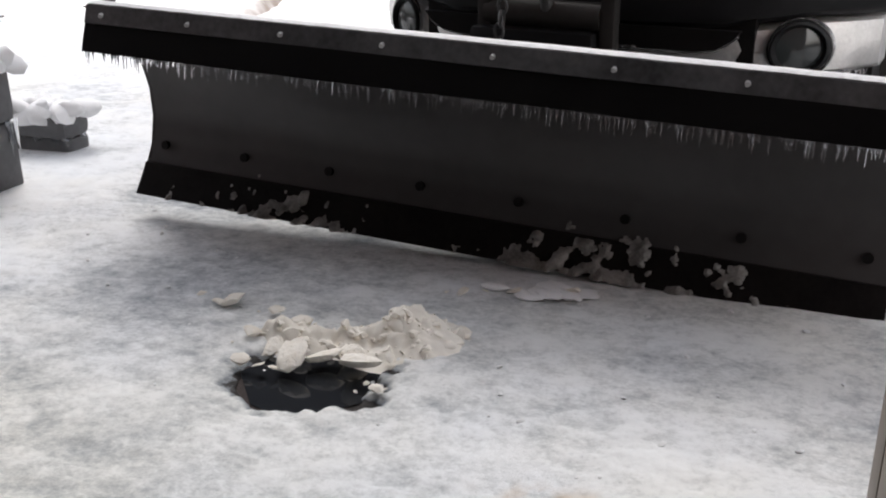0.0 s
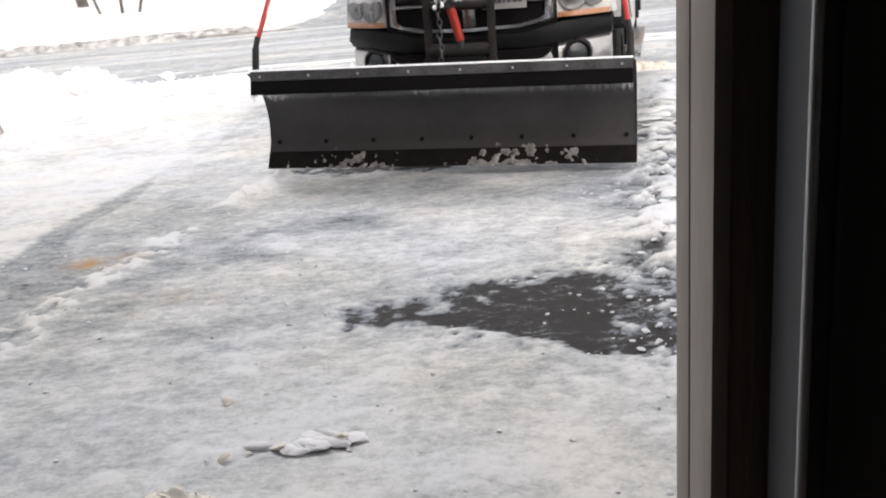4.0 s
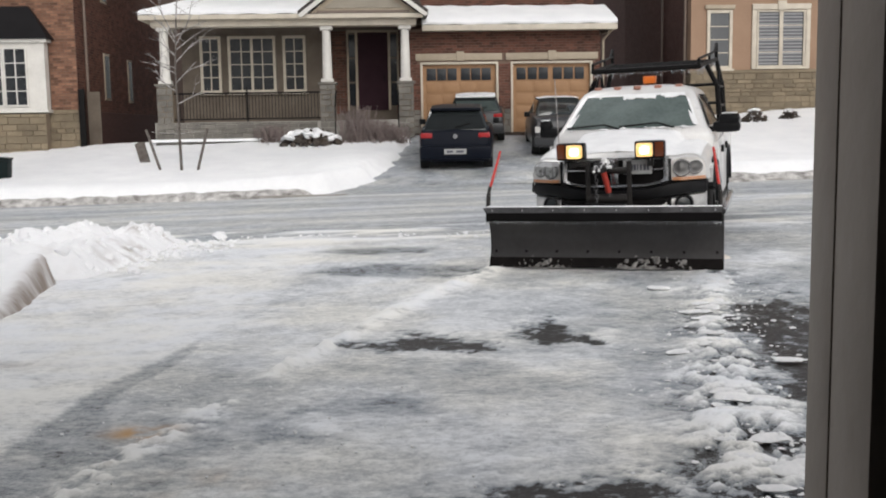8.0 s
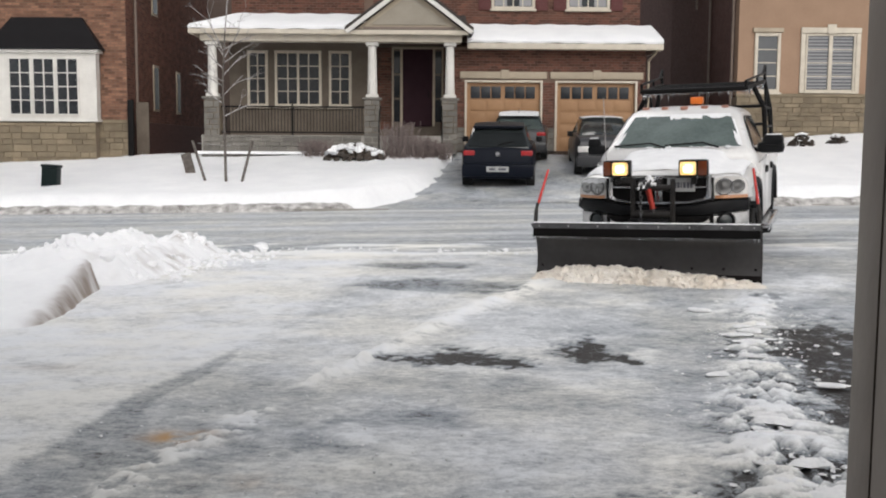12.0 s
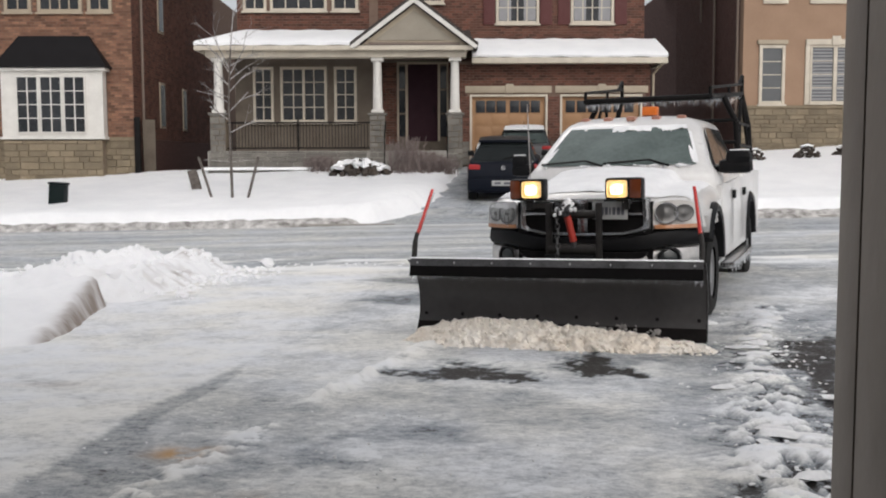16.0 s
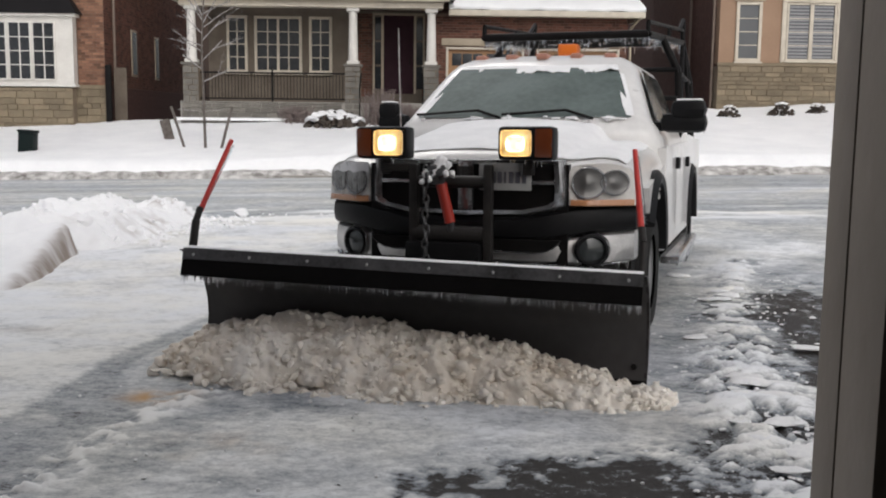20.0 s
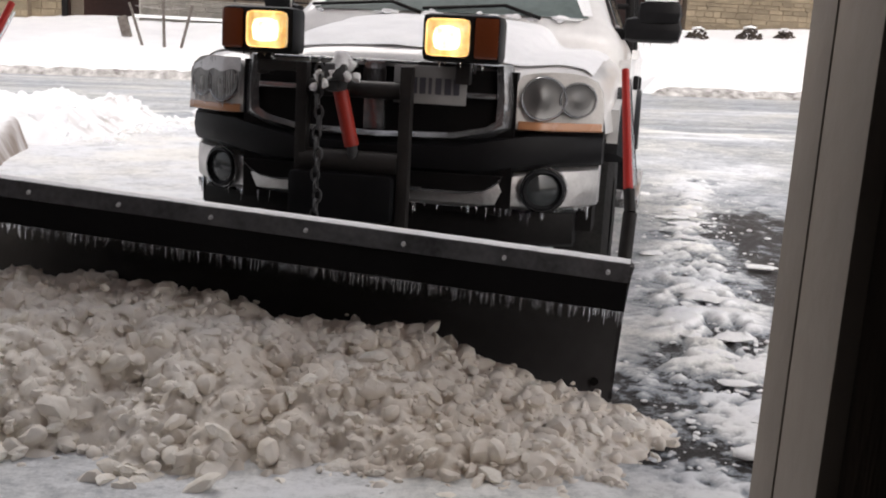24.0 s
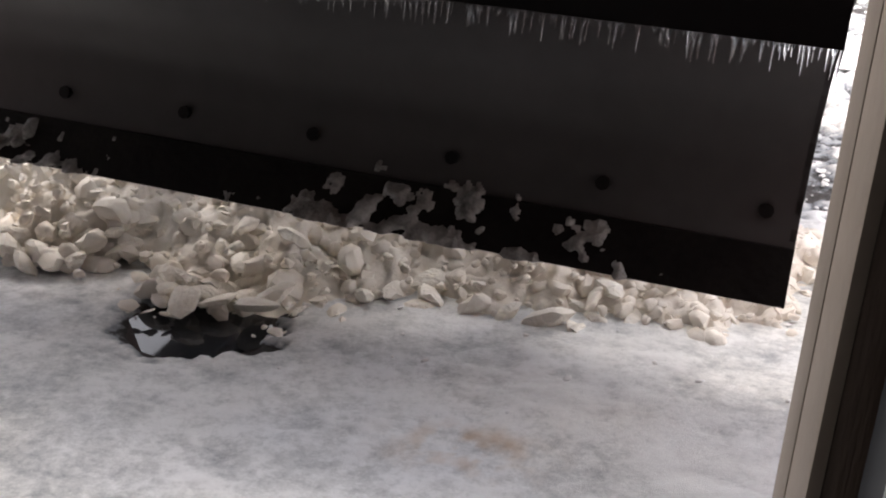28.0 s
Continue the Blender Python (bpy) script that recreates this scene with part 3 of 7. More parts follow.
def slush_material():
    """Ice from clear and wet to a white crust, by the cover, broken up by fine noise."""
    m = bpy.data.materials.new("icy_slush")
    m.use_nodes = True
    n, l = m.node_tree.nodes, m.node_tree.links
    b = n["Principled BSDF"]
    at = n.new("ShaderNodeAttribute")
    at.attribute_name = "ice"
    tc = n.new("ShaderNodeTexCoord")

    def noise(scale, detail, rough, stretch=(1, 1, 1)):
        mp = n.new("ShaderNodeMapping")
        mp.inputs["Scale"].default_value = stretch
        l.new(tc.outputs["Object"], mp.inputs["Vector"])
        t = n.new("ShaderNodeTexNoise")
        t.inputs["Scale"].default_value, t.inputs["Detail"].default_value, t.inputs["Roughness"].default_value = scale, detail, rough
        l.new(mp.outputs[0], t.inputs["Vector"])
        return t.outputs[0]

    def madd(a, k, c):
        q = n.new("ShaderNodeMath")
        q.operation = "MULTIPLY_ADD"
        l.new(a, q.inputs[0])
        q.inputs[1].default_value = k
        if isinstance(c, float):
            q.inputs[2].default_value = c
        else:
            l.new(c, q.inputs[2])
        return q.outputs[0]

    v = madd(noise(5, 10, 0.74), 1.15, at.outputs["Fac"])
    v = madd(noise(17, 9, 0.80, (1, 1.4, 1)), 2.0, v)
    v = madd(noise(70, 6, 0.75), 0.9, v)
    v = madd(v, 0.60, -1.08)
    rp = n.new("ShaderNodeValToRGB")
    e = rp.color_ramp.elements
    e[0].position, e[0].color = 0.10, (0.024, 0.021, 0.020, 1)
    e[1].position, e[1].color = 1.0, (0.90, 0.90, 0.89, 1)
    for pos, c in ((0.155, (0.042, 0.038, 0.037, 1)), (0.20, (0.19, 0.205, 0.22, 1)), (0.32, (0.33, 0.35, 0.368, 1)), (0.45, (0.475, 0.488, 0.495, 1)), (0.60, (0.65, 0.655, 0.645, 1)), (0.78, (0.84, 0.84, 0.83, 1))):
        q = e.new(pos)
        q.color = c
    l.new(v, rp.inputs[0])
    ru = n.new("ShaderNodeAttribute")
    ru.attribute_name = "rust"
    mx = n.new("ShaderNodeMix")
    mx.data_type = "RGBA"
    mx.inputs["B"].default_value = (0.50, 0.30, 0.13, 1)
    l.new(ru.outputs["Fac"], mx.inputs["Factor"])
    # slow drift between bluish clear ice and cream trodden slush
    tint = n.new("ShaderNodeValToRGB")
    te = tint.color_ramp.elements
    te[0].position, te[0].color = 0.40, (0.945, 0.965, 1.0, 1)
    te[1].position, te[1].color = 0.60, (1.0, 0.99, 0.955, 1)
    l.new(noise(0.75, 4, 0.6), tint.inputs[0])
    mul = n.new("ShaderNodeMix")
    mul.data_type, mul.blend_type = "RGBA", "MULTIPLY"
    mul.inputs["Factor"].default_value = 1.0
    l.new(rp.outputs[0], mul.inputs["A"])
    l.new(tint.outputs[0], mul.inputs["B"])
    l.new(mul.outputs["Result"], mx.inputs["A"])
    l.new(mx.outputs["Result"], b.inputs["Base Color"])
    r2 = n.new("ShaderNodeMapRange")
    r2.inputs["From Min"].default_value, r2.inputs["From Max"].default_value = 0.2, 0.7
    r2.inputs["To Min"].default_value, r2.inputs["To Max"].default_value = 0.52, 0.8
    l.new(v, r2.inputs["Value"])
    l.new(r2.outputs[0], b.inputs["Roughness"])
    b.inputs["Specular IOR Level"].default_value = 0.22
    bp = n.new("ShaderNodeBump")
    bp.inputs["Strength"].default_value, bp.inputs["Distance"].default_value = 0.45, 0.012
    l.new(v, bp.inputs["Height"])
    l.new(bp.outputs[0], b.inputs["Normal"])
    return m


SLUSH = slush_material()


def build_ground():
    xs = np.concatenate([[-900, -400, -150, -80], np.linspace(-45, 45, 91), [80, 150, 400, 900]])
    ys = np.concatenate([[-300, -60, -12], np.linspace(-8, 40, 97), [60, 120, 400, 1500]])
    X, Y = np.meshgrid(xs, ys)
    Z = base_height(X, Y)
    tagged(sheet("ground", X, Y, Z, ASPHALT), "wet black asphalt ground under the snow", "ground", kind="structure")
    # the ice and slush that lies on drive and street
    ys = [0.72]
    while ys[-1] < 24:
        ys.append(ys[-1] + 0.0062 * max(1.4, ys[-1]))
    ys = np.array(ys)
    us = np.linspace(-0.78, 0.60, 440)
    U, Y = np.meshgrid(us, ys)
    X = U * (Y + 1.2)
    C = ice_cover(X, Y)
    lump = ease(0.5 - poly_sdf(X, Y, LUMPY) / 0.30)
    crest = np.exp(-(line_dist(X, Y, RIDGE) / np.interp(Y, [4.9, 6, 8, 9.7], [0.03, 0.05, 0.08, 0.13])) ** 2)
    T = 0.005 + 0.03 * crest * np.clip(0.7 + 1.5 * fbm(X * 9, Y * 9, 59), 0, 1.4) + np.maximum(0, C) * (0.012 + 0.022 * lump * ease((Y - 2.6) / 1.2)) - 0.03 * ease(0.5 - (poly_sdf(X, Y, PATCHES[1]) + 0.02) / 0.03)
    n = Y - K_ST * X
    drive = ease((X + 5.4) / 0.3) * (1 - ease((X - 3.4) / 0.3))
    T = np.where(n > 21.4, T * np.clip((21.9 - n) / 0.5 + 9 * drive, -1, 1), T)
    rust = 0.95 * np.exp(-(((X + 1.67) / 0.13) ** 2 + ((Y - 3.95) / 0.11) ** 2)) * np.clip(1.0 + 1.6 * fbm(X * 12, Y * 12, 5), 0, 1.3)
    rust = rust + 0.55 * np.exp(-(((X + 0.2) / 0.1) ** 2 + ((Y - 1.12) / 0.06) ** 2)) * np.maximum(0, 0.2 + 2.6 * fbm(X * 25, Y * 25, 6))
    rust = rust + 0.30 * np.exp(-(((X + 1.15) / 0.3) ** 2 + ((Y - 3.3) / 0.2) ** 2)) * np.maximum(0, fbm(X * 7, Y * 7, 8))
    rust = rust + 0.10 * np.exp(-(((X + 3.05) / 0.22) ** 2 + ((Y - 5.38) / 0.10) ** 2)) + 0.06 * np.exp(-(((X + 3.6) / 0.5) ** 2 + ((Y - 5.35) / 0.06) ** 2))
    slush = sheet("slush", X, Y, base_height(X, Y) + T, SLUSH, {"ice": C, "rust": np.clip(rust, 0, 1)})
    tagged(slush, "grey rutted ice and slush on the drive and street", "slush", kind="stuff")
    X, Y = np.meshgrid(np.linspace(-4.6, 4.8, 150), np.linspace(0.72, 13.4, 190))
    C = ice_cover(X, Y)
    side = (X < -0.765 * (Y + 1.2)) | (X > 0.585 * (Y + 1.2))
    o = sheet("side_slush", X, Y, base_height(X, Y) + 0.001 + 0.012 * np.maximum(0, C), SLUSH, {"ice": C, "rust": C * 0}, keep=side)
    tagged(o, "grey ice at the edges of the drive", "slush", kind="stuff")
    xs, ys = np.linspace(-5.0, 3.2, 70), np.linspace(23.0, 31.7, 72)
    A, Yr = np.meshgrid(xs, ys)
    t = 0.46 + 0.35 * fbm(A * 0.9, Yr * 0.5, 61) + 0.25 * fbm(A * 3, Yr * 2, 63)
    o = sheet("drive_slush", A, Yr, base_height(A, Yr) + 0.01 + 0.02 * np.maximum(0, t), SLUSH, {"ice": t, "rust": t * 0})
    tagged(o, "grey trodden slush on the drive across the street", "slush", kind="stuff")
    # wide outer street, beyond the drive
    for name, sx in (("street_slush", -1), ("street_slush", 1)):
        xs = sx * np.linspace(9.0, 46, 120)
        nn = np.linspace(13.2, 21.6, 60)
        A, N = np.meshgrid(xs, nn)
        Yr = N + K_ST * A
        t = 0.50 + 0.40 * fbm((A + 0.15 * Yr) * 0.14, N * 1.5, 60, 3) + 0.22 * fbm(A * 0.5, N * 5, 66, 3)
        o = sheet(name, A, Yr, base_height(A, Yr) + 0.001 + 0.02 * np.maximum(0, t), SLUSH, {"ice": t, "rust": t * 0})
        tagged(o, "grey rutted ice along the street", "slush", kind="stuff")


def snow_bed(name, pts, height, label, step=0.12, edge=0.3, dirt=None, seed=1, extra=None, warp=0.25):
    """A bed of snow inside an outline, with rounded ragged edges."""
    p = np.array(pts)
    xs = np.arange(p[:, 0].min() - 0.3, p[:, 0].max() + 0.3, step)
    ys = np.arange(p[:, 1].min() - 0.3, p[:, 1].max() + 0.3, step)
    X, Y = np.meshgrid(xs, ys)
    sd = poly_sdf(X + warp * fbm(X * 1.7, Y * 1.7, seed), Y + warp * fbm(X * 1.7, Y * 1.7, seed + 5), pts)
    prof = ease(-sd / (edge(X, Y) if callable(edge) else edge))
    if callable(height):
        height = height(X, Y)
    h = prof * (height + 0.10 * height * fbm(X * 1.3, Y * 1.3, seed + 9)) + 0.03 * prof * fbm(X * 6, Y * 6, seed + 12)
    if extra is not None:
        h = h + prof * extra(X, Y)
    Z = base_height(X, Y) + h - 0.03
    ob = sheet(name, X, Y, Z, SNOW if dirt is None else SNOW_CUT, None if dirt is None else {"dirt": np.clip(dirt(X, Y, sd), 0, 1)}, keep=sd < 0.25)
    tagged(ob, label, "snow", kind="stuff")
    return ob


def on_street(a, n):
    """Plan point from the distance along and across the street."""
    return (a, n + K_ST * a)


def build_snow():
    # lawns across the street
    left = [on_street(a, n) for a, n in ((-34, 21.9), (-20, 21.85), (-12, 21.8), (-7, 21.8), (-4.4, 22.3), (-3.85, 24.5), (-3.7, 28), (-3.8, 31.6), (-8, 31.6), (-13, 33.0), (-34, 33))]
    bank = lambda X, Y: 0.16 * np.exp(-((Y - K_ST * X - 22.6) / 0.7) ** 2) + 0.25 * np.exp(-(((X + 4.9) / 0.9) ** 2 + ((Y - 24.6) / 2.2) ** 2))
    snow_bed("lawn_snow", left, 0.26, "thick white snow on the lawn across the street", 0.16, 0.35, seed=3, extra=bank)
    right = [on_street(a, n) for a, n in ((2.6, 22.2), (8, 21.9), (34, 21.9), (34, 33.5), (9, 33.4), (4, 33.2), (2.4, 31), (2.3, 25))]
    snow_bed("lawn_snow", right, 0.28, "thick white snow on the neighbouring lawn", 0.16, 0.4, seed=13, extra=bank)
    # dirty edge of packed snow at the kerb
    for pts, s in (([on_street(a, n) for a, n in ((-34, 21.45), (-6, 21.5), (-4.6, 21.9), (-5, 22.4), (-34, 22.6))], 21), ([on_street(a, n) for a, n in ((2.6, 21.6), (34, 21.45), (34, 22.5), (3.0, 22.6))], 27)):
        ob = snow_bed("kerb_snow", pts, 0.15, "dirty packed snow along the kerb", 0.10, 0.3, seed=s, warp=0.14, extra=lambda X, Y: 0.10 * domes(X, Y, 0.5, 8) - 0.05)
        ob.data.materials[0] = DIRTY_SNOW
    kb = bmesh.new()
    for a in range(-34, 34, 2):
        if -4.6 < a < 2.6:
            continue
        x0, y0 = on_street(a, 21.72)
        x1, y1 = on_street(a + 1.99, 21.72)
        z = float(base_height(a + 1, y0))
        v = box(kb, 0, 0, -0.2, math.hypot(x1 - x0, y1 - y0), 0.15, 0.05, bevel=0.02)
        bmesh.ops.transform(kb, matrix=pose(x0, y0, z, 0, 0, math.degrees(math.atan(K_ST))), verts=v)
    tagged(mesh_ob("kerb", kb, CONCRETE), "concrete kerb across the street", "kerb", kind="structure")
    # bank beside the drive, with its cut face
    near = [(-3.7, 5.6), (-3.8, 6.3), (-3.87, 6.85), (-4.48, 8.95), (-4.2, 9.05), (-4.1, 10.1), (-4.25, 11.4), (-4.5, 12.7), (-5.4, 12.6), (-9, 11.9), (-16, 10.9), (-16, 3), (-5.2, 3.0), (-3.9, 4.6)]
    level = lambda X, Y: np.interp(Y, [3, 5.6, 6.6, 7.2, 8.9, 9.6, 13], [0.03, 0.035, 0.05, 0.12, 0.36, 0.23, 0.16]) * np.interp(X, [-9, -6.4, -5.5, -4.7], [0.30, 0.40, 0.70, 1.0])
    crest = [(-6.3, 10.9), (-5.5, 10.9), (-4.95, 11.5), (-4.45, 12.2)]

    def mound(X, Y):
        d = line_dist(X, Y, crest)
        top = np.interp(X, [-6.9, -6.3, -5.85, -5.2, -4.6, -4.2], [0.0, 0.10, 0.21, 0.12, 0.07, 0.03])
        k = top * np.exp(-(d / 0.65) ** 2)
        rough = ease((Y - 8.7) / 0.6) * ease((X + 6.1) / 0.6)
        return k * (1 + 0.5 * fbm(X * 2.2, Y * 2.2, 44)) + rough * np.interp(X, [-6.0, -5.3, -4.4], [0.75, 0.8, 0.55]) * (0.20 * domes(X, Y, 0.50, 5) * (0.6 + fbm(X * 2, Y * 2, 88)) + 0.09 * domes(X, Y, 0.21, 6) + 0.035 * domes(X, Y, 0.1, 7) + 0.05 * fbm(X * 7, Y * 7, 89, 3) - 0.13) + 0.05 * fbm(X * 3, Y * 3, 90, 4) * ease((Y - 7) / 1.0)
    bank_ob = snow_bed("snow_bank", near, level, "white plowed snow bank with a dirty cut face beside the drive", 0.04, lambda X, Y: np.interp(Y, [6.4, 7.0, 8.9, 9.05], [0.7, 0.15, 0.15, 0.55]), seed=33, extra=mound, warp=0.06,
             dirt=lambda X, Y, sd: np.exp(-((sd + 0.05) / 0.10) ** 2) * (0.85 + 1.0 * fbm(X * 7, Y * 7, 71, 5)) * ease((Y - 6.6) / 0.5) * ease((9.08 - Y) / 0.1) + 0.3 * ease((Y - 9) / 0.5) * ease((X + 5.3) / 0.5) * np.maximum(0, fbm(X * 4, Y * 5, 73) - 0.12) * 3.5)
    snow_bed("yard_snow", [(-16, 0.8), (-3.5, 0.8), (-3.8, 3.2), (-5, 3.1), (-16, 3.1)], 0.14, "white snow beside the garage", 0.15, 0.3, seed=53)
    snow_bed("yard_snow", [(4.9, 0.8), (16, 0.8), (16, 12.6), (7, 12.0), (5.6, 10.5), (4.8, 6)], 0.24, "white snow on the neighbouring yard", 0.16, 0.35, seed=57)
    # scattered broken lumps along the bank and the street edge
    rng = random.Random(5)
    co = np.array([v.co[:] for v in bank_ob.data.vertices])
    spots = []
    pick = co[(co[:, 0] > -6.1) & (co[:, 0] < -4.1) & (co[:, 1] > 9.2) & (co[:, 1] < 12.5)]
    for _ in range(420):
        x, y, z = pick[rng.randrange(len(pick))]
        r = 0.02 + 0.10 * rng.random() ** 2.5
        spots.append((x, y, z - 0.25 * r, r))
    scatter("snow_chunk", spots, templates(41, 12, (0.6, 0.95)), SNOW, bank_ob, rng, 50)
    bm = bmesh.new()
    for _ in range(420):
        u = rng.random()
        if u < 0.5:
            x, y = rng.uniform(-6.8, -3.6), rng.gauss(11.6, 0.45)
        elif u < 0.8:
            x, y = rng.gauss(-4.25, 0.2), rng.uniform(9.3, 12.4)
        else:
            x, y = rng.uniform(-4, 1.2), rng.gauss(12.5, 0.25)
        r = rng.uniform(0.015, 0.055) if u < 0.8 else rng.uniform(0.015, 0.04)
        z = float(base_height(x, y)) + r * 0.4 + (0.12 if x < -5.1 and y < 11.9 else 0)
        rock(bm, (x, y, z), r, rng)
    rock(bm, (-4.05, 12.45, float(base_height(-4.05, 12.45)) + 0.06), 0.11, rng)
    tagged(mesh_ob("snow_lump", bm, SNOW, angle=50), "loose lumps of snow along the street edge", "snow", kind="stuff")


def build_chunks():
    """Broken pieces of ice round the puddle and on the drive."""
    rng = random.Random(11)
    puddle = bmesh.new()
    pts = [(-.95, 1.44), (-.86, 1.32), (-.8, 1.3), (-.72, 1.32), (-.65, 1.39), (-.66, 1.52), (-.72, 1.62), (-.9, 1.6)]
    puddle.faces.new([puddle.verts.new((x, y, float(base_height(x, y)) + 0.0025)) for x, y in pts])
    tagged(mesh_ob("puddle", puddle, PUDDLE, smooth=False), "dark still meltwater puddle in a hole in the ice", "puddle", kind="structure")
    spots = [(-.686, 1.488, .060), (-.845, 1.475, .055), (-.79, 1.515, .05), (-.92, 1.53, .04), (-.95, 1.45, .028), (-.63, 1.41, .025), (-.88, 1.56, .045), (-.745, 1.55, .045),
             (-.92, 1.668, .045), (-.62, 1.66, .05), (-1.142, 1.754, .055), (-1.0, 1.70, .03), (-.70, 1.76, .03), (-.62, 1.96, .022), (-.70, 2.3, .024), (-.55, 1.72, .03),
             (-.36, 2.03, .03), (-.5, 2.0, .03), (-1.0, 1.58, .03), (-.96, 1.6, .03)]
    kinds = []
    for co, faces in templates(17, 10, (0.16, 0.34)):
        me = bpy.data.meshes.new("ice_chunk")
        me.from_pydata(co.tolist(), [], faces)
        me.materials.append(CHUNK)
        me.shade_smooth()
        me.set_sharp_from_angle(angle=radians(32))
        kinds.append(me)
    for x, y, r in spots:
        for k in range(3):
            q = r * (1.0 if k == 0 else rng.uniform(0.15, 0.4))
            a, b = (x, y) if k == 0 else (x + rng.gauss(0, 0.8) * r, y + rng.gauss(0, 0.6) * r)
            ob = new("ice_chunk", rng.choice(kinds))
            ob.matrix_basis = pose(a, b, float(base_height(a, b)) + 0.02 + q * rng.uniform(0.1, 0.5), rng.uniform(-25, 25), rng.uniform(-20, 20), rng.uniform(0, 360)) @ Matrix.Diagonal((q, q, q, 1))
            tagged(ob, "broken creamy ice chunk lying on the icy drive", "ice chunk", "ice chunks on the drive")
    bm = bmesh.new()
    for _ in range(16):
        a, b = rng.gauss(0, 0.055), rng.gauss(0, 0.022)
        blob(bm, (a, b, 0.004 * rng.random()), (rng.uniform(0.025, 0.06), rng.uniform(0.016, 0.035), rng.uniform(0.006, 0.013)), rng, turn=False)
    ob = mesh_ob("ice_slab", bm, SNOW, angle=50)
    ob.location = (-.44, 2.02, float(base_height(-.44, 2.02)) + 0.024)
    ob.rotation_euler = (0.0, 0, -0.1)
    tagged(ob, "flat crusty white slab of ice on the icy drive", "ice slab")
    # the soft cream heap behind the puddle
    X, Y = np.meshgrid(np.linspace(-1.1, -0.4, 120), np.linspace(1.5, 1.95, 80))
    d = line_dist(X, Y, [(-.95, 1.60), (-.82, 1.63), (-.70, 1.67), (-.64, 1.69)])
    k = np.exp(-(d / (0.05 + 0.055 * ease((X + 0.85) / 0.2))) ** 2)
    Z = base_height(X, Y) - 0.006 + k * (0.03 + 0.03 * ease((X + 0.85) / 0.2) + 0.05 * fbm(X * 9, Y * 9, 14, 4)) + k * (0.020 * domes(X, Y, 0.09, 15) + 0.008 * domes(X, Y, 0.034, 16) + 0.03 * fbm(X * 30, Y * 30, 17, 4))
    low = sheet("slush_heap", X, Y, Z, CHUNK, keep=k > 0.12)
    tagged(low, "low heap of creamy slush behind the puddle", "slush", kind="stuff")
    crumbs = []
    while len(crumbs) < 170:
        j, i = rng.randrange(80), rng.randrange(120)
        if k[j, i] > 0.15 + 0.5 * rng.random():
            crumbs.append((float(X[j, i]), float(Y[j, i]), float(Z[j, i]), 0.004 + 0.022 * rng.random() ** 3))
    scatter("crumb", crumbs, templates(22, 10, (0.3, 0.6)), CHUNK, low, rng)
    # flat slabs and crumbs on the lumpy strip
    slabs = []
    for k in range(46):
        y = 2.5 + 6.2 * rng.random() ** 1.6
        x = float(np.interp(y, [2.2, 3.5, 4.6, 6.6, 9], [.78, .86, .93, 1.15, 1.6])) + rng.gauss(0, 0.13)
        slabs.append((x, y, rng.uniform(0.04, 0.105) * (0.8 + 0.04 * y)))
    for x, y, r in slabs:
        bm = bmesh.new()
        blob(bm, (0, 0, 0), (r * rng.uniform(0.9, 1.5), r * rng.uniform(0.6, 1.0), r * rng.uniform(0.14, 0.24)), rng, turn=False)
        ob = mesh_ob("ice_slab", bm, SLAB, angle=80)
        ob.location = (x, y, float(base_height(x, y)) + 0.028)
        ob.rotation_euler = (0, 0, rng.uniform(-0.5, 0.5))
        tagged(ob, "flat white slab of broken ice beside bare asphalt", "ice slab", "ice slabs along the bare strip")
    bm = bmesh.new()
    for _ in range(900):
        y = 2.5 + 6.4 * rng.random() ** 1.6
        x = float(np.interp(y, [2.2, 3.5, 4.6, 6.6, 9], [.75, .84, .92, 1.15, 1.6])) + rng.gauss(0, 0.19)
        r = (0.005 + 0.017 * rng.random() ** 2) * (0.7 + 0.07 * y)
        rock(bm, (x, y, float(base_height(x, y)) + 0.014), r, rng, 0.35)
    for _ in range(220):
        x, y = rng.uniform(-2.2, 0.5), rng.uniform(1.2, 4.8)
        rock(bm, (x, y, float(base_height(x, y)) + 0.018), rng.uniform(0.004, 0.010), rng, 0.5)
    tagged(mesh_ob("ice_crumb", bm, SLAB), "crumbs of broken ice scattered on the drive", "ice", kind="stuff")


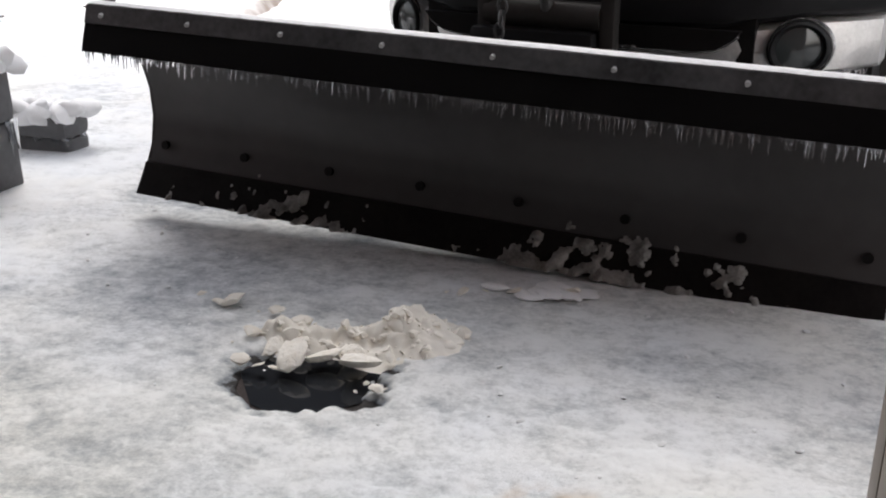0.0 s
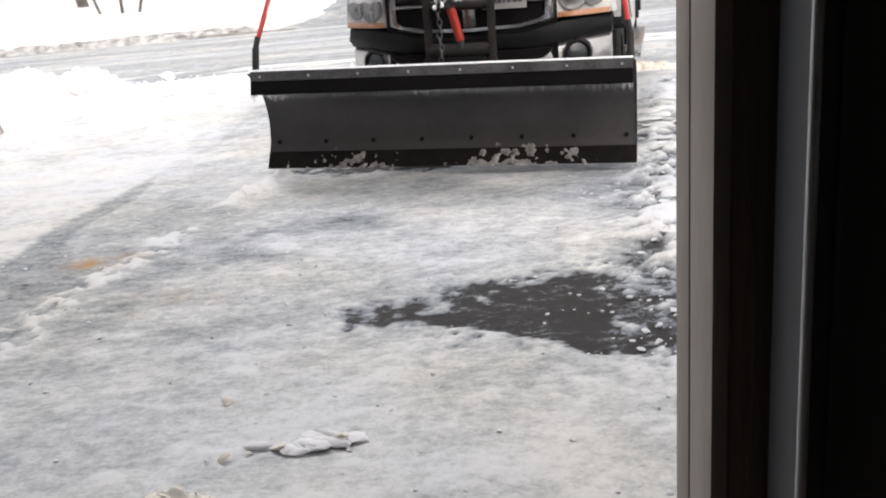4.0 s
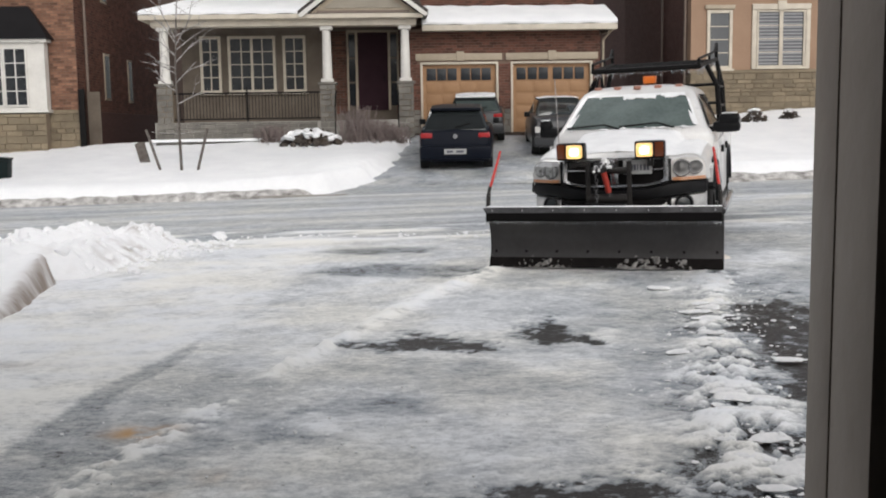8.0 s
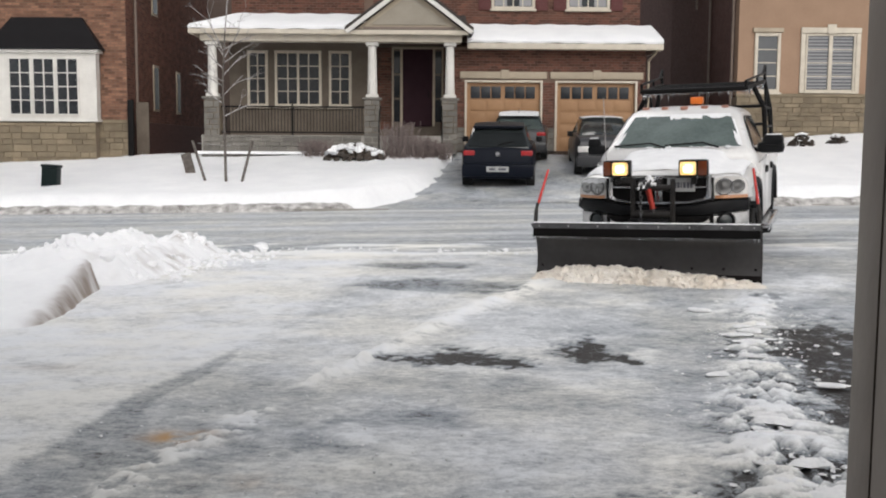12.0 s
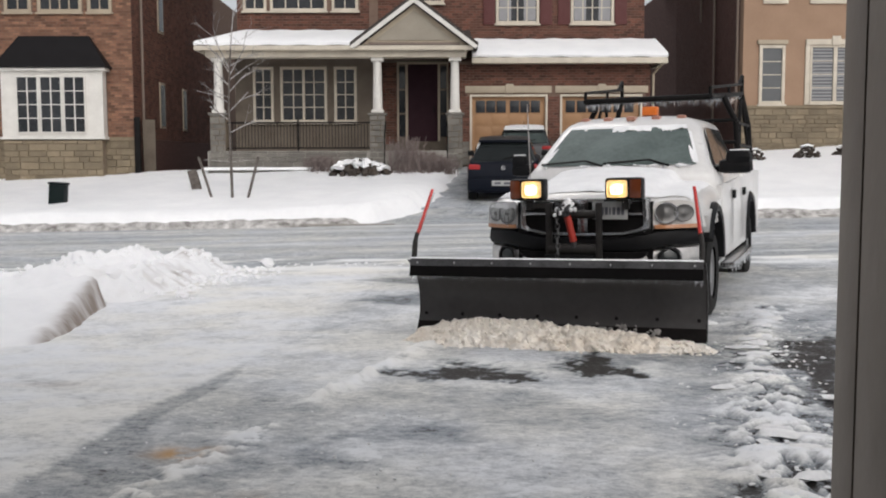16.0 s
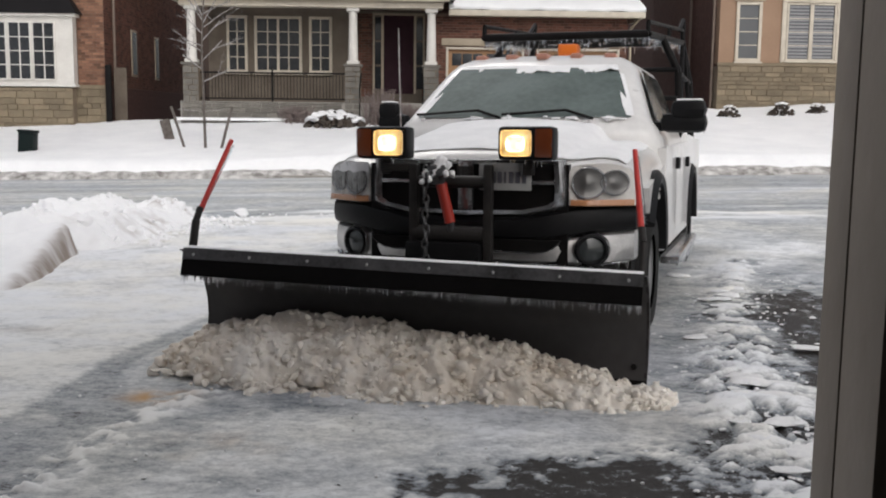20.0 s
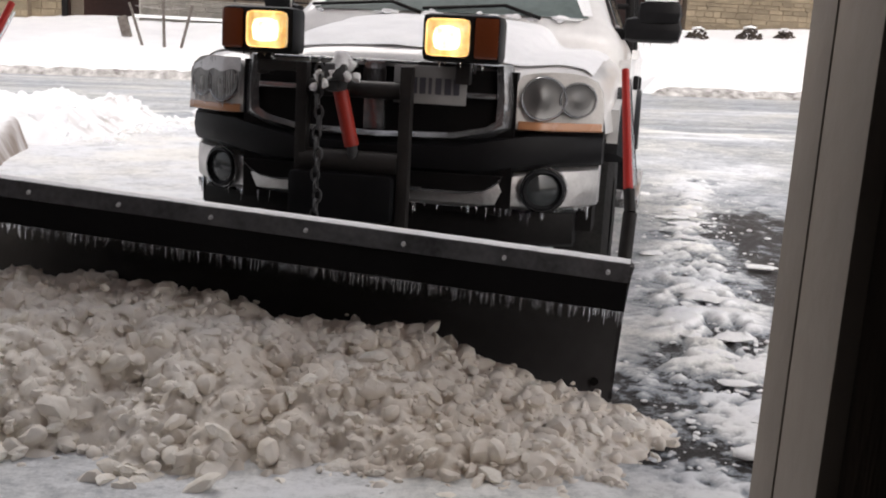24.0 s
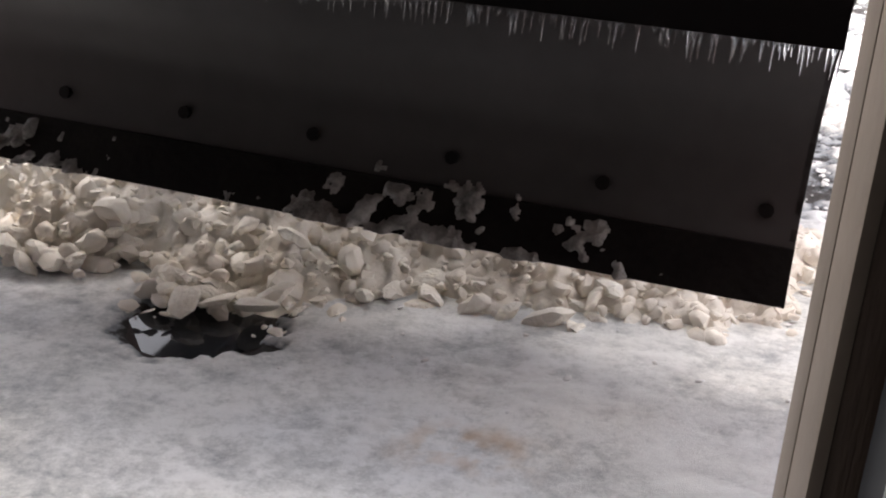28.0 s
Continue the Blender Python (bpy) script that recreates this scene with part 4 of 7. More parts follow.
def build_grey_blocks():
    """Low grey blocks beside the drive, hung with ice; their kind is unknown, stone is made up."""
    rng = random.Random(31)
    for x0, y0, x1, y1, h, cap, lab in ((-3.1, 2.30, -2.36, 2.48, 0.44, 0.20, "grey block of unknown kind with an overhanging top, snow and icicles"), (-3.0, 2.86, -2.50, 3.02, 0.17, 0.10, "low grey block of unknown kind with snow on top")):
        z = float(base_height((x0 + x1) / 2, y0))
        S = empty("grey_block", pose((x0 + x1) / 2, y0, z), lab, "stone block", "stone blocks beside the drive")
        w, d = (x1 - x0) / 2, y1 - y0
        part("base", boxes((-w + 0.04, 0.03, -0.05, w - 0.015, d, h - cap), bevel=0.02), GREY_BLOCK, S)
        part("slab", boxes((-w, 0, h - cap, w, d, h), bevel=0.035), GREY_BLOCK, S)
        sn = bmesh.new()
        for _ in range(40):
            blob(sn, (rng.uniform(-w, w) * 0.9, rng.uniform(0.03, d), h), (rng.uniform(0.05, 0.1), rng.uniform(0.05, 0.1), rng.uniform(0.02, 0.05)), rng)
        tagged(part("snow_cap", sn, SNOW, S, "rounded white snow", angle=80), kind="stuff")
        ic = bmesh.new()
        for _ in range(26):
            p = Vector((rng.uniform(-w, w), 0.01, h - cap + 0.01)) if rng.random() < 0.6 else Vector((w - 0.01, rng.uniform(0, d), h - cap + 0.01))
            tube(ic, p, p + Vector((0, 0, -rng.uniform(0.3, 1.0) * (h - cap) * 0.55)), 0.007, 0.001, seg=5, caps=False)
        tagged(part("icicle", ic, ICE, S), kind="stuff")


build_grey_blocks()
build_ground()
build_snow()
build_chunks()

# ---- the garage round the camera ----
def build_garage():
    x0, x1, y0, y1 = -3.6, 1.1, 0.60, 0.735   # room and front wall
    jl, jr, top = -2.34, 0.187, 2.12
    # the unlit side of the front wall is painted as a near-black tone
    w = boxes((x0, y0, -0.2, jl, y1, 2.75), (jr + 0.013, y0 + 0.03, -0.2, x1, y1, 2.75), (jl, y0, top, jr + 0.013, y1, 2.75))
    tagged(mesh_ob("wall_front", w, SHADED_BOARD, smooth=False), "inner garage wall around the open door, shade put into its colour", "wall", kind="structure")
    tagged(mesh_ob("wall_back", boxes((x0, -6.2, -0.1, x1, -6.08, 2.75)), DARK_WALL, smooth=False), "dark back wall of the garage", "wall", kind="structure")
    tagged(mesh_ob("wall_left", boxes((x0 - 0.12, -6.2, -0.1, x0, y1, 2.75)), DARK_WALL, smooth=False), "dark side wall of the garage", "wall", kind="structure")
    tagged(mesh_ob("wall_right", boxes((x1, -6.2, -0.1, x1 + 0.12, y1, 2.75)), DARK_WALL, smooth=False), "dark side wall of the garage", "wall", kind="structure")
    tagged(mesh_ob("ceiling", boxes((x0 - 0.12, -6.2, 2.75, x1 + 0.12, y1, 2.85)), DARK_WALL, smooth=False), "dark garage ceiling", "ceiling", kind="structure")
    tagged(mesh_ob("floor", boxes((x0, -6.08, -0.12, x1, y1 + 0.04, 0.012)), FLOOR_C, smooth=False), "concrete garage floor", "floor", kind="structure")
    jamb = empty("door_jamb", pose(jr, 0, 0), "grey vinyl door jamb with a dark brown board", "door jamb", kind="structure")
    part("facing", boxes((0.0, y0 - 0.008, 0.0, 0.012, y0 + 0.072, top), bevel=0.001), JAMB_VINYL, jamb)
    part("brick_mould", boxes((-0.001, y0 + 0.0722, 0.0, 0.012, 0.725, top), bevel=0.001), JAMB_VINYL, jamb)
    part("jamb_board", boxes((0.0125, y0 - 0.006, 0.0, 0.05, y0 + 0.028, top), bevel=0.003), JAMB_WOOD, jamb)
    track = empty("door_track", pose(0.2225, 0.498, 0), "galvanised steel door track beside the jamb, shade put into its colour", "door track")
    part("rail", boxes((0.0, 0.004, 0.02, 0.003, 0.072, 2.1)), GALV_SHADED, track)
    part("rail_back", boxes((0.0035, 0.069, 0.02, 0.03, 0.072, 2.1)), GALV_SHADED, track)
    part("rail_web", boxes((0.0035, 0.018, 0.02, 0.022, 0.021, 2.1)), GALV_SHADED, track)
    # paler copy of the rail steel draws the glint along the edge
    part("rolled_edge", tubes(((0.0015, 0.003, 0.02), (0.0015, 0.003, 2.1), 0.0035), seg=10), GALV_LIT, track, "rolled edge with a highlight put into its colour")
    part("inner_lip", tubes(((0.022, 0.016, 0.02), (0.022, 0.016, 2.1), 0.002), seg=8), GALV_SHADED, track)
    for z in (0.18, 0.75, 1.35, 1.9):
        part("bracket", boxes((0.012, 0.072, z, 0.05, 0.098, z + 0.05), bevel=0.002), GALV_SHADED, track)
    # unseen front of this house beside the opening, sized to block sky light
    tagged(mesh_ob("unseen_shade_wall", boxes((0.245, y1 + 0.002, -0.3, 2.2, y1 + 0.1, 5.5), (-5.0, y1 + 0.002, -0.3, jl - 0.06, y1 + 0.1, 5.5), (jl - 0.06, y1 + 0.002, top + 0.1, 0.245, y1 + 0.1, 5.5)), MORTAR_DARK, smooth=False),
           "unseen front wall of the garage house, sized to shade the drive", "wall", kind="structure")


build_garage()

# ---- the houses across the street ----
TURN = math.degrees(math.atan(K_ST))


def masonry(rects, holes, bw, bh, joint, proud, d, rng, vary=0.0):
    """Bricks or stones on a wall plane at depth d: verts and faces, each piece an island."""
    verts, faces = [], []

    def piece(x0, x1, z0, z1, p):
        i = len(verts)
        c = 0.006
        verts.extend([(x0, d, z0), (x1, d, z0), (x1, d, z1), (x0, d, z1),
                      (x0 + c, d - p, z0 + c), (x1 - c, d - p, z0 + c), (x1 - c, d - p, z1 - c), (x0 + c, d - p, z1 - c)])
        faces.extend([(i + 4, i + 5, i + 6, i + 7), (i, i + 1, i + 5, i + 4), (i + 1, i + 2, i + 6, i + 5), (i + 2, i + 3, i + 7, i + 6), (i + 3, i, i + 4, i + 7)])

    for (rx0, rz0, rx1, rz1) in rects:
        z, row = rz0, 0
        while z < rz1 - 0.02:
            hgt = bh * (1 + rng.uniform(-vary, vary))
            zz = min(z + hgt - joint, rz1)
            x = rx0 - (bw * 0.5 if row % 2 else 0)
            while x < rx1:
                w = bw * (1 + rng.uniform(-vary, vary) * 1.6)
                a, b = max(x, rx0), min(x + w - joint, rx1)
                x += w
                if b - a < 0.03:
                    continue
                if any(a < h[2] and b > h[0] and z < h[3] and zz > h[1] for h in holes):
                    for h in holes:
                        if z < h[3] and zz > h[1]:
                            if a < h[0] < b:
                                b = h[0]
                            elif a < h[2] < b:
                                a = h[2]
                    if b - a < 0.04 or any(a < h[2] - 1e-4 and b > h[0] + 1e-4 and z < h[3] and zz > h[1] for h in holes):
                        continue
                piece(a, b, z, zz, proud * rng.uniform(0.6, 1.25))
            z += hgt
            row += 1
    return verts, faces


def masonry_part(name, rects, holes, bw, bh, joint, proud, d, mat, parent, seed, vary=0.0, label=""):
    v, f = masonry(rects, holes, bw, bh, joint, proud, d, random.Random(seed), vary)
    me = bpy.data.meshes.new(name)
    me.from_pydata(v, [], f)
    me.materials.append(mat)
    ob = new(name, me)
    ob.parent = parent
    return tagged(ob, label or "", kind="stuff")


def stones(rect, bw, bh, d, mat, parent, seed, proud=0.03):
    """Cut stones, each a piece of its own."""
    v, f = masonry([rect], [], bw, bh, 0.018, proud, d, random.Random(seed), 0.28)
    for k in range(0, len(v), 8):
        me = bpy.data.meshes.new("stone")
        me.from_pydata(v[k:k + 8], [], [(4, 5, 6, 7), (0, 1, 5, 4), (1, 2, 6, 5), (2, 3, 7, 6), (3, 0, 4, 7)])
        me.materials.append(mat)
        ob = new("stone", me)
        ob.parent = parent


def window(parent, s0, z0, s1, z1, d, cols, rows, trim=0.09, mat=None, sill=True, fill=None, name="window", depth=0.06):
    """A framed window with glazing bars; a part with its own pieces."""
    mat = mat or TRIM
    fr = boxes((s0 - trim, d - depth, z0 - trim, s0, d + 0.02, z1 + trim), (s1, d - depth, z0 - trim, s1 + trim, d + 0.02, z1 + trim),
               (s0, d - depth, z1, s1, d + 0.02, z1 + trim), (s0, d - depth, z0 - trim, s1, d + 0.02, z0), bevel=0.008)
    w = part(name, fr, mat, parent)
    pane = boxes((s0, d - 0.012, z0, s1, d - 0.002, z1))
    part("pane", pane, fill or PANE, w, smooth=False)
    t = 0.018
    for i in range(1, cols):
        x = s0 + (s1 - s0) * i / cols
        part("glazing_bar", boxes((x - t, d - 0.03, z0, x + t, d - 0.013, z1)), mat, w, smooth=False)
    for i in range(1, rows):
        z = z0 + (z1 - z0) * i / rows
        part("glazing_bar", boxes((s0, d - 0.028, z - t * 0.8, s1, d - 0.0131, z + t * 0.8)), mat, w, smooth=False)
    if sill:
        part("window_sill", boxes((s0 - trim - 0.05, d - depth - 0.06, z0 - trim - 0.06, s1 + trim + 0.05, d, z0 - trim), bevel=0.01), mat, w)
    return w


def house_mid():
    H = empty("house", pose(-4, 32, 0, 0, 0, TURN), "two-storey red brick house with a snowy porch and two garage doors", "house")
    gate = [(0.40, 1.0, 2.90, 3.25), (3.30, 1.0, 5.95, 3.25)]
    # garage front
    part("garage_wall", boxes((0.05, 0.0, 0.6, 0.40, 0.3, 4.3), (2.90, 0.0, 0.6, 3.30, 0.3, 4.3), (5.95, 0.0, 0.6, 6.2, 0.3, 4.3), (0.40, 0, 3.25, 2.90, 0.3, 4.3), (3.30, 0, 3.25, 5.95, 0.3, 4.3)), MORTAR, H, smooth=False)
    masonry_part("brickwork", [(0.05, 1.75, 6.2, 4.2)], gate + [(0.3, 3.2, 6.05, 3.52)], 0.235, 0.085, 0.014, 0.012, -0.001, BRICK, H, 1)
    masonry_part("stonework", [(2.92, 1.0, 3.28, 1.75), (0.05, 1.0, 0.38, 1.75), (5.97, 1.0, 6.2, 1.75)], [], 0.4, 0.2, 0.016, 0.03, -0.001, STONE_GREY, H, 2, 0.2)
    each("lintel", [(0.25, -0.06, 3.30, 3.02, 0.0, 3.52), (3.14, -0.06, 3.30, 6.12, 0.0, 3.52)], TRIM_TAN, H, bevel=0.012)
    each("keystone", [(1.55, -0.10, 3.28, 1.80, -0.061, 3.58), (4.5, -0.10, 3.28, 4.76, -0.061, 3.58)], TRIM_TAN, H, bevel=0.012)
    for s0, s1 in ((0.40, 2.90), (3.30, 5.95)):
        D = part("garage_door", boxes((s0, 0.12, 1.0, s1, 0.17, 3.25)), DOOR_TAN, H, "tan panelled garage door with a row of small panes", smooth=False)
        fr = boxes((s0, -0.02, 1.0, s0 + 0.07, 0.12, 3.25), (s1 - 0.07, -0.02, 1.0, s1, 0.12, 3.25), (s0 + 0.07, -0.02, 3.18, s1 - 0.07, 0.12, 3.25), bevel=0.01)
        part("door_frame", fr, TRIM, D)
        w = (s1 - s0 - 0.3)
        for k in range(4):
            z = 1.05 + 0.40 * k
            for j in range(4):
                a = s0 + 0.15 + w * j / 4 + 0.04
                part("door_panel", boxes((a, 0.10, z + 0.04, a + w / 4 - 0.08, 0.119, z + 0.36), bevel=0.01), DOOR_TAN, D)
        for g in range(2):
            for j in range(3):
                a = s0 + 0.20 + g * (w / 2) + j * (w / 2 - 0.1) / 3
                part("pane", boxes((a, 0.095, 2.68, a + 0.30, 0.119, 3.06), bevel=0.006), PANE, D)
    # gutter, fascia and lower roof over garage
    each("fascia", [(0.45, -0.62, 4.18, 6.62, -0.50, 4.36), (6.5, -0.5, 4.18, 6.62, 1.4, 4.36)], TRIM, H, bevel=0.02)
    part("soffit", boxes((0.5, -0.5, 4.2, 6.5, 0.0, 4.25)), TRIM_TAN, H, smooth=False)
    rf = loft([[(0.45, -0.6, 4.36), (6.62, -0.6, 4.36)], [(0.45, 1.55, 5.2), (6.1, 1.55, 5.2)]])
    part("garage_roof", rf, SHINGLE, H, smooth=False)
    sn = loft([[(0.45 + 6.17 * i / 24, y, z + 0.015 * math.sin(i * 1.9) + 0.01 * math.sin(i * 0.7)) for i in range(25)] for y, z in ((-0.60, 4.37), (-0.63, 4.43), (-0.55, 4.52), (0.3, 4.83), (1.2, 5.13), (1.3, 5.17))])
    part("roof_snow", sn, SNOW, H, "white snow on the roof")
    each_tube("downspout", [((6.5, -0.45, 4.2), (6.28, -0.05, 3.9), 0.04), ((6.28, -0.05, 3.9), (6.28, -0.05, 1.1), 0.04)], TRIM_TAN, H)
    # porch: window wall, door, slab, columns
    each("porch_wall", [(-7.3, 1.0, 0.6, -2.7, 1.3, 4.5), (-2.7, 1.5, 0.6, 0.05, 1.8, 4.5)], SIDING, H, smooth=False)
    masonry_part("brickwork", [(-2.7, 1.7, 0.04, 4.4), (-7.3, 1.7, -6.8, 4.4)], [(-1.98, 1.0, -0.35, 4.5)], 0.235, 0.085, 0.014, 0.01, 1.499, BRICK, H, 4)
    for s0, s1, c in ((-6.62, -6.12, 2), (-5.72, -4.36, 4), (-3.95, -3.38, 2)):
        window(H, s0, 2.5, s1, 4.14, 1.0, c, 4)
    part("window_mullion", boxes((-5.08, 0.93, 2.5, -5.0, 0.985, 4.14)), TRIM, H, smooth=False)
    door = part("front_door", boxes((-1.62, 1.44, 1.8, -0.62, 1.499, 4.35)), DOOR_PLUM, H, "dark plum front door with sidelights")
    each("door_frame", [(-1.7, 1.40, 1.8, -1.62, 1.499, 4.42), (-0.62, 1.40, 1.8, -0.54, 1.499, 4.42), (-1.98, 1.40, 1.8, -1.92, 1.499, 4.42), (-0.32, 1.4, 1.8, -0.26, 1.499, 4.42), (-1.98, 1.40, 4.35, -0.26, 1.45, 4.42)], TRIM_TAN, door)
    for a, b in ((-1.92, -1.7), (-0.54, -0.32)):
        for k in range(3):
            part("sidelight", boxes((a, 1.45, 1.95 + 0.8 * k, b, 1.499, 2.68 + 0.8 * k)), PANE, door, smooth=False)
    part("door_handle", tubes(((-0.75, 1.40, 2.75), (-0.75, 1.40, 2.95), 0.015)), IRON, door)
    part("porch_slab", boxes((-7.75, -1.25, 0.5, 0.0, 1.0, 1.45), bevel=0.02), CONCRETE, H)
    masonry_part("stonework", [(-7.7, 0.95, -2.8, 1.43)], [], 0.45, 0.16, 0.014, 0.025, -1.251, STONE_GREY, H, 5, 0.2)
    each("porch_step", [(-2.3, -1.6, 0.6, -0.3, -1.25, 1.1), (-2.3, -1.95, 0.6, -0.3, -1.6, 0.95)], CONCRETE, H, bevel=0.02)
    part("snow_ledge", boxes((-7.85, -1.5, 0.86, -2.9, -1.26, 0.95), bevel=0.03), SNOW, H, "snow on the ledge")
    for s in (-7.42, -2.5, -0.1):
        col = part("column", tubes(((s, -1, 2.72), (s, -1, 4.2), 0.155, 0.125), seg=18), WHITE, H)
        each("capital", [(s - 0.19, -1.19, 4.2, s + 0.19, -0.81, 4.31), (s - 0.19, -1.19, 2.62, s + 0.19, -0.81, 2.72)], WHITE, col, bevel=0.015)
        part("pedestal", boxes((s - 0.235, -1.235, 0.9, s + 0.235, -0.765, 2.55)), STONE_JOINT, col, smooth=False)
        masonry_part("stone_cladding", [(s - 0.235, 0.9, s + 0.235, 2.55)], [], 0.3, 0.17, 0.014, 0.025, -1.236, STONE_GREY, col, int(s * 10) + 90, 0.2)
        part("pedestal_cap", boxes((s - 0.29, -1.29, 2.55, s + 0.29, -0.71, 2.62), bevel=0.012), STONE_GREY, col)
    # railing
    R = part("railing", boxes((-7.2, -1.03, 2.30, -2.74, -0.98, 2.35), (-7.2, -1.03, 1.52, -2.74, -0.98, 1.56)), IRON, H, smooth=False)
    bm = boxes((-5.0, -1.03, 1.45, -4.95, -0.98, 2.5))
    part("post", bm, IRON, R, smooth=False)
    bal = boxes((-0.008, -0.008, 0, 0.008, 0.008, 0.74))
    first = part("baluster", bal, IRON, R, smooth=False)
    first.location = (-7.12, -1.0, 1.56)
    for k in range(1, 44):
        o = new("baluster", first.data)
        o.parent = R
        o.location = (-7.12 + k * 0.1, -1.0, 1.56)
    each_tube("handrail", [((-2.25, -1.1, 2.35), (-2.25, -1.95, 1.85), 0.022), ((-2.25, -1.95, 1.85), (-2.25, -1.95, 0.95), 0.02), ((-0.35, -1.1, 2.35), (-0.35, -1.95, 1.85), 0.022), ((-0.35, -1.95, 1.85), (-0.35, -1.95, 0.95), 0.02)], IRON, H)
    # porch beam, roof and gable
    part("porch_beam", boxes((-7.75, -1.25, 4.31, 0.25, -0.75, 4.52), (-7.75, -0.75, 4.31, -7.5, 1.0, 4.52), bevel=0.015), TRIM, H)
    each("fascia", [(-8.05, -1.5, 4.50, 0.45, -1.36, 4.64), (-8.05, -1.36, 4.5, -7.93, 1.0, 4.64)], TRIM, H, bevel=0.02)
    part("porch_ceiling", boxes((-7.9, -1.3, 4.52, 0.3, 1.5, 4.56)), TRIM_TAN, H, smooth=False)
    part("porch_roof", loft([[(-8.05, -1.5, 4.64), (0.45, -1.5, 4.64)], [(-6.9, 1.3, 5.45), (0.45, 1.3, 5.45)]]), SHINGLE, H, smooth=False)
    sn = loft([[(a + (b - a) * i / 24, y, z + 0.015 * math.sin(i * 1.3)) for i in range(25)] for y, z, a, b in ((-1.50, 4.65, -8.05, -3.0), (-1.52, 4.73, -8.05, -3.0), (-1.42, 4.8, -8.0, -3.0), (-0.4, 5.05, -7.6, -2.4), (0.8, 5.38, -7.1, -2.0), (1.0, 5.43, -7.0, -2.0))])
    part("roof_snow", sn, SNOW, H, "white snow on the porch roof")
    part("gable_wall", prism([(-3.0, 4.64), (0.3, 4.64), (-1.35, 5.88)], 0.2, "y", -1.40), TRIM_TAN, H, smooth=False)
    part("gable_shadow_board", boxes((-2.75, -1.42, 4.64, 0.05, -1.401, 4.74)), PIPE, H, smooth=False)
    part("gable_inset", prism([(-2.55, 4.80), (-0.15, 4.80), (-1.35, 5.70)], 0.03, "y", -1.431), GABLE, H, "grey gable panel", smooth=False)
    for a in (-1, 1):
        rk = prism([(-1.35, 6.04), (-1.35 + a * 1.95, 4.58), (-1.35 + a * 1.95, 4.72), (-1.35, 6.18)] if a > 0 else [(-1.35, 6.04), (-1.35, 6.18), (-3.3, 4.72), (-3.3, 4.58)], 1.9, "y", -1.6)
        part("gable_roof", rk, SHINGLE, H, smooth=False)
        rb = prism([(-1.35, 5.90), (-1.35 + a * 1.86, 4.52), (-1.35 + a * 1.95, 4.60), (-1.35, 6.06)] if a > 0 else [(-1.35, 5.90), (-1.35, 6.06), (-3.3, 4.60), (-3.21, 4.52)], 0.12, "y", -1.66)
        part("bargeboard", rb, WHITE, H, smooth=False)
    # upper storey and roof
    part("upper_wall", boxes((-7.3, 1.55, 4.6, 6.3, 9.5, 8.2)), MORTAR, H, smooth=False)
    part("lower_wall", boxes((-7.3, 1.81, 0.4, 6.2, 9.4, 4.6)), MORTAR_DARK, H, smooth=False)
    up = [(1.25, 5.65, 2.85, 7.2), (3.75, 5.65, 5.35, 7.2), (-7.2, 6.05, -3.2, 7.6), (-1.35, 6.3, -0.4, 7.4)]
    masonry_part("brickwork", [(-7.3, 5.2, 6.3, 8.2)], up, 0.235, 0.085, 0.014, 0.012, 1.549, BRICK, H, 7)
    for a, b in ((1.42, 2.68), (3.92, 5.18)):
        window(H, a, 5.78, b, 7.1, 1.55, 4, 3, mat=TRIM)
        each("curtain", [(a + 0.02, 1.537, 5.8, a + 0.42, 1.5375, 7.1), (b - 0.42, 1.537, 5.8, b - 0.02, 1.5375, 7.1)], CURTAIN, H, smooth=False)
        for c in (a - 0.52, b + 0.12):
            S = part("shutter", boxes((c, 1.49, 5.66, c + 0.40, 1.549, 7.2), bevel=0.01), SHUTTER, H)
            for k in range(14):
                part("slat", boxes((c + 0.05, 1.478, 5.76 + k * 0.1, c + 0.35, 1.489, 5.82 + k * 0.1)), SHUTTER, S, smooth=False)
    for a, b in ((-7.0, -6.4), (-6.1, -4.4), (-4.05, -3.35)):
        window(H, a, 6.2, b, 7.5, 1.55, 2 if b - a < 1 else 4, 3)
    window(H, -1.25, 6.45, -0.5, 7.3, 1.55, 2, 2)
    part("corner_board", boxes((-2.9, 1.47, 5.2, -2.6, 1.549, 8.2)), MORTAR, H, smooth=False)
    part("eave", boxes((-7.8, 0.95, 8.2, 6.8, 10, 8.4)), TRIM, H, smooth=False)
    part("main_roof", loft([[(-7.8, 0.9, 8.4), (6.8, 0.9, 8.4), (6.8, 10.1, 8.4), (-7.8, 10.1, 8.4)], [(-4, 5.3, 11.2), (3, 5.3, 11.2), (3, 5.7, 11.2), (-4, 5.7, 11.2)]], close=True, caps=True), SNOW, H, smooth=False)


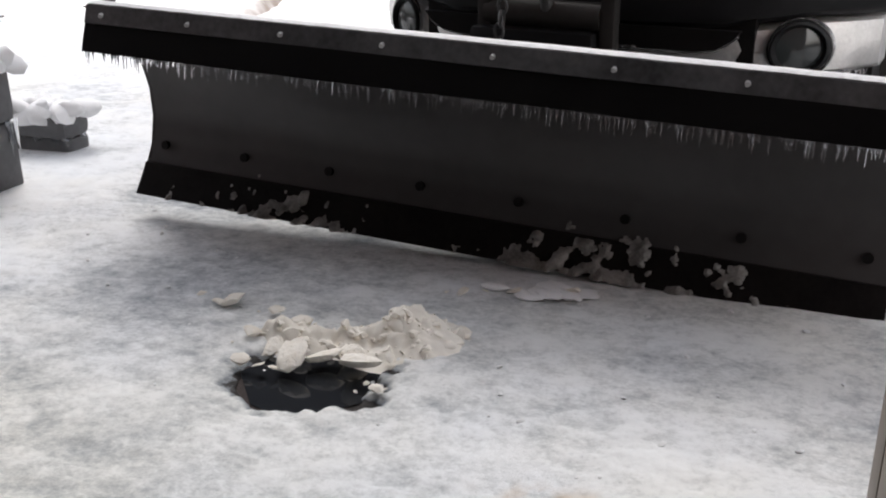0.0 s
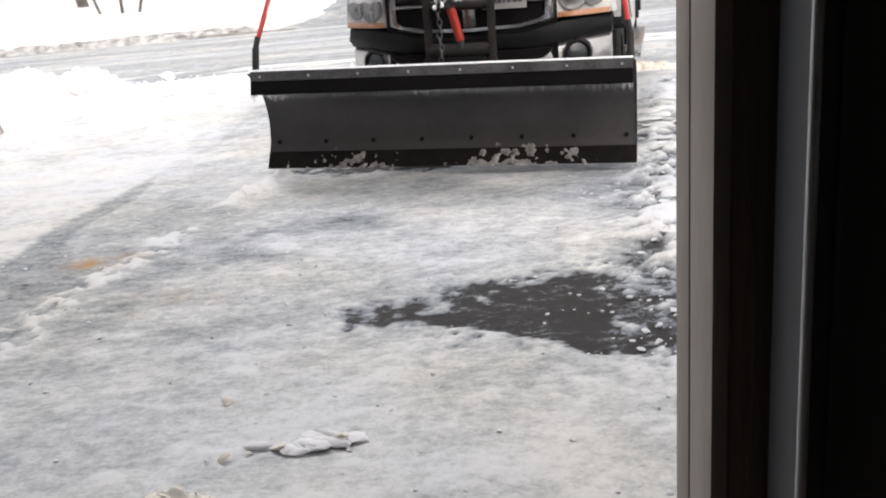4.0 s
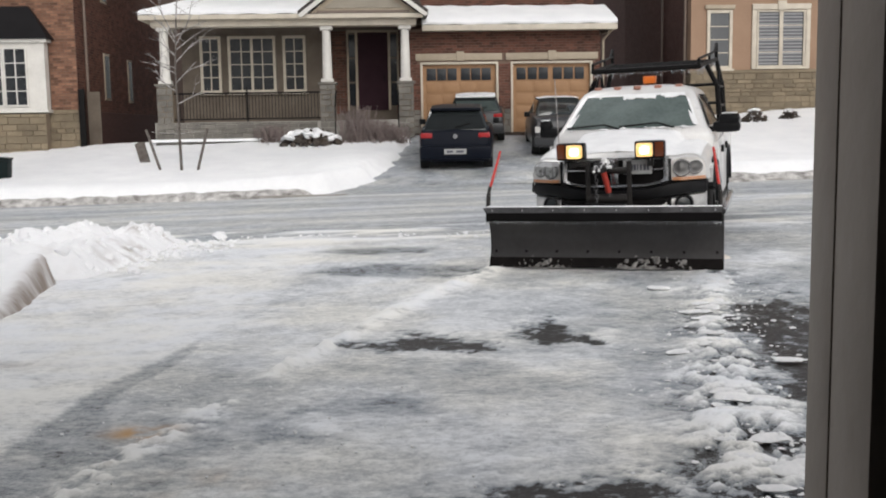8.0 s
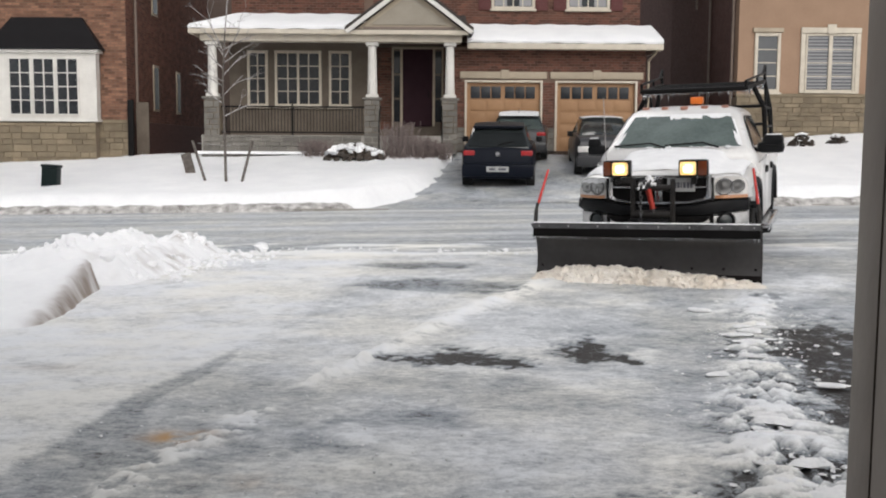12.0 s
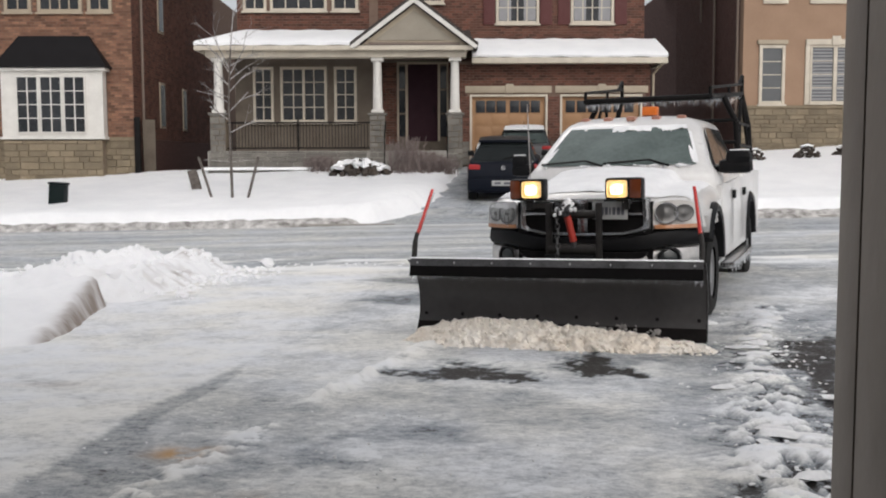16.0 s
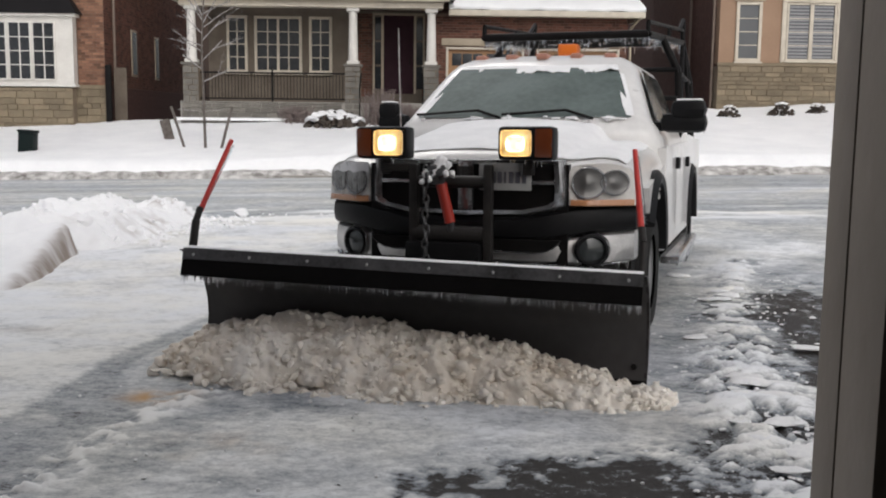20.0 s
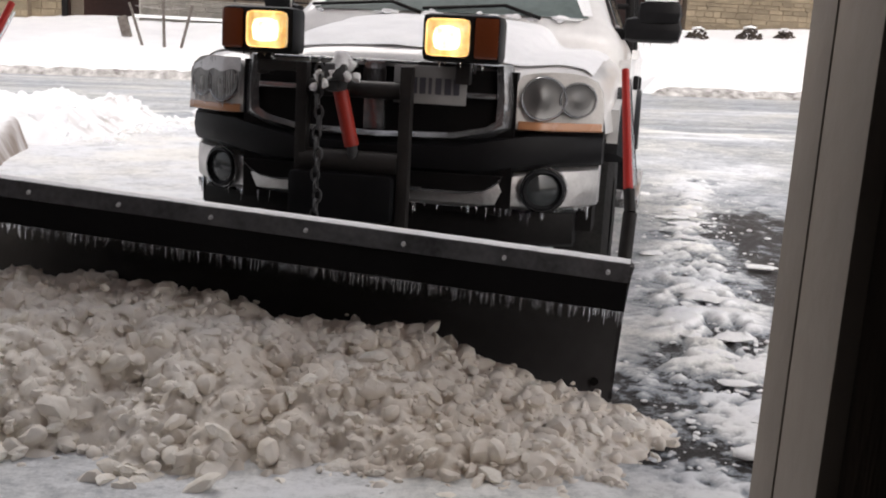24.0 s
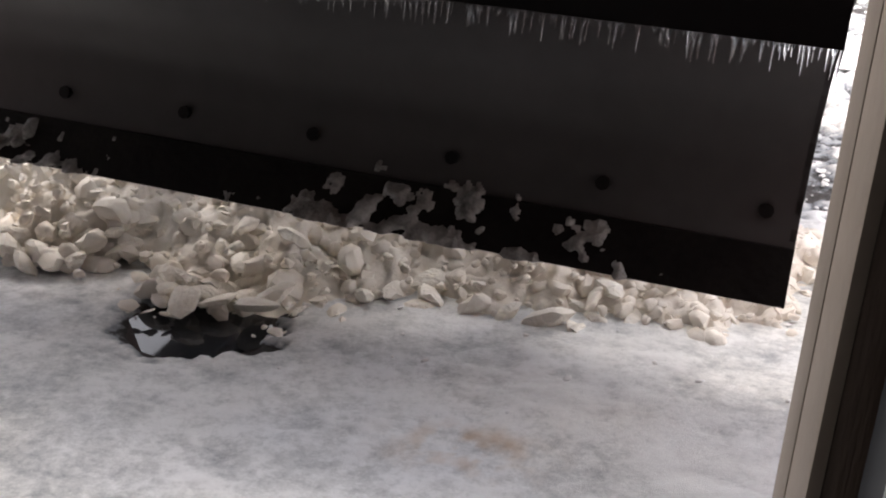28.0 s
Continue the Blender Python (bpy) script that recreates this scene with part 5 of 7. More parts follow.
def house_left():
    H = empty("house", pose(-4, 32, 0, 0, 0, TURN), "mixed brick house with a stone base and a white bay window", "house")
    e = -10.36
    part("wall", boxes((-20, 0.0, -0.2, e, 18, 8.4)), MORTAR, H, smooth=False)
    bay_hole = (-14.40, 1.9, -11.18, 4.05)
    ups = [(-14.45, 5.85, -13.45, 7.6), (-13.35, 5.85, -11.85, 7.6), (-11.75, 5.85, -10.95, 7.6)]
    masonry_part("brickwork", [(-20, 1.92, e, 8.3)], [bay_hole] + ups, 0.235, 0.085, 0.013, 0.012, -0.001, BRICK_TAN, H, 12)
    v, f = masonry([(0.0, 1.9, 12.0, 8.3)], [], 0.235, 0.085, 0.013, 0.012, 0.0, random.Random(14))
    me = bpy.data.meshes.new("brickwork")
    me.from_pydata([(e + 0.001 - y, x, z) for x, y, z in v], [], f)
    me.materials.append(BRICK)
    side = new("brickwork", me)
    side.parent = H
    tagged(side, kind="stuff")
    part("side_wall_base", boxes((e + 0.001, 0.0, 0.2, e + 0.02, 11, 1.88)), MORTAR_DARK, H, smooth=False)
    part("stone_band", boxes((-20, -0.09, 1.80, e + 0.08, 0.0, 1.92), bevel=0.01), STONE, H)
    part("stone_base", boxes((-20, -0.06, -0.2, e + 0.05, -0.001, 1.80)), STONE_JOINT, H, smooth=False)
    stones((-15.6, 0.2, e + 0.05, 1.80), 0.46, 0.19, -0.061, STONE, H, 16)
    # bay window box
    b0, b1, d = -14.39, -11.19, -0.42
    part("bay_box", boxes((b0, d, 1.86, b1, -0.07, 4.02)), WHITE, H, smooth=False)
    part("bay_base", boxes((b0 + 0.05, d - 0.02, 0.1, b1 - 0.05, -0.07, 1.80)), STONE_JOINT, H, smooth=False)
    stones((b0 + 0.05, 0.2, b1 - 0.05, 1.80), 0.46, 0.19, d - 0.021, STONE, H, 18)
    for k in range(3):
        a = b0 + 0.52 + k * 0.74
        window(H, a, 2.08, a + 0.62, 3.78, d, 2, 4, trim=0.05, mat=WHITE, sill=False)
    part("bay_sill", boxes((b0 - 0.06, d - 0.08, 1.84, b1 + 0.06, -0.07, 1.92), bevel=0.015), WHITE, H)
    part("bay_cornice", boxes((b0 - 0.12, d - 0.12, 3.98, b1 + 0.12, -0.07, 4.08), bevel=0.015), WHITE, H)
    part("bay_roof", loft([[(b0 - 0.2, d - 0.2, 4.08), (b1 + 0.2, d - 0.2, 4.08), (b1 + 0.2, -0.02, 4.08), (b0 - 0.2, -0.02, 4.08)], [(b0 + 0.5, -0.15, 5.1), (b1 - 0.5, -0.15, 5.1), (b1 - 0.5, -0.02, 5.1), (b0 + 0.5, -0.02, 5.1)]], close=True, caps=True), ROOF_DARK, H, "dark metal roof over the bay window", smooth=False)
    for a, b in ((-14.25, -13.6), (-13.2, -12.0), (-11.62, -11.05)):
        window(H, a, 5.95, b, 7.5, 0.0, 2 if b - a < 1 else 4, 3, trim=0.1, mat=TRIM_TAN, sill=True)
    each_tube("downpipe", [((e + 0.06, 0.9, 8.2), (e + 0.06, 0.9, 0.7), 0.05), ((e + 0.06, 0.9, 0.7), (e + 0.15, 0.75, 0.55), 0.05)], PIPE, H)
    part("meter_post", boxes((e + 0.06, -0.25, 0.3, e + 0.24, -0.1, 2.55), bevel=0.02), IRON, H)
    part("gate_panel", boxes((e + 0.1, 0.6, 0.4, e + 0.5, 0.64, 2.5)), SIDING, H, smooth=False)
    part("roof", loft([[(-20.5, -0.5, 8.4), (e + 0.5, -0.5, 8.4), (e + 0.5, 11.5, 8.4), (-20.5, 11.5, 8.4)], [(-17, 5, 11), (-13, 5, 11), (-13, 6, 11), (-17, 6, 11)]], close=True, caps=True), SNOW, H, smooth=False)
    sw = [(3.0, 2.3, 3.7, 3.9), (3.0, 5.6, 3.7, 7.2), (6.2, 2.3, 6.8, 3.9)]
    for y0, z0, y1, z1 in sw:
        part("side_window", boxes((e + 0.015, y0, z0, e + 0.05, y1, z1), bevel=0.008), TRIM_TAN, H)
        part("side_pane", boxes((e + 0.051, y0 + 0.08, z0 + 0.08, e + 0.056, y1 - 0.08, z1 - 0.08)), PANE, H, smooth=False)


def house_right():
    H = empty("house", pose(-4, 32, 0, 0, 0, TURN), "peach stucco house with a stone base and dark brick side", "house")
    e = 9.16
    part("wall", boxes((e, 0.0, 2.85, 20, 0.4, 8.4)), STUCCO, H, smooth=False)
    part("inner_wall", boxes((e + 0.02, 0.4, 0.3, 20, 19, 8.4)), MORTAR_DARK, H, smooth=False)
    part("stone_band", boxes((e - 0.05, -0.10, 2.78, 20, 0.0, 2.88), bevel=0.012), STONE, H)
    part("stone_base", boxes((e - 0.02, -0.06, 0.4, 20, 0.4, 2.78)), STONE_JOINT, H, smooth=False)
    stones((e - 0.02, 1.0, 14.2, 2.78), 0.42, 0.16, -0.061, STONE, H, 26, 0.025)
    v, f = masonry([(0.4, 1.0, 9.0, 8.3)], [], 0.24, 0.085, 0.013, 0.01, 0.0, random.Random(24))
    me = bpy.data.meshes.new("side_brickwork")
    me.from_pydata([(e + 0.019 + y, x, z) for x, y, z in v], [], f)
    me.materials.append(MORTAR_DARK)
    o = new("side_brickwork", me)
    o.parent = H
    tagged(o, kind="stuff")
    window(H, e + 0.62, 3.02, e + 1.25, 4.70, 0.0, 1, 4, trim=0.10, mat=TRIM, fill=BLIND)
    part("window_head", boxes((e + 0.45, -0.10, 4.82, e + 1.42, -0.0, 4.96), bevel=0.015), TRIM_TAN, H)
    for a in (e + 2.22, e + 3.02):
        window(H, a, 3.02, a + 0.68, 4.72, 0.0, 1, 4, trim=0.06, mat=TRIM, fill=BLIND)
        for k in range(16):
            part("blind_slat", boxes((a + 0.02, -0.02, 3.06 + k * 0.105, a + 0.66, -0.0135, 3.11 + k * 0.105)), CURTAIN, H, smooth=False)
    each("window_surround", [(e + 2.0, -0.05, 2.9, e + 2.15, 0.0, 4.95), (e + 3.78, -0.05, 2.9, e + 3.93, 0.0, 4.95), (e + 2.0, -0.08, 4.80, e + 3.93, 0.0, 4.98)], TRIM, H, bevel=0.012)
    each("keystone", [(e + 2.82, -0.12, 4.78, e + 3.1, -0.081, 5.08)], TRIM, H, bevel=0.012)
    each("upper_sill", [(e + 0.6, -0.06, 6.1, e + 1.4, 0.0, 6.25), (e + 2.1, -0.06, 6.1, e + 3.9, 0, 6.25)], TRIM, H, bevel=0.01)
    part("drainpipe", tubes(((e - 0.12, 0.25, 8.2), (e - 0.12, 0.25, 1.2), 0.045)), PIPE, H)
    each_tube("side_pipe", [((e - 0.05, 3.2, 8.2), (e - 0.05, 3.2, 1.2), 0.04), ((e - 0.05, 5.0, 6.2), (e - 0.05, 5.0, 8.2), 0.04)], PIPE, H)
    part("roof", loft([[(e - 0.5, -0.5, 8.4), (20.5, -0.5, 8.4), (20.5, 11.5, 8.4), (e - 0.5, 11.5, 8.4)], [(13, 5, 11), (17, 5, 11), (17, 6, 11), (13, 6, 11)]], close=True, caps=True), SNOW, H, smooth=False)


def shrub(x, y, r, label, snow=True, seed=0, h=0.8):
    rng = random.Random(seed)
    z = float(base_height(x, y)) + 0.2
    S = empty("shrub", pose(x, y, z), label, "shrub", "shrubs by the houses")
    bm = bmesh.new()
    for _ in range(130):
        a, b = rng.uniform(0, 6.28), rng.random() ** 0.5
        p = Vector((math.cos(a) * r * b, math.sin(a) * r * b * 0.7, r * h * (1 - b * b) * rng.uniform(0.2, 1.0)))
        rock(bm, p, r * rng.uniform(0.07, 0.16), rng, 0.9)
    part("foliage", bm, LEAF_DARK, S, smooth=False)
    if snow:
        bm = bmesh.new()
        top = 0.9 if h < 0.6 else 0.42
        for _ in range(70 if h < 0.6 else 22):
            a, b = rng.uniform(0, 6.28), rng.random() ** 0.5 * top
            rock(bm, (math.cos(a) * r * b, math.sin(a) * r * b * 0.7, r * h * (1.02 - b * b * 0.8)), r * rng.uniform(0.12, 0.2), rng, 0.55)
        part("snow_cap", bm, SNOW, S, "white snow cap", smooth=True)


def grass_tuft(x, y, r, h, seed):
    rng = random.Random(seed)
    z = float(base_height(x, y)) + 0.15
    S = empty("dry_bush", pose(x, y, z), "dry frosted brown bush in the snow", "bush", "dry bushes by the porch")
    bm = bmesh.new()
    for _ in range(150):
        a = rng.uniform(0, 6.28)
        p = Vector((rng.gauss(0, r * 0.35), rng.gauss(0, r * 0.3), 0))
        q = p + Vector((math.cos(a) * r * rng.uniform(0.1, 0.5), math.sin(a) * r * 0.4, h * rng.uniform(0.5, 1.0)))
        tube(bm, p, q, 0.010, 0.006, seg=4, caps=False)
        for _ in range(2):
            w = p.lerp(q, rng.uniform(0.5, 1.0))
            tube(bm, w, w + Vector((rng.gauss(0, 0.07), rng.gauss(0, 0.07), rng.uniform(0.02, 0.12))), 0.008, 0.004, seg=3, caps=False)
    part("stem", bm, BUSH, S, smooth=False)


def street_tree():
    rng = random.Random(8)
    x, y = -9.05, 24.97
    z = float(base_height(x, y)) + 0.15
    T = empty("young_tree", pose(x, y, z), "bare young street tree with iced twigs, held by two stakes", "tree")
    bm = bmesh.new()
    trunk = bmesh.new()
    pts = [Vector((0.02, 0, 0)), Vector((0.0, 0, 1.2)), Vector((-0.03, 0, 2.6)), Vector((0.05, 0, 3.9))]
    for a, b, r0, r1 in zip(pts, pts[1:], (0.040, 0.033, 0.026), (0.033, 0.026, 0.018)):
        tube(trunk, a, b, r0, r1, seg=9)
    part("trunk", trunk, BARK, T)

    def grow(p, d, length, r, depth):
        q = p + d * length
        tube(bm, p, q, r, r * 0.65, seg=5 if depth > 1 else 4, caps=False)
        if depth <= 0:
            return
        n = 2 if depth > 1 else rng.choice((2, 3))
        for k in range(n):
            w = p.lerp(q, rng.uniform(0.45, 1.0))
            e = (d + Vector((rng.gauss(0, 0.55), rng.gauss(0, 0.4), rng.gauss(0.05, 0.3)))).normalized()
            grow(w, e, length * rng.uniform(0.5, 0.8), r * 0.55, depth - 1)
    for h, side in ((1.75, 1), (2.05, -1), (2.3, 1), (2.5, -1), (2.65, -1), (2.8, 1), (2.95, -1), (3.1, 1), (3.3, -1), (3.45, 1)):
        grow(Vector((0, 0, h)), Vector((side * rng.uniform(0.6, 1.1), rng.uniform(-.4, .4), rng.uniform(0.35, 0.9))).normalized(), rng.uniform(0.5, 0.75), 0.017, 3)
    grow(Vector((0.05, 0, 3.9)), Vector((0.1, 0, 1)), 1.0, 0.018, 3)
    grow(Vector((0.0, 0, 3.4)), Vector((-0.5, 0, 1)).normalized(), 0.9, 0.016, 3)
    grow(Vector((0.0, 0, 3.2)), Vector((0.6, 0, 1)).normalized(), 0.9, 0.016, 3)
    part("branch", bm, FROST, T, "thin ice-coated branches", smooth=False)
    for sx, lean in ((-0.55, -0.19), (0.45, 0.17)):
        s = mesh_ob("tree_stake", tubes(((0, 0, -0.1), (lean * 2, 0, 1.12), 0.036), seg=7), BARK)
        s.location = (x + sx - (lean * 0.3), y, z)
        tagged(s, "weathered wooden tree stake leaning outward", "stake", "stakes beside the tree")
    ti = mesh_ob("tree_tie", tubes(((-0.72, 0, 1.05), (0.0, 0, 1.0), 0.008), ((0.0, 0, 1.0), (0.62, 0, 1.05), 0.008), seg=5), FROST)
    ti.location = (x, y, z)
    tagged(ti, "iced strap between tree and stakes", "strap")


def utility_box():
    x, y = -13.35, 24.0
    z = float(base_height(x, y)) + 0.20
    U = empty("utility_box", pose(x, y, z, 0, 4, 6), "small dark green utility pedestal standing in snow", "utility box")
    part("body", boxes((-0.2, -0.15, -0.1, 0.2, 0.15, 0.50), bevel=0.03), BIN_GREEN, U)
    part("cap", boxes((-0.22, -0.17, 0.50, 0.22, 0.17, 0.57), bevel=0.02), BIN_GREEN, U)
    part("base", boxes((-0.26, -0.2, -0.14, 0.26, 0.2, -0.02), bevel=0.02), BIN_GREEN, U)


def parked_car(name, x, y, z, heading, paint, label, rear=True, scale=1.0, slope=0.0, frosted=False, tall=1.04):
    """A small parked hatchback or saloon; local y is towards its far end."""
    C = empty(name, pose(x, y, z, slope, 0, heading), label, "car", "cars parked across the street")
    C.scale = (scale, scale, scale * tall)
    W = 0.88
    prof = [(-0.02, 0.45, 0.80), (0.0, 0.86, 0.93), (0.12, 0.98, 0.97), (0.9, 1.0, 1.0), (2.9, 0.98, 1.0), (3.9, 0.86, 0.97), (4.15, 0.5, 0.85)]
    secs = []
    for yy, top, wf in prof:
        w = W * wf
        secs.append([(-w * 0.96, yy, 0.24), (-w, yy, 0.45), (-w, yy, top * 0.82), (-w * 0.93, yy, top), (0, yy, top + 0.03), (w * 0.93, yy, top), (w, yy, top * 0.82), (w, yy, 0.45), (w * 0.96, yy, 0.24)])
    part("body", loft(secs, close=True, caps=True), paint, C, angle=50)
    cab = [(0.06 if rear else 0.35, 0.95, 0.80), (0.42 if rear else 0.9, 1.40, 0.64), (1.0, 1.47, 0.62), (2.2, 1.44, 0.62), (3.0, 0.98, 0.78)]
    if not rear:
        cab = [(1.15, 0.98, 0.78), (1.95, 1.43, 0.62), (2.9, 1.44, 0.62), (3.4, 1.36, 0.64), (3.9, 0.95, 0.78)]
    secs = [[(-w, yy, 0.9), (-w * 0.98, yy, zz - 0.06), (-w * 0.85, yy, zz), (w * 0.85, yy, zz), (w * 0.98, yy, zz - 0.06), (w, yy, 0.9)] for yy, zz, w in cab]
    part("cabin", loft(secs, caps=True), GLASS_SIDE, C, angle=50)
    rf = [[(-0.60, yy, zz), (-0.3, yy, zz + 0.03), (0.3, yy, zz + 0.03), (0.60, yy, zz)] for yy, zz, w in cab[1:-1]]
    part("roof", loft(rf), TRUCK_SNOW if frosted or not rear else paint, C)
    y0 = cab[0][0]
    a, b = (cab[0], cab[1])
    gl = bmesh.new()
    vs = [gl.verts.new(p) for p in ((-a[2] * 0.9, a[0] + (-0.02), 0.97), (a[2] * 0.9, a[0] - 0.02, 0.97), (b[2] * 0.86, b[0] - 0.02, b[1] - 0.04), (-b[2] * 0.86, b[0] - 0.02, b[1] - 0.04))]
    gl.faces.new(vs)
    bmesh.ops.solidify(gl, geom=gl.faces[:], thickness=0.01)
    part("window", gl, GLASS_DARK if frosted or not rear else GLASS_SIDE, C, smooth=False)
    for sx in (-1, 1):
        if rear:
            part("tail_lamp", boxes((sx * 0.54, -0.015, 0.76, sx * 0.82, 0.10, 0.88), bevel=0.035), TAIL_RED, C)
        else:
            part("headlamp", boxes((sx * 0.5, -0.05, 0.62, sx * 0.84, 0.08, 0.78), bevel=0.03), HEADLAMP, C)
        part("mirror", boxes((sx * 0.88, 2.55 if rear else 1.35, 0.96, sx * 1.04, 2.65 if rear else 1.5, 1.10), bevel=0.03), BLACK_PLASTIC, C)
        for wy in (0.72, 3.3):
            T = part("wheel", tubes(((sx * 0.66, wy, 0.30), (sx * 0.87, wy, 0.30), 0.31), seg=22), TYRE, C)
            part("rim", tubes(((sx * 0.86, wy, 0.30), (sx * 0.885, wy, 0.30), 0.19), seg=16), RIM, T)
    if rear:
        part("plate", boxes((-0.26, -0.11, 0.40, 0.26, -0.08, 0.52)), PLATE, C, smooth=False)
        each("plate_bar", [(-0.2, -0.116, 0.435, -0.05, -0.111, 0.485), (0.02, -0.116, 0.435, 0.2, -0.111, 0.485)], PLATE_INK, C, smooth=False)
        part("badge", tubes(((0, -0.045, 0.80), (0, -0.02, 0.80), 0.055), seg=16), CHROME, C)
        part("bumper", boxes((-0.85, -0.09, 0.28, 0.85, 0.08, 0.58), bevel=0.06), paint, C)
        part("spoiler", boxes((-0.60, 0.26, 1.37, 0.60, 0.62, 1.43), bevel=0.025), paint if not frosted else TRUCK_SNOW, C)
        part("wiper", tubes(((0.0, 0.05, 1.0), (0.35, 0.12, 1.08), 0.012), seg=6), IRON, C)
        part("aerial", tubes(((0, 0.6, 1.47), (0, 0.35, 1.62), 0.008), seg=5), IRON, C)
    else:
        part("grille", boxes((-0.45, -0.04, 0.55, 0.45, 0.02, 0.75), bevel=0.02), IRON, C)
        part("bumper", boxes((-0.86, -0.08, 0.28, 0.86, 0.06, 0.52), bevel=0.04), paint, C)
    return C


def far_trees():
    """Bare crowns between the far roofs."""
    rng = random.Random(77)
    for tx, ty in ((4.5, 62), (9, 66), (-14, 64)):
        T = empty("bare_tree", pose(tx, ty, 1.0), "bare winter tree behind the houses", "tree", "trees behind the houses")
        tr = bmesh.new()
        tube(tr, (0, 0, 0), (0, 0, 5), 0.22, 0.14, seg=8)
        part("trunk", tr, BARK, T)
        bm = bmesh.new()

        def grow(p, d, length, r, depth):
            q = p + d * length
            tube(bm, p, q, r, r * 0.6, seg=4, caps=False)
            if depth:
                for _ in range(3):
                    e = (d + Vector((rng.gauss(0, 0.5), rng.gauss(0, 0.5), rng.gauss(0.1, 0.3)))).normalized()
                    grow(p.lerp(q, rng.uniform(0.5, 1)), e, length * 0.68, r * 0.6, depth - 1)
        for k in range(6):
            grow(Vector((0, 0, 3 + k * 0.4)), Vector((math.cos(k * 2.1), math.sin(k * 2.1), 0.9)).normalized(), 2.6, 0.09, 4)
        part("branch", bm, FROST, T, smooth=False)


house_mid()
house_left()
house_right()
for sx, sy, sr, sd in ((5.25, 31.9, 0.38, 1), (6.85, 32.1, 0.42, 2), (7.95, 32.3, 0.34, 3), (9.4, 32.5, 0.4, 5)):
    shrub(sx, sy, sr, "round dark shrub half covered by snow", True, sd, 0.95)
shrub(-6.6, 29.3, 0.95, "low dark hedge shrub capped with snow", True, 4, 0.45)
grass_tuft(-5.3, 29.6, 0.6, 1.15, 1)
grass_tuft(-4.6, 29.7, 0.6, 0.7, 2)
grass_tuft(-7.9, 29.8, 0.6, 0.6, 3)
grass_tuft(-4.1, 29.6, 0.5, 0.55, 4)
street_tree()
utility_box()
post = mesh_ob("marker_post", boxes((-0.13, -0.07, -0.1, 0.13, 0.07, 0.55), bevel=0.03), BARK)
post.matrix_basis = pose(-10.6, 26.5, 0.36, 0, -14, 8)
tagged(post, "short weathered post leaning in the snow", "post")
parked_car("hatchback", -2.0, 25.45, float(base_height(-2, 25.5)), 2, CAR_BLUE, "dark blue hatchback parked nose to the house", True, 1.08, slope=3)
parked_car("minivan", -1.75, 30.0, float(base_height(-1.8, 30.4)) + 0.05, 2, CAR_GREY, "grey car with a frosted rear window and snowy roof", True, 1.0, slope=4, frosted=True, tall=0.95)
parked_car("saloon_car", 0.85, 27.6, float(base_height(0.9, 28)) + 0.02, 4, CAR_GREY, "dark grey saloon parked facing the street", False, slope=4)
far_trees()

# ---- the plow truck ----
def quad_plate(corners, inset, lift, thick=0.008, round_to=0.0, rows=1, cols=1):
    """A thin pane on a four-cornered face, drawn in from its edges and lifted off it."""
    a, b, c, d = [Vector(p) for p in corners]
    n = ((b - a).cross(d - a)).normalized()

    def at(u, v):
        return (a * (1 - u) + b * u) * (1 - v) + (d * (1 - u) + c * u) * v
    iu, iv = inset
    bm = bmesh.new()
    pts = []
    k = 0.12
    for u, v in ((iu + k * 0.5, iv), (1 - iu - k * 0.5, iv), (1 - iu, iv + k), (1 - iu, 1 - iv - k), (1 - iu - k * 0.5, 1 - iv), (iu + k * 0.5, 1 - iv), (iu, 1 - iv - k), (iu, iv + k)):
        pts.append(at(u, v))
    lo = [bm.verts.new(p + n * lift) for p in pts]
    hi = [bm.verts.new(p + n * (lift + thick)) for p in pts]
    bm.faces.new(lo)
    bm.faces.new(hi)
    for i in range(8):
        bm.faces.new((lo[i], lo[(i + 1) % 8], hi[(i + 1) % 8], hi[i]))
    return bm


def icicles(bm, a, b, n, rng, lo=0.015, hi=0.07, r=0.004):
    a, b = Vector(a), Vector(b)
    for _ in range(n):
        p = a.lerp(b, rng.random())
        h = lo + (hi - lo) * rng.random() ** 2
        tube(bm, p, p + Vector((0, 0, -h)), r * rng.uniform(0.7, 1.4), 0.0008, seg=5, caps=False)


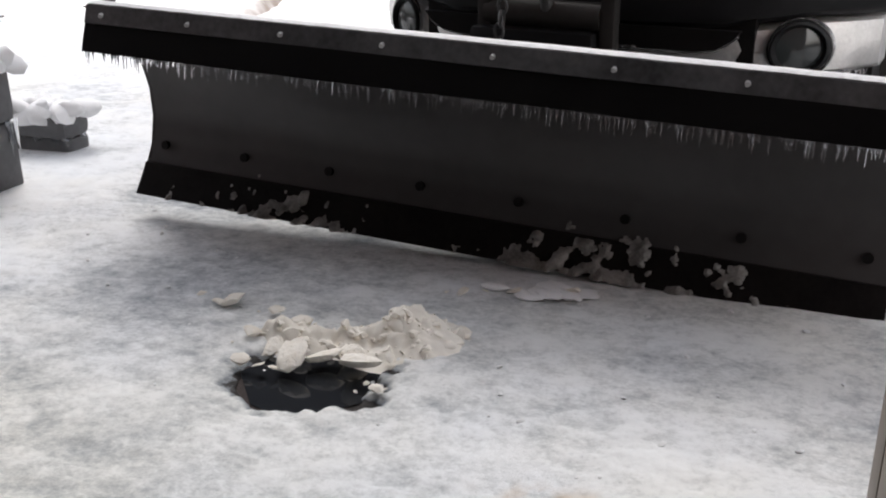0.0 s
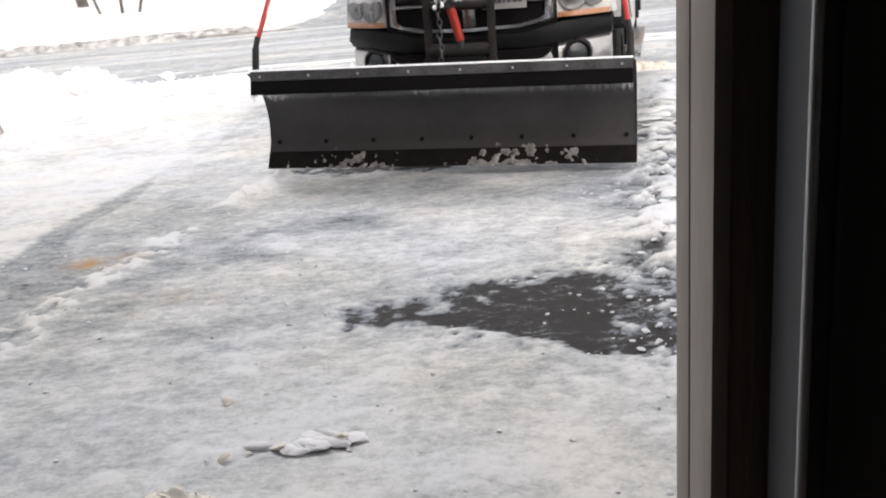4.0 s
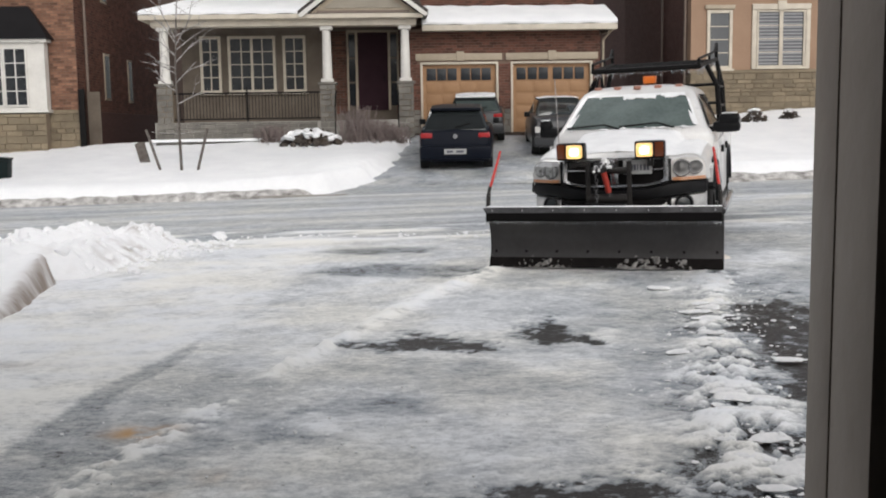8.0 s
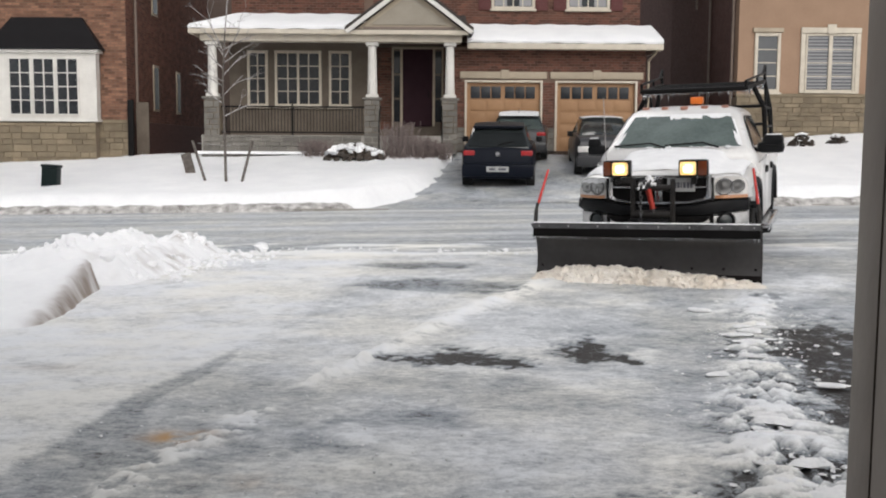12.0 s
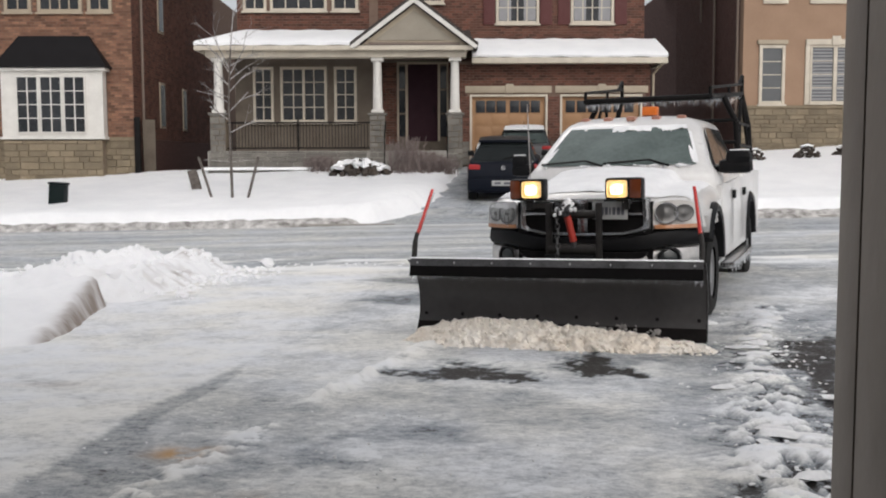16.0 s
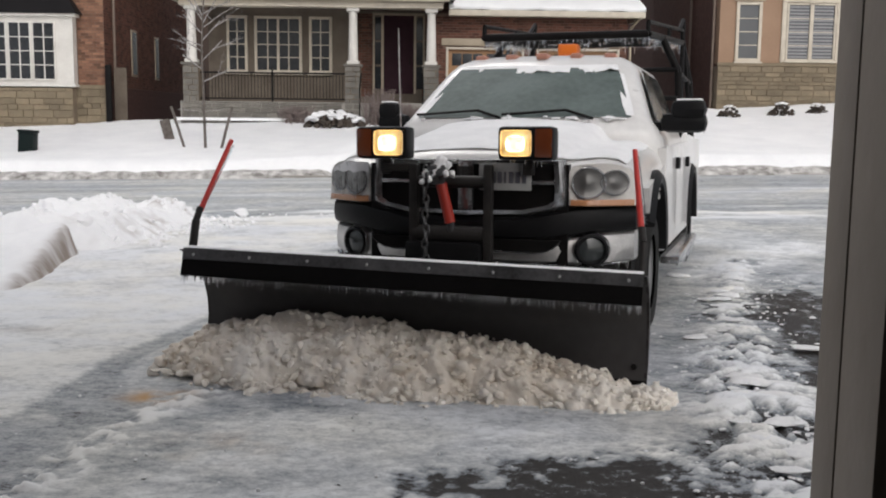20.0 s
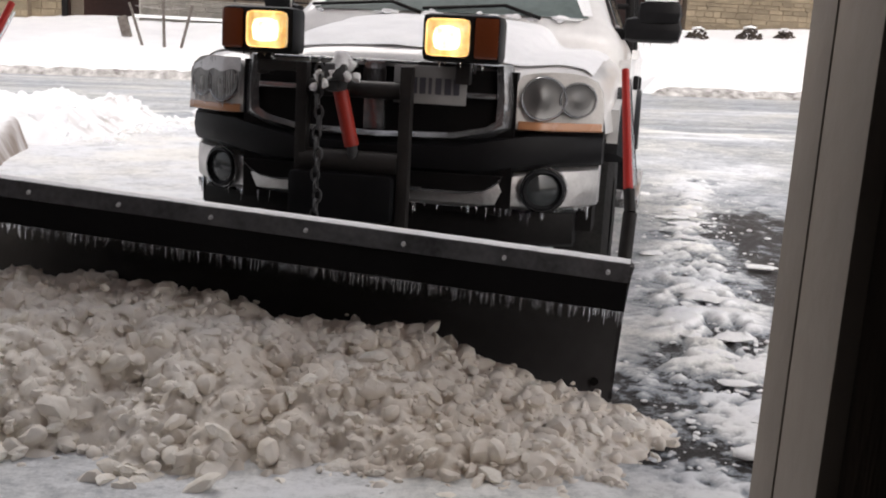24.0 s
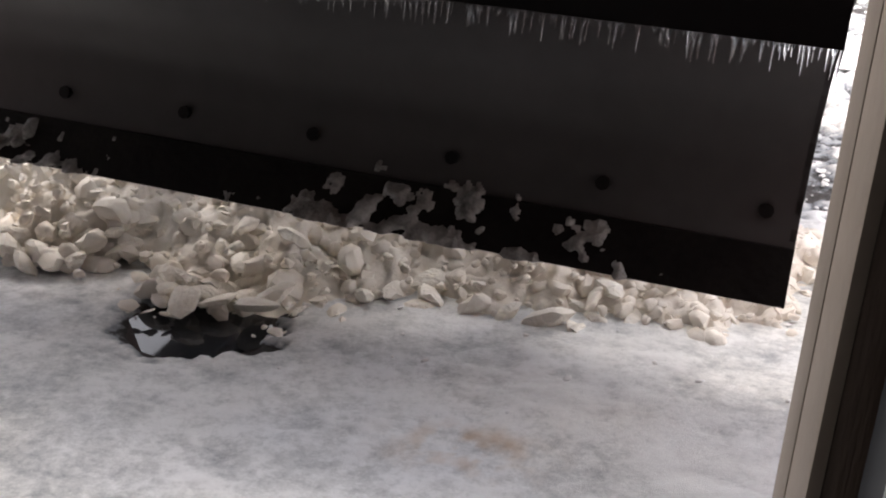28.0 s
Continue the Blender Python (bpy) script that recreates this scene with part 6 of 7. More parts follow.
def build_truck():
    rng = random.Random(3)
    T = empty("pickup_truck", Matrix(), "icy white pickup truck with a front snow plow and rack", "truck")
    # bonnet and wings: a crowned lid between two bulging wings, swept back at the corners
    def sweep(x, yy):
        return yy + 0.36 * (max(0.0, abs(x) - 0.50) / 0.47) ** 1.6 * max(0.0, 1 - yy / 0.75) * 0.62

    def bonnet_section(yy):
        zc = float(np.interp(yy, [0, 0.03, 0.08, 0.3, 0.7, 1.1, 1.42], [1.10, 1.145, 1.178, 1.245, 1.312, 1.362, 1.402]))
        zf = float(np.interp(yy, [0, 0.08, 0.3, 0.7, 1.1, 1.42], [1.10, 1.135, 1.172, 1.208, 1.232, 1.25]))
        wh = 0.55 + 0.05 * yy
        side = float(np.interp(yy, [0, 0.3, 1.42], [-0.02, 0.0, 0.02]))
        xs = [0, 0.25, wh - 0.12, wh - 0.03, wh + 0.03, 0.76, 0.87, 0.945 + side, 0.98 + side, 0.985 + side]
        zs = [zc, zc - 0.006, zc - 0.028, zc - 0.058, min(zc - 0.07, zf - 0.012), zf, zf - 0.022, zf - 0.085, zf - 0.19, 0.86]
        fx = np.linspace(0, 1, 46)
        k = np.linspace(0, 1, len(xs))
        x, z = np.interp(fx, k, xs), np.interp(fx, k, zs)
        for _ in range(5):
            x[1:-1], z[1:-1] = (x[:-2] + 2 * x[1:-1] + x[2:]) / 4, (z[:-2] + 2 * z[1:-1] + z[2:]) / 4
            z[0] = z[1]
        return list(zip(x, z))
    stations = (0.0, 0.025, 0.06, 0.12, 0.22, 0.36, 0.55, 0.8, 1.05, 1.28, 1.44)
    secs = []
    for yy in stations:
        prof = bonnet_section(yy)
        secs.append([(-x, sweep(x, yy), z) for x, z in reversed(prof[1:])] + [(x, sweep(x, yy), z) for x, z in prof])
    part("bonnet", loft(secs), TRUCK_WHITE, T, "white bonnet filmed with ice", angle=60)
    # a patchy crust of frost over the lid and the wings
    fs = []
    for yy in np.linspace(0.10, 1.38, 22):
        prof = bonnet_section(float(yy))[:33]
        full = [(-x, z) for x, z in reversed(prof[1:])] + prof
        fs.append([(x, sweep(x, yy), z + 0.009 + 0.010 * float(fbm(np.array([x * 7.0]), np.array([yy * 7.0]), 37, 3)[0])) for x, z in full])
    part("bonnet_frost", loft(fs), TRUCK_SNOW, T, "rough white frost on the bonnet", angle=80)
    # body sides with wheel arches
    for sx in (-1, 1):
        out = [(0.47, 0.86), (0.50, 0.745)]
        for c in (0.95, 4.52):
            for k in range(13):
                an = math.pi - math.pi * k / 12
                if c < 1 and an > math.pi - 0.5:
                    continue
                out.append((c + 0.49 * math.cos(an), 0.50 + 0.47 * math.sin(an)))
            if c < 1:
                out += [(1.5, 0.48), (3.95, 0.48)]
        out += [(5.72, 0.55), (5.75, 1.30), (3.72, 1.33), (3.66, 1.26), (1.42, 1.20), (1.42, 1.08), (0.9, 1.03), (0.4, 0.96)]
        bm = prism(out, 0.05, "x", 0.96)
        for v in bm.verts:
            v.co.x *= sx
        part("body_side", bm, TRUCK_WHITE, T, angle=30)
        for c in (0.95, 4.52):
            rows = []
            for k in range(15):
                an = (math.pi - (0.48 if c < 1 else 0)) * k / 14
                cy, sz = math.cos(an), math.sin(an)
                rows.append([(sx * x, c + r * cy, 0.50 + r * sz) for x, r in ((0.96, 0.47), (1.035, 0.475), (1.045, 0.52), (1.012, 0.56), (0.96, 0.56))])
            part("wheel_flare", loft(rows, close=True, caps=True), BLACK_PLASTIC, T)
            W = part("wheel", tubes(((0, 0, 0), (0.001, 0, 0), 0.1), seg=6), RIM, T)
            W.location = (sx * 0.87, c, 0.40)
            ty = [[(x * sx, r * math.cos(2 * math.pi * k / 32), r * math.sin(2 * math.pi * k / 32)) for x, r in ((-0.12, 0.24), (-0.13, 0.34), (-0.10, 0.395), (0, 0.40), (0.10, 0.395), (0.13, 0.34), (0.12, 0.24))] for k in range(33)]
            part("tyre", loft(ty), TYRE, W)
            rm = [[(x * sx, r * math.cos(2 * math.pi * k / 24), r * math.sin(2 * math.pi * k / 24)) for x, r in ((0.10, 0.24), (0.07, 0.20), (0.06, 0.12), (0.10, 0.10), (0.11, 0.0))] for k in range(25)]
            part("rim", loft(rm), RIM, W)
            for k in range(8):
                an = k * math.pi / 4
                part("wheel_bolt", tubes(((sx * 0.06, 0.14 * math.cos(an), 0.14 * math.sin(an)), (sx * 0.085, 0.14 * math.cos(an), 0.14 * math.sin(an)), 0.016), seg=6), CHROME, W)
        # doors, handles, step
        for a, b in ((1.46, 2.50), (2.53, 3.62)):
            D = part("door", boxes((sx * 1.008, a, 0.56, sx * 1.018, b, 1.22), bevel=0.006), TRUCK_WHITE, T)
            part("door_handle", boxes((sx * 1.018, b - 0.20, 1.04, sx * 1.05, b - 0.05, 1.13), bevel=0.012), BLACK_PLASTIC, D)
        part("side_step", boxes((sx * 0.98, 1.55, 0.38, sx * 1.12, 3.65, 0.44), bevel=0.02), CHROME, T)
        bm = bmesh.new()
        icicles(bm, (sx * 1.1, 1.55, 0.39), (sx * 1.1, 3.65, 0.39), 46, rng, 0.02, 0.12, 0.007)
        tagged(part("icicle", bm, ICE, T), kind="stuff")
    part("underbody", boxes((-0.93, 0.3, 0.42, 0.93, 5.7, 0.62), (-0.6, 0.0, 0.5, 0.6, 0.6, 1.1)), IRON, T, smooth=False)
    # load bed
    part("bed", boxes((-0.95, 3.72, 0.62, 0.95, 5.74, 0.72), (-0.95, 5.68, 0.6, 0.95, 5.76, 1.3), (-0.95, 3.7, 0.6, 0.95, 3.76, 1.3)), TRUCK_WHITE, T, smooth=False)
    # cab shell
    def ring(z, y0, y1, w0, w1):
        return [(-w0 * 0.90, y0, z), (-w0 * 0.45, y0 - 0.035, z), (0, y0 - 0.045, z), (w0 * 0.45, y0 - 0.035, z), (w0 * 0.90, y0, z), (w0 * 0.97, y0 + 0.045, z), (w0, y0 + 0.13, z), (w1, y1 - 0.1, z), (w1 * 0.94, y1, z), (-w1 * 0.94, y1, z), (-w1, y1 - 0.1, z), (-w0, y0 + 0.13, z), (-w0 * 0.97, y0 + 0.045, z)]
    rings = [ring(1.08, 1.38, 3.66, .985, .985), ring(1.27, 1.33, 3.66, .97, .97), ring(1.33, 1.35, 3.65, .94, .945), ring(1.40, 1.40, 3.64, .885, .90), ring(1.60, 1.675, 3.61, .805, .825), ring(1.79, 1.955, 3.57, .725, .75), ring(1.845, 2.05, 3.54, .685, .71), ring(1.89, 2.16, 3.48, .61, .63), ring(1.92, 2.30, 3.36, .48, .50), ring(1.935, 2.5, 3.2, .28, .30)]
    part("cab", loft(rings, close=True, caps=True), TRUCK_WHITE, T, angle=50)
    # glass stands a hand's breadth inside the pillars and bows forward
    bow = lambda u, k: k - 0.045 * (1 - u * u)
    ws = [[(u * w, bow(u, yy) - 0.010, z + 0.006) for u in np.linspace(-1, 1, 17)] for z, yy, w in ((1.405, 1.405, .775), (1.5, 1.535, .735), (1.6, 1.672, .695), (1.7, 1.815, .650), (1.79, 1.945, .605))]
    part("windscreen", loft(ws), GLASS_DARK, T, "frosted greenish windscreen")
    fr = [[(u * w, bow(u, yy) - 0.022, z + (0.012 * math.sin(u * 7 + 1) + 0.006 * math.sin(u * 23) + 0.004 * math.sin(u * 51) - 0.03 * max(0, -u - 0.3) + 0.01 * u) * k) for u in np.linspace(-1, 1, 61)] for z, yy, w, k in ((1.755, 1.895, .625, 1), (1.785, 1.938, .61, 0.4), (1.82, 1.99, .60, 0))]
    part("windscreen_frost", loft(fr), TRUCK_SNOW, T, "band of frost on the windscreen")
    for sx in (-1, 1):
        edge = [[(sx * (w + k), 1e-3 + yy + k * 0.25, z + 0.004) for k in (-0.035 - 0.012 * math.sin(z * 60), -0.01, 0.02)] for z, yy, w in ((1.42, 1.41, .775), (1.5, 1.52, .745), (1.58, 1.635, .71), (1.66, 1.75, .675), (1.74, 1.865, .64))]
        part("windscreen_frost", loft(edge), TRUCK_SNOW, T)
    lumps = bmesh.new()
    for _ in range(24):
        u = rng.uniform(-0.95, 0.98)
        blob(lumps, (u * 0.78, bow(u, 1.385) - 0.012 + rng.gauss(0, 0.012), 1.402 + rng.gauss(0, 0.006)), (rng.uniform(0.02, 0.07), rng.uniform(0.012, 0.025), rng.uniform(0.006, 0.016)), rng, turn=False)
    tagged(part("wiper_snow", lumps, TRUCK_SNOW, T, "snow along the foot of the windscreen", angle=80), kind="stuff")
    for wx in (-0.42, 0.22):
        part("wiper", tubes(((wx - 0.36, 1.375, 1.432), (wx + 0.1, 1.375, 1.462), 0.009), ((wx + 0.1, 1.375, 1.462), (wx + 0.3, 1.34, 1.40), 0.010), seg=6), IRON, T)
    for sx in (-1, 1):
        def side_face(y0, y1, y2, y3):
            return [(sx * .915, y0, 1.375), (sx * .92, y1, 1.375), (sx * .748, y2, 1.80), (sx * .735, y3, 1.80)] if sx > 0 else [(sx * .92, y1, 1.375), (sx * .915, y0, 1.375), (sx * .735, y3, 1.80), (sx * .748, y2, 1.80)]
        part("side_window", quad_plate(side_face(1.60, 2.48, 2.50, 2.16), (0.03, 0.05), 0.008), GLASS_SIDE, T)
        part("side_window", quad_plate(side_face(2.56, 3.40, 3.34, 2.58), (0.03, 0.05), 0.008), GLASS_SIDE, T)
        # towing mirror
        w = 1.275 if sx > 0 else 1.19
        M = part("mirror", boxes((sx * 0.95, 1.61, 1.31, sx * w, 1.77, 1.45), bevel=0.06), BLACK_PLASTIC, T, "black towing mirror with frost on top")
        part("mirror_head", boxes((sx * 1.02, 1.595, 1.40, sx * (w - 0.005), 1.765, 1.54), bevel=0.065), BLACK_PLASTIC, M)
        part("mirror_arm", boxes((sx * 0.88, 1.65, 1.32, sx * 1.0, 1.73, 1.385), bevel=0.03), BLACK_PLASTIC, M)
        part("mirror_frost", boxes((sx * 1.06, 1.62, 1.532, sx * (w - 0.035), 1.75, 1.546), bevel=0.006), TRUCK_SNOW, M)
    bm = bmesh.new()
    icicles(bm, (0.99, 1.63, 1.32), (1.26, 1.63, 1.32), 12, rng, 0.01, 0.03, 0.004)
    tagged(part("icicle", bm, ICE, T), kind="stuff")
    for k in range(5):
        part("roof_marker", boxes((-0.512 + 0.256 * k - 0.045, 2.16 - 0.05 * (2 - abs(k - 2)), 1.875, -0.512 + 0.256 * k + 0.045, 2.30, 1.925), bevel=0.02), ROOF_LAMP, T, "frosted amber roof marker lamp")
    B = part("beacon", boxes((0.005, 2.68, 1.955, 0.17, 2.84, 2.055), bevel=0.02), ORANGE, T, "orange warning beacon")
    part("beacon_base", boxes((0.02, 2.72, 1.92, 0.155, 2.82, 1.96), bevel=0.01), BLACK_PLASTIC, B)
    part("aerial", tubes(((-0.86, 1.25, 1.25), (-0.90, 1.30, 2.05), 0.006), seg=5), FROST, T)
    # grille
    fro = bmesh.new()
    outer = [(-.575, 1.128), (.575, 1.128), (.59, .98), (.585, .868), (.52, .832), (.36, .797), (0, .785), (-.36, .797), (-.52, .832), (-.585, .868), (-.59, .98)]
    inner = [(-.515, 1.115), (.515, 1.115), (.525, .98), (.522, .893), (.48, .868), (.34, .838), (0, .828), (-.34, .838), (-.48, .868), (-.522, .893), (-.525, .98)]
    o0 = [fro.verts.new((x, -0.03 + 0.05 * abs(x), z)) for x, z in outer]
    m0 = [fro.verts.new(((a[0] + b[0]) / 2, -0.06 + 0.05 * abs(a[0]), (a[1] + b[1]) / 2)) for a, b in zip(outer, inner)]
    i0 = [fro.verts.new((x, -0.045 + 0.05 * abs(x), z)) for x, z in inner]
    o1 = [fro.verts.new((x, 0.07, z)) for x, z in outer]
    i1 = [fro.verts.new((x, 0.07, z)) for x, z in inner]
    for k in range(11):
        j = (k + 1) % 11
        for q in ((o0[k], o0[j], m0[j], m0[k]), (m0[k], m0[j], i0[j], i0[k]), (o0[k], o0[j], o1[j], o1[k]), (i0[k], i0[j], i1[j], i1[k])):
            fro.faces.new(q)
    GR = part("grille", fro, CHROME, T, "chrome grille surround with a cross bar", angle=50)
    part("grille_mesh", prism(inner, 0.02, "y", 0.05), IRON, GR, smooth=False)
    for k in range(9):
        w = 0.515 if k > 1 else 0.36 + 0.08 * k
        part("grille_slat", boxes((-w, 0.015, 0.845 + k * 0.031, w, 0.045, 0.853 + k * 0.031)), BLACK_PLASTIC, GR, smooth=False)
    part("grille_cross", boxes((-.045, -0.045, .83, .045, 0.0, 1.12), bevel=0.012), CHROME, GR)
    part("grille_cross", boxes((-.52, -0.03, .985, -.05, 0.0, 1.008), (.05, -0.03, .985, .52, 0.0, 1.008), bevel=0.005), CHROME, GR)
    # headlamps; the one on the far side is iced over
    wrap = lambda x: max(0.0, abs(x) - 0.69) ** 1.15 * 0.95
    for sx in (-1, 1):
        o = [(.605, .868), (.603, 1.06), (.622, 1.088), (.67, 1.100), (.74, 1.108), (.81, 1.108), (.87, 1.100), (.915, 1.078), (.94, 1.035), (.952, .97), (.955, .868), (.87, .866), (.78, .866), (.69, .867)]
        bm = prism([(x * sx, z) for x, z in o], 0.14, "y", 0.0)
        bmesh.ops.subdivide_edges(bm, edges=bm.edges[:], cuts=1, use_grid_fill=True)
        for v in bm.verts:
            v.co.y += wrap(v.co.x)
        HL = part("headlamp", bm, HEADLAMP, T, "iced-over double headlamp", angle=60)
        for cx, r in ((.712, .084), (.848, .068)):
            def disc(rows, z=0.998):
                return loft([[(sx * cx + rr * math.cos(2 * math.pi * k / 24), wrap(sx * cx + rr * math.cos(2 * math.pi * k / 24)) - dd, z + rr * math.sin(2 * math.pi * k / 24)) for rr, dd in rows] for k in range(25)])
            part("reflector", disc(((r, 0.004), (r * 0.98, 0.011), (r * 0.8, 0.005), (r * 0.45, 0.003), (0.02, 0.009), (0.0, 0.013))), REFLECTOR, HL)
            part("bezel", disc(((r * 0.97, 0.006), (r * 1.05, 0.013), (r * 1.12, 0.003))), CHROME, HL)
        part("turn_lens", loft([[(sx * x, wrap(x) - d, z) for z, d in ((.866, 0.002), (.870, 0.008), (.896, 0.008), (.902, 0.002))] for x in np.linspace(.615, .95, 12)]), AMBER, HL)
        if sx < 0:
            ice = bmesh.new()
            for k in range(30):
                x = 0.612 + 0.0112 * k
                hi = float(np.interp(x, [.61, .64, .74, .85, .91, .945], [1.075, 1.095, 1.105, 1.10, 1.075, 1.03]))
                tube(ice, (sx * x, wrap(x) - 0.006, hi), (sx * x, wrap(x) - 0.006, rng.uniform(0.88, 0.99)), 0.0075 * rng.uniform(0.6, 1.2), 0.002, seg=6)
            tagged(part("ice_streak", ice, ICE_STREAK, HL, "streaked white ice over the lamp"), kind="stuff")
            cap = [[(sx * x, wrap(x) - 0.014 - 0.006 * float(fbm(np.array([x * 40.0]), np.array([z * 30.0]), 61, 3)[0]), z + 0.02 * math.sin(x * 60) * max(0, 1.06 - z) * 20) for x in np.linspace(.612, float(np.interp(z, [1.03, 1.07, 1.10], [.93, .90, .80])), 26)] for z in np.linspace(1.045, 1.104, 6)]
            part("ice_cap", loft(cap), TRUCK_SNOW, HL, "white ice along the top of the lamp", angle=80)
    # bumper: black top pad, chrome below with fog lamps, swept back at the corners
    def bumper(lo, hi, y0, wide, curve, n=33, bulge=0.015):
        rows = []
        for k in range(n):
            u = -1 + 2 * k / (n - 1)
            yy = y0 + curve * abs(u) ** 3.2
            x = wide * u
            a, b = lo(abs(x)), hi(abs(x))
            rows.append([(x, yy + 0.03, a), (x, yy, a + 0.018), (x, yy - bulge, (a + b) / 2), (x, yy, b - 0.02), (x, yy + 0.035, b), (x, yy + 0.2, b), (x, yy + 0.2, a)])
        return loft(rows, close=True, caps=True)
    top = lambda x: float(np.interp(x, [0, .36, .55, .64, .8, 1], [.788, .800, .838, .858, .864, .862]))
    mid = lambda x: float(np.interp(x, [0, .45, .62, .75, 1], [.665, .668, .69, .712, .722]))
    low = lambda x: float(np.interp(x, [0, .5, .8, 1], [.535, .528, .518, .55]))
    part("bumper_pad", bumper(mid, top, -0.075, 0.955, 0.34), BLACK_PLASTIC, T, "black plastic bumper top")
    CB = part("chrome_bumper", bumper(low, lambda x: mid(x) - 0.003, -0.055, 0.945, 0.34, bulge=0.01), ICY_CHROME, T, "chrome bumper coated with ice")
    part("air_intake", prism([(-.57, .672), (.57, .672), (.55, .645), (.50, .612), (.43, .600), (-.43, .600), (-.50, .612), (-.55, .645)], 0.035, "y", -0.078), IRON, CB, smooth=False)
    part("valance", bumper(lambda x: 0.36, lambda x: 0.53, 0.02, 0.86, 0.16), IRON, T, "black lower valance")
    part("chrome_lip", loft([[(x, -0.085 + 0.03 * abs(x), float(np.interp(abs(x), [0, .42, .51, .565], [.590, .592, .606, .65])) + d) for d in (0.0, 0.012, 0.016)] for x in np.linspace(-.565, .565, 31)]), CHROME, CB, "icy chrome lip of the intake")
    for sx in (-1, 1):
        q = -0.085 + 0.34 * (0.732 / 0.945) ** 3.2
        tilt = 0.55 * sx
        ringed = lambda rows: loft([[(sx * .732 + r * math.cos(2 * math.pi * k / 28), q - d + tilt * r * math.cos(2 * math.pi * k / 28), .614 + r * math.sin(2 * math.pi * k / 28)) for r, d in rows] for k in range(29)])
        F = part("fog_lamp", ringed(((.088, 0.0), (.086, 0.020), (.078, 0.026), (.070, 0.012), (.066, 0.0))), BLACK_PLASTIC, CB)
        part("fog_glass", ringed(((.068, 0.004), (.045, 0.012), (.015, 0.016), (0.0, 0.017))), GLASS_SIDE, F)
        part("fog_rim", ringed(((.088, -0.004), (.094, 0.010), (.098, -0.006))), CHROME, F)
    bm = bmesh.new()
    icicles(bm, (-.62, -0.04, .535), (.62, -0.04, .535), 40, rng, 0.015, 0.06, 0.005)
    for sx in (-1, 1):
        icicles(bm, (sx * .62, 0.03, .53), (sx * .92, 0.24, .54), 26, rng, 0.015, 0.085, 0.006)
    icicles(bm, (-.57, -0.27, 1.128), (.55, -0.27, 1.128), 26, rng, 0.01, 0.045, 0.004)
    tagged(part("icicle", bm, ICE, T), kind="stuff")
    # plow frame: uprights, cross tube, pump box, ram, chain, lamps
    FR = part("plow_frame", boxes((-.285, -0.22, 0.36, -.235, -0.16, 1.10), bevel=0.01), BLACK_STEEL, T, "black steel plow mount with icy uprights")
    part("upright", boxes((.155, -0.22, 0.36, .205, -0.16, 1.10), bevel=0.01), BLACK_STEEL, FR)
    each("lamp_bar", [(-.45, -0.22, 1.055, -.285, -0.16, 1.10), (.205, -0.13, 1.085, .44, -0.07, 1.125)], BLACK_STEEL, FR, bevel=0.01)
    each_tube("cross_tube", [((-.26, -0.18, 1.0), (.155, -0.18, 1.0), 0.035), ((-.26, -0.18, 0.70), (.155, -0.18, 0.70), 0.05)], BLACK_STEEL, FR, seg=14)
    part("pump_box", boxes((-.30, -0.26, .46, .15, -0.10, .66), bevel=0.03), BLACK_PLASTIC, FR)
    part("lift_arm", boxes((-.125, -0.33, 0.985, -.065, -0.12, 1.085), (-.125, -0.35, 1.03, -.03, -0.26, 1.10), bevel=0.02), STRIP_STEEL, FR, "iced lift arm head")
    ic = bmesh.new()
    for x, y, z, r in ((-.055, -.31, 1.105, .055), (-.085, -.31, 1.075, .046), (-.035, -.30, 1.085, .036), (-.10, -.32, 1.05, .036), (-.145, -.29, 1.05, .030), (-.165, -.29, 1.04, .026), (-.03, -.33, 1.05, .026), (-.12, -.33, 1.02, .024), (-.175, -.30, 1.00, .020), (-.005, -.29, 1.045, .024)):
        blob(ic, (x, y, z), (r * 1.1, r, r * 0.95), rng)
    part("arm_snow", ic, TRUCK_SNOW, FR, "lumpy white ice on the lift arm", angle=60)
    part("lift_ram", tubes(((-.082, -0.245, 0.99), (-.035, -0.22, 0.77), 0.031), seg=14), RED_RAM, FR, "red hydraulic lift ram")
    each_tube("ram_rod", [((-.09, -0.24, 1.06), (-.082, -0.245, 0.98), 0.02), ((-.035, -0.22, 0.78), (-.03, -0.2, 0.69), 0.022)], STRIP_STEEL, FR, seg=10)
    for k in range(17):
        z = 1.07 - k * 0.042
        n, R = 10, 0.026
        rows = []
        for i in range(n + 1):
            a = 2 * math.pi * i / n
            c = Vector((0.016 * math.cos(a), 0, R * math.sin(a)))
            o = Vector((math.cos(a), 0, math.sin(a)))
            row = []
            for j in range(6):
                b = 2 * math.pi * j / 6
                p = c + o * 0.006 * math.cos(b) + Vector((0, 0.006 * math.sin(b), 0))
                if k % 2:
                    p = Vector((p.y, p.x, p.z))
                row.append(p + Vector((-.155 + 0.006 * math.sin(k * 1.7), -0.30, z)))
            rows.append(row)
        part("chain_link", loft(rows, close=True), STRIP_STEEL, FR)
    P = part("number_plate", boxes((.115, -0.16, .955, .418, -0.15, 1.108), bevel=0.006), PLATE, T, "iced number plate")
    for a, b in ((.145, .175), (.185, .215), (.225, .25), (.262, .275), (.29, .315), (.328, .355), (.365, .39)):
        part("plate_bar", boxes((a, -0.164, .995, b, -0.1602, 1.06)), PLATE_INK, P, smooth=False)
    part("badge", boxes((-.05, -0.045, 0.99, .05, -0.036, 1.09), bevel=0.004), BLACK_STEEL, GR)
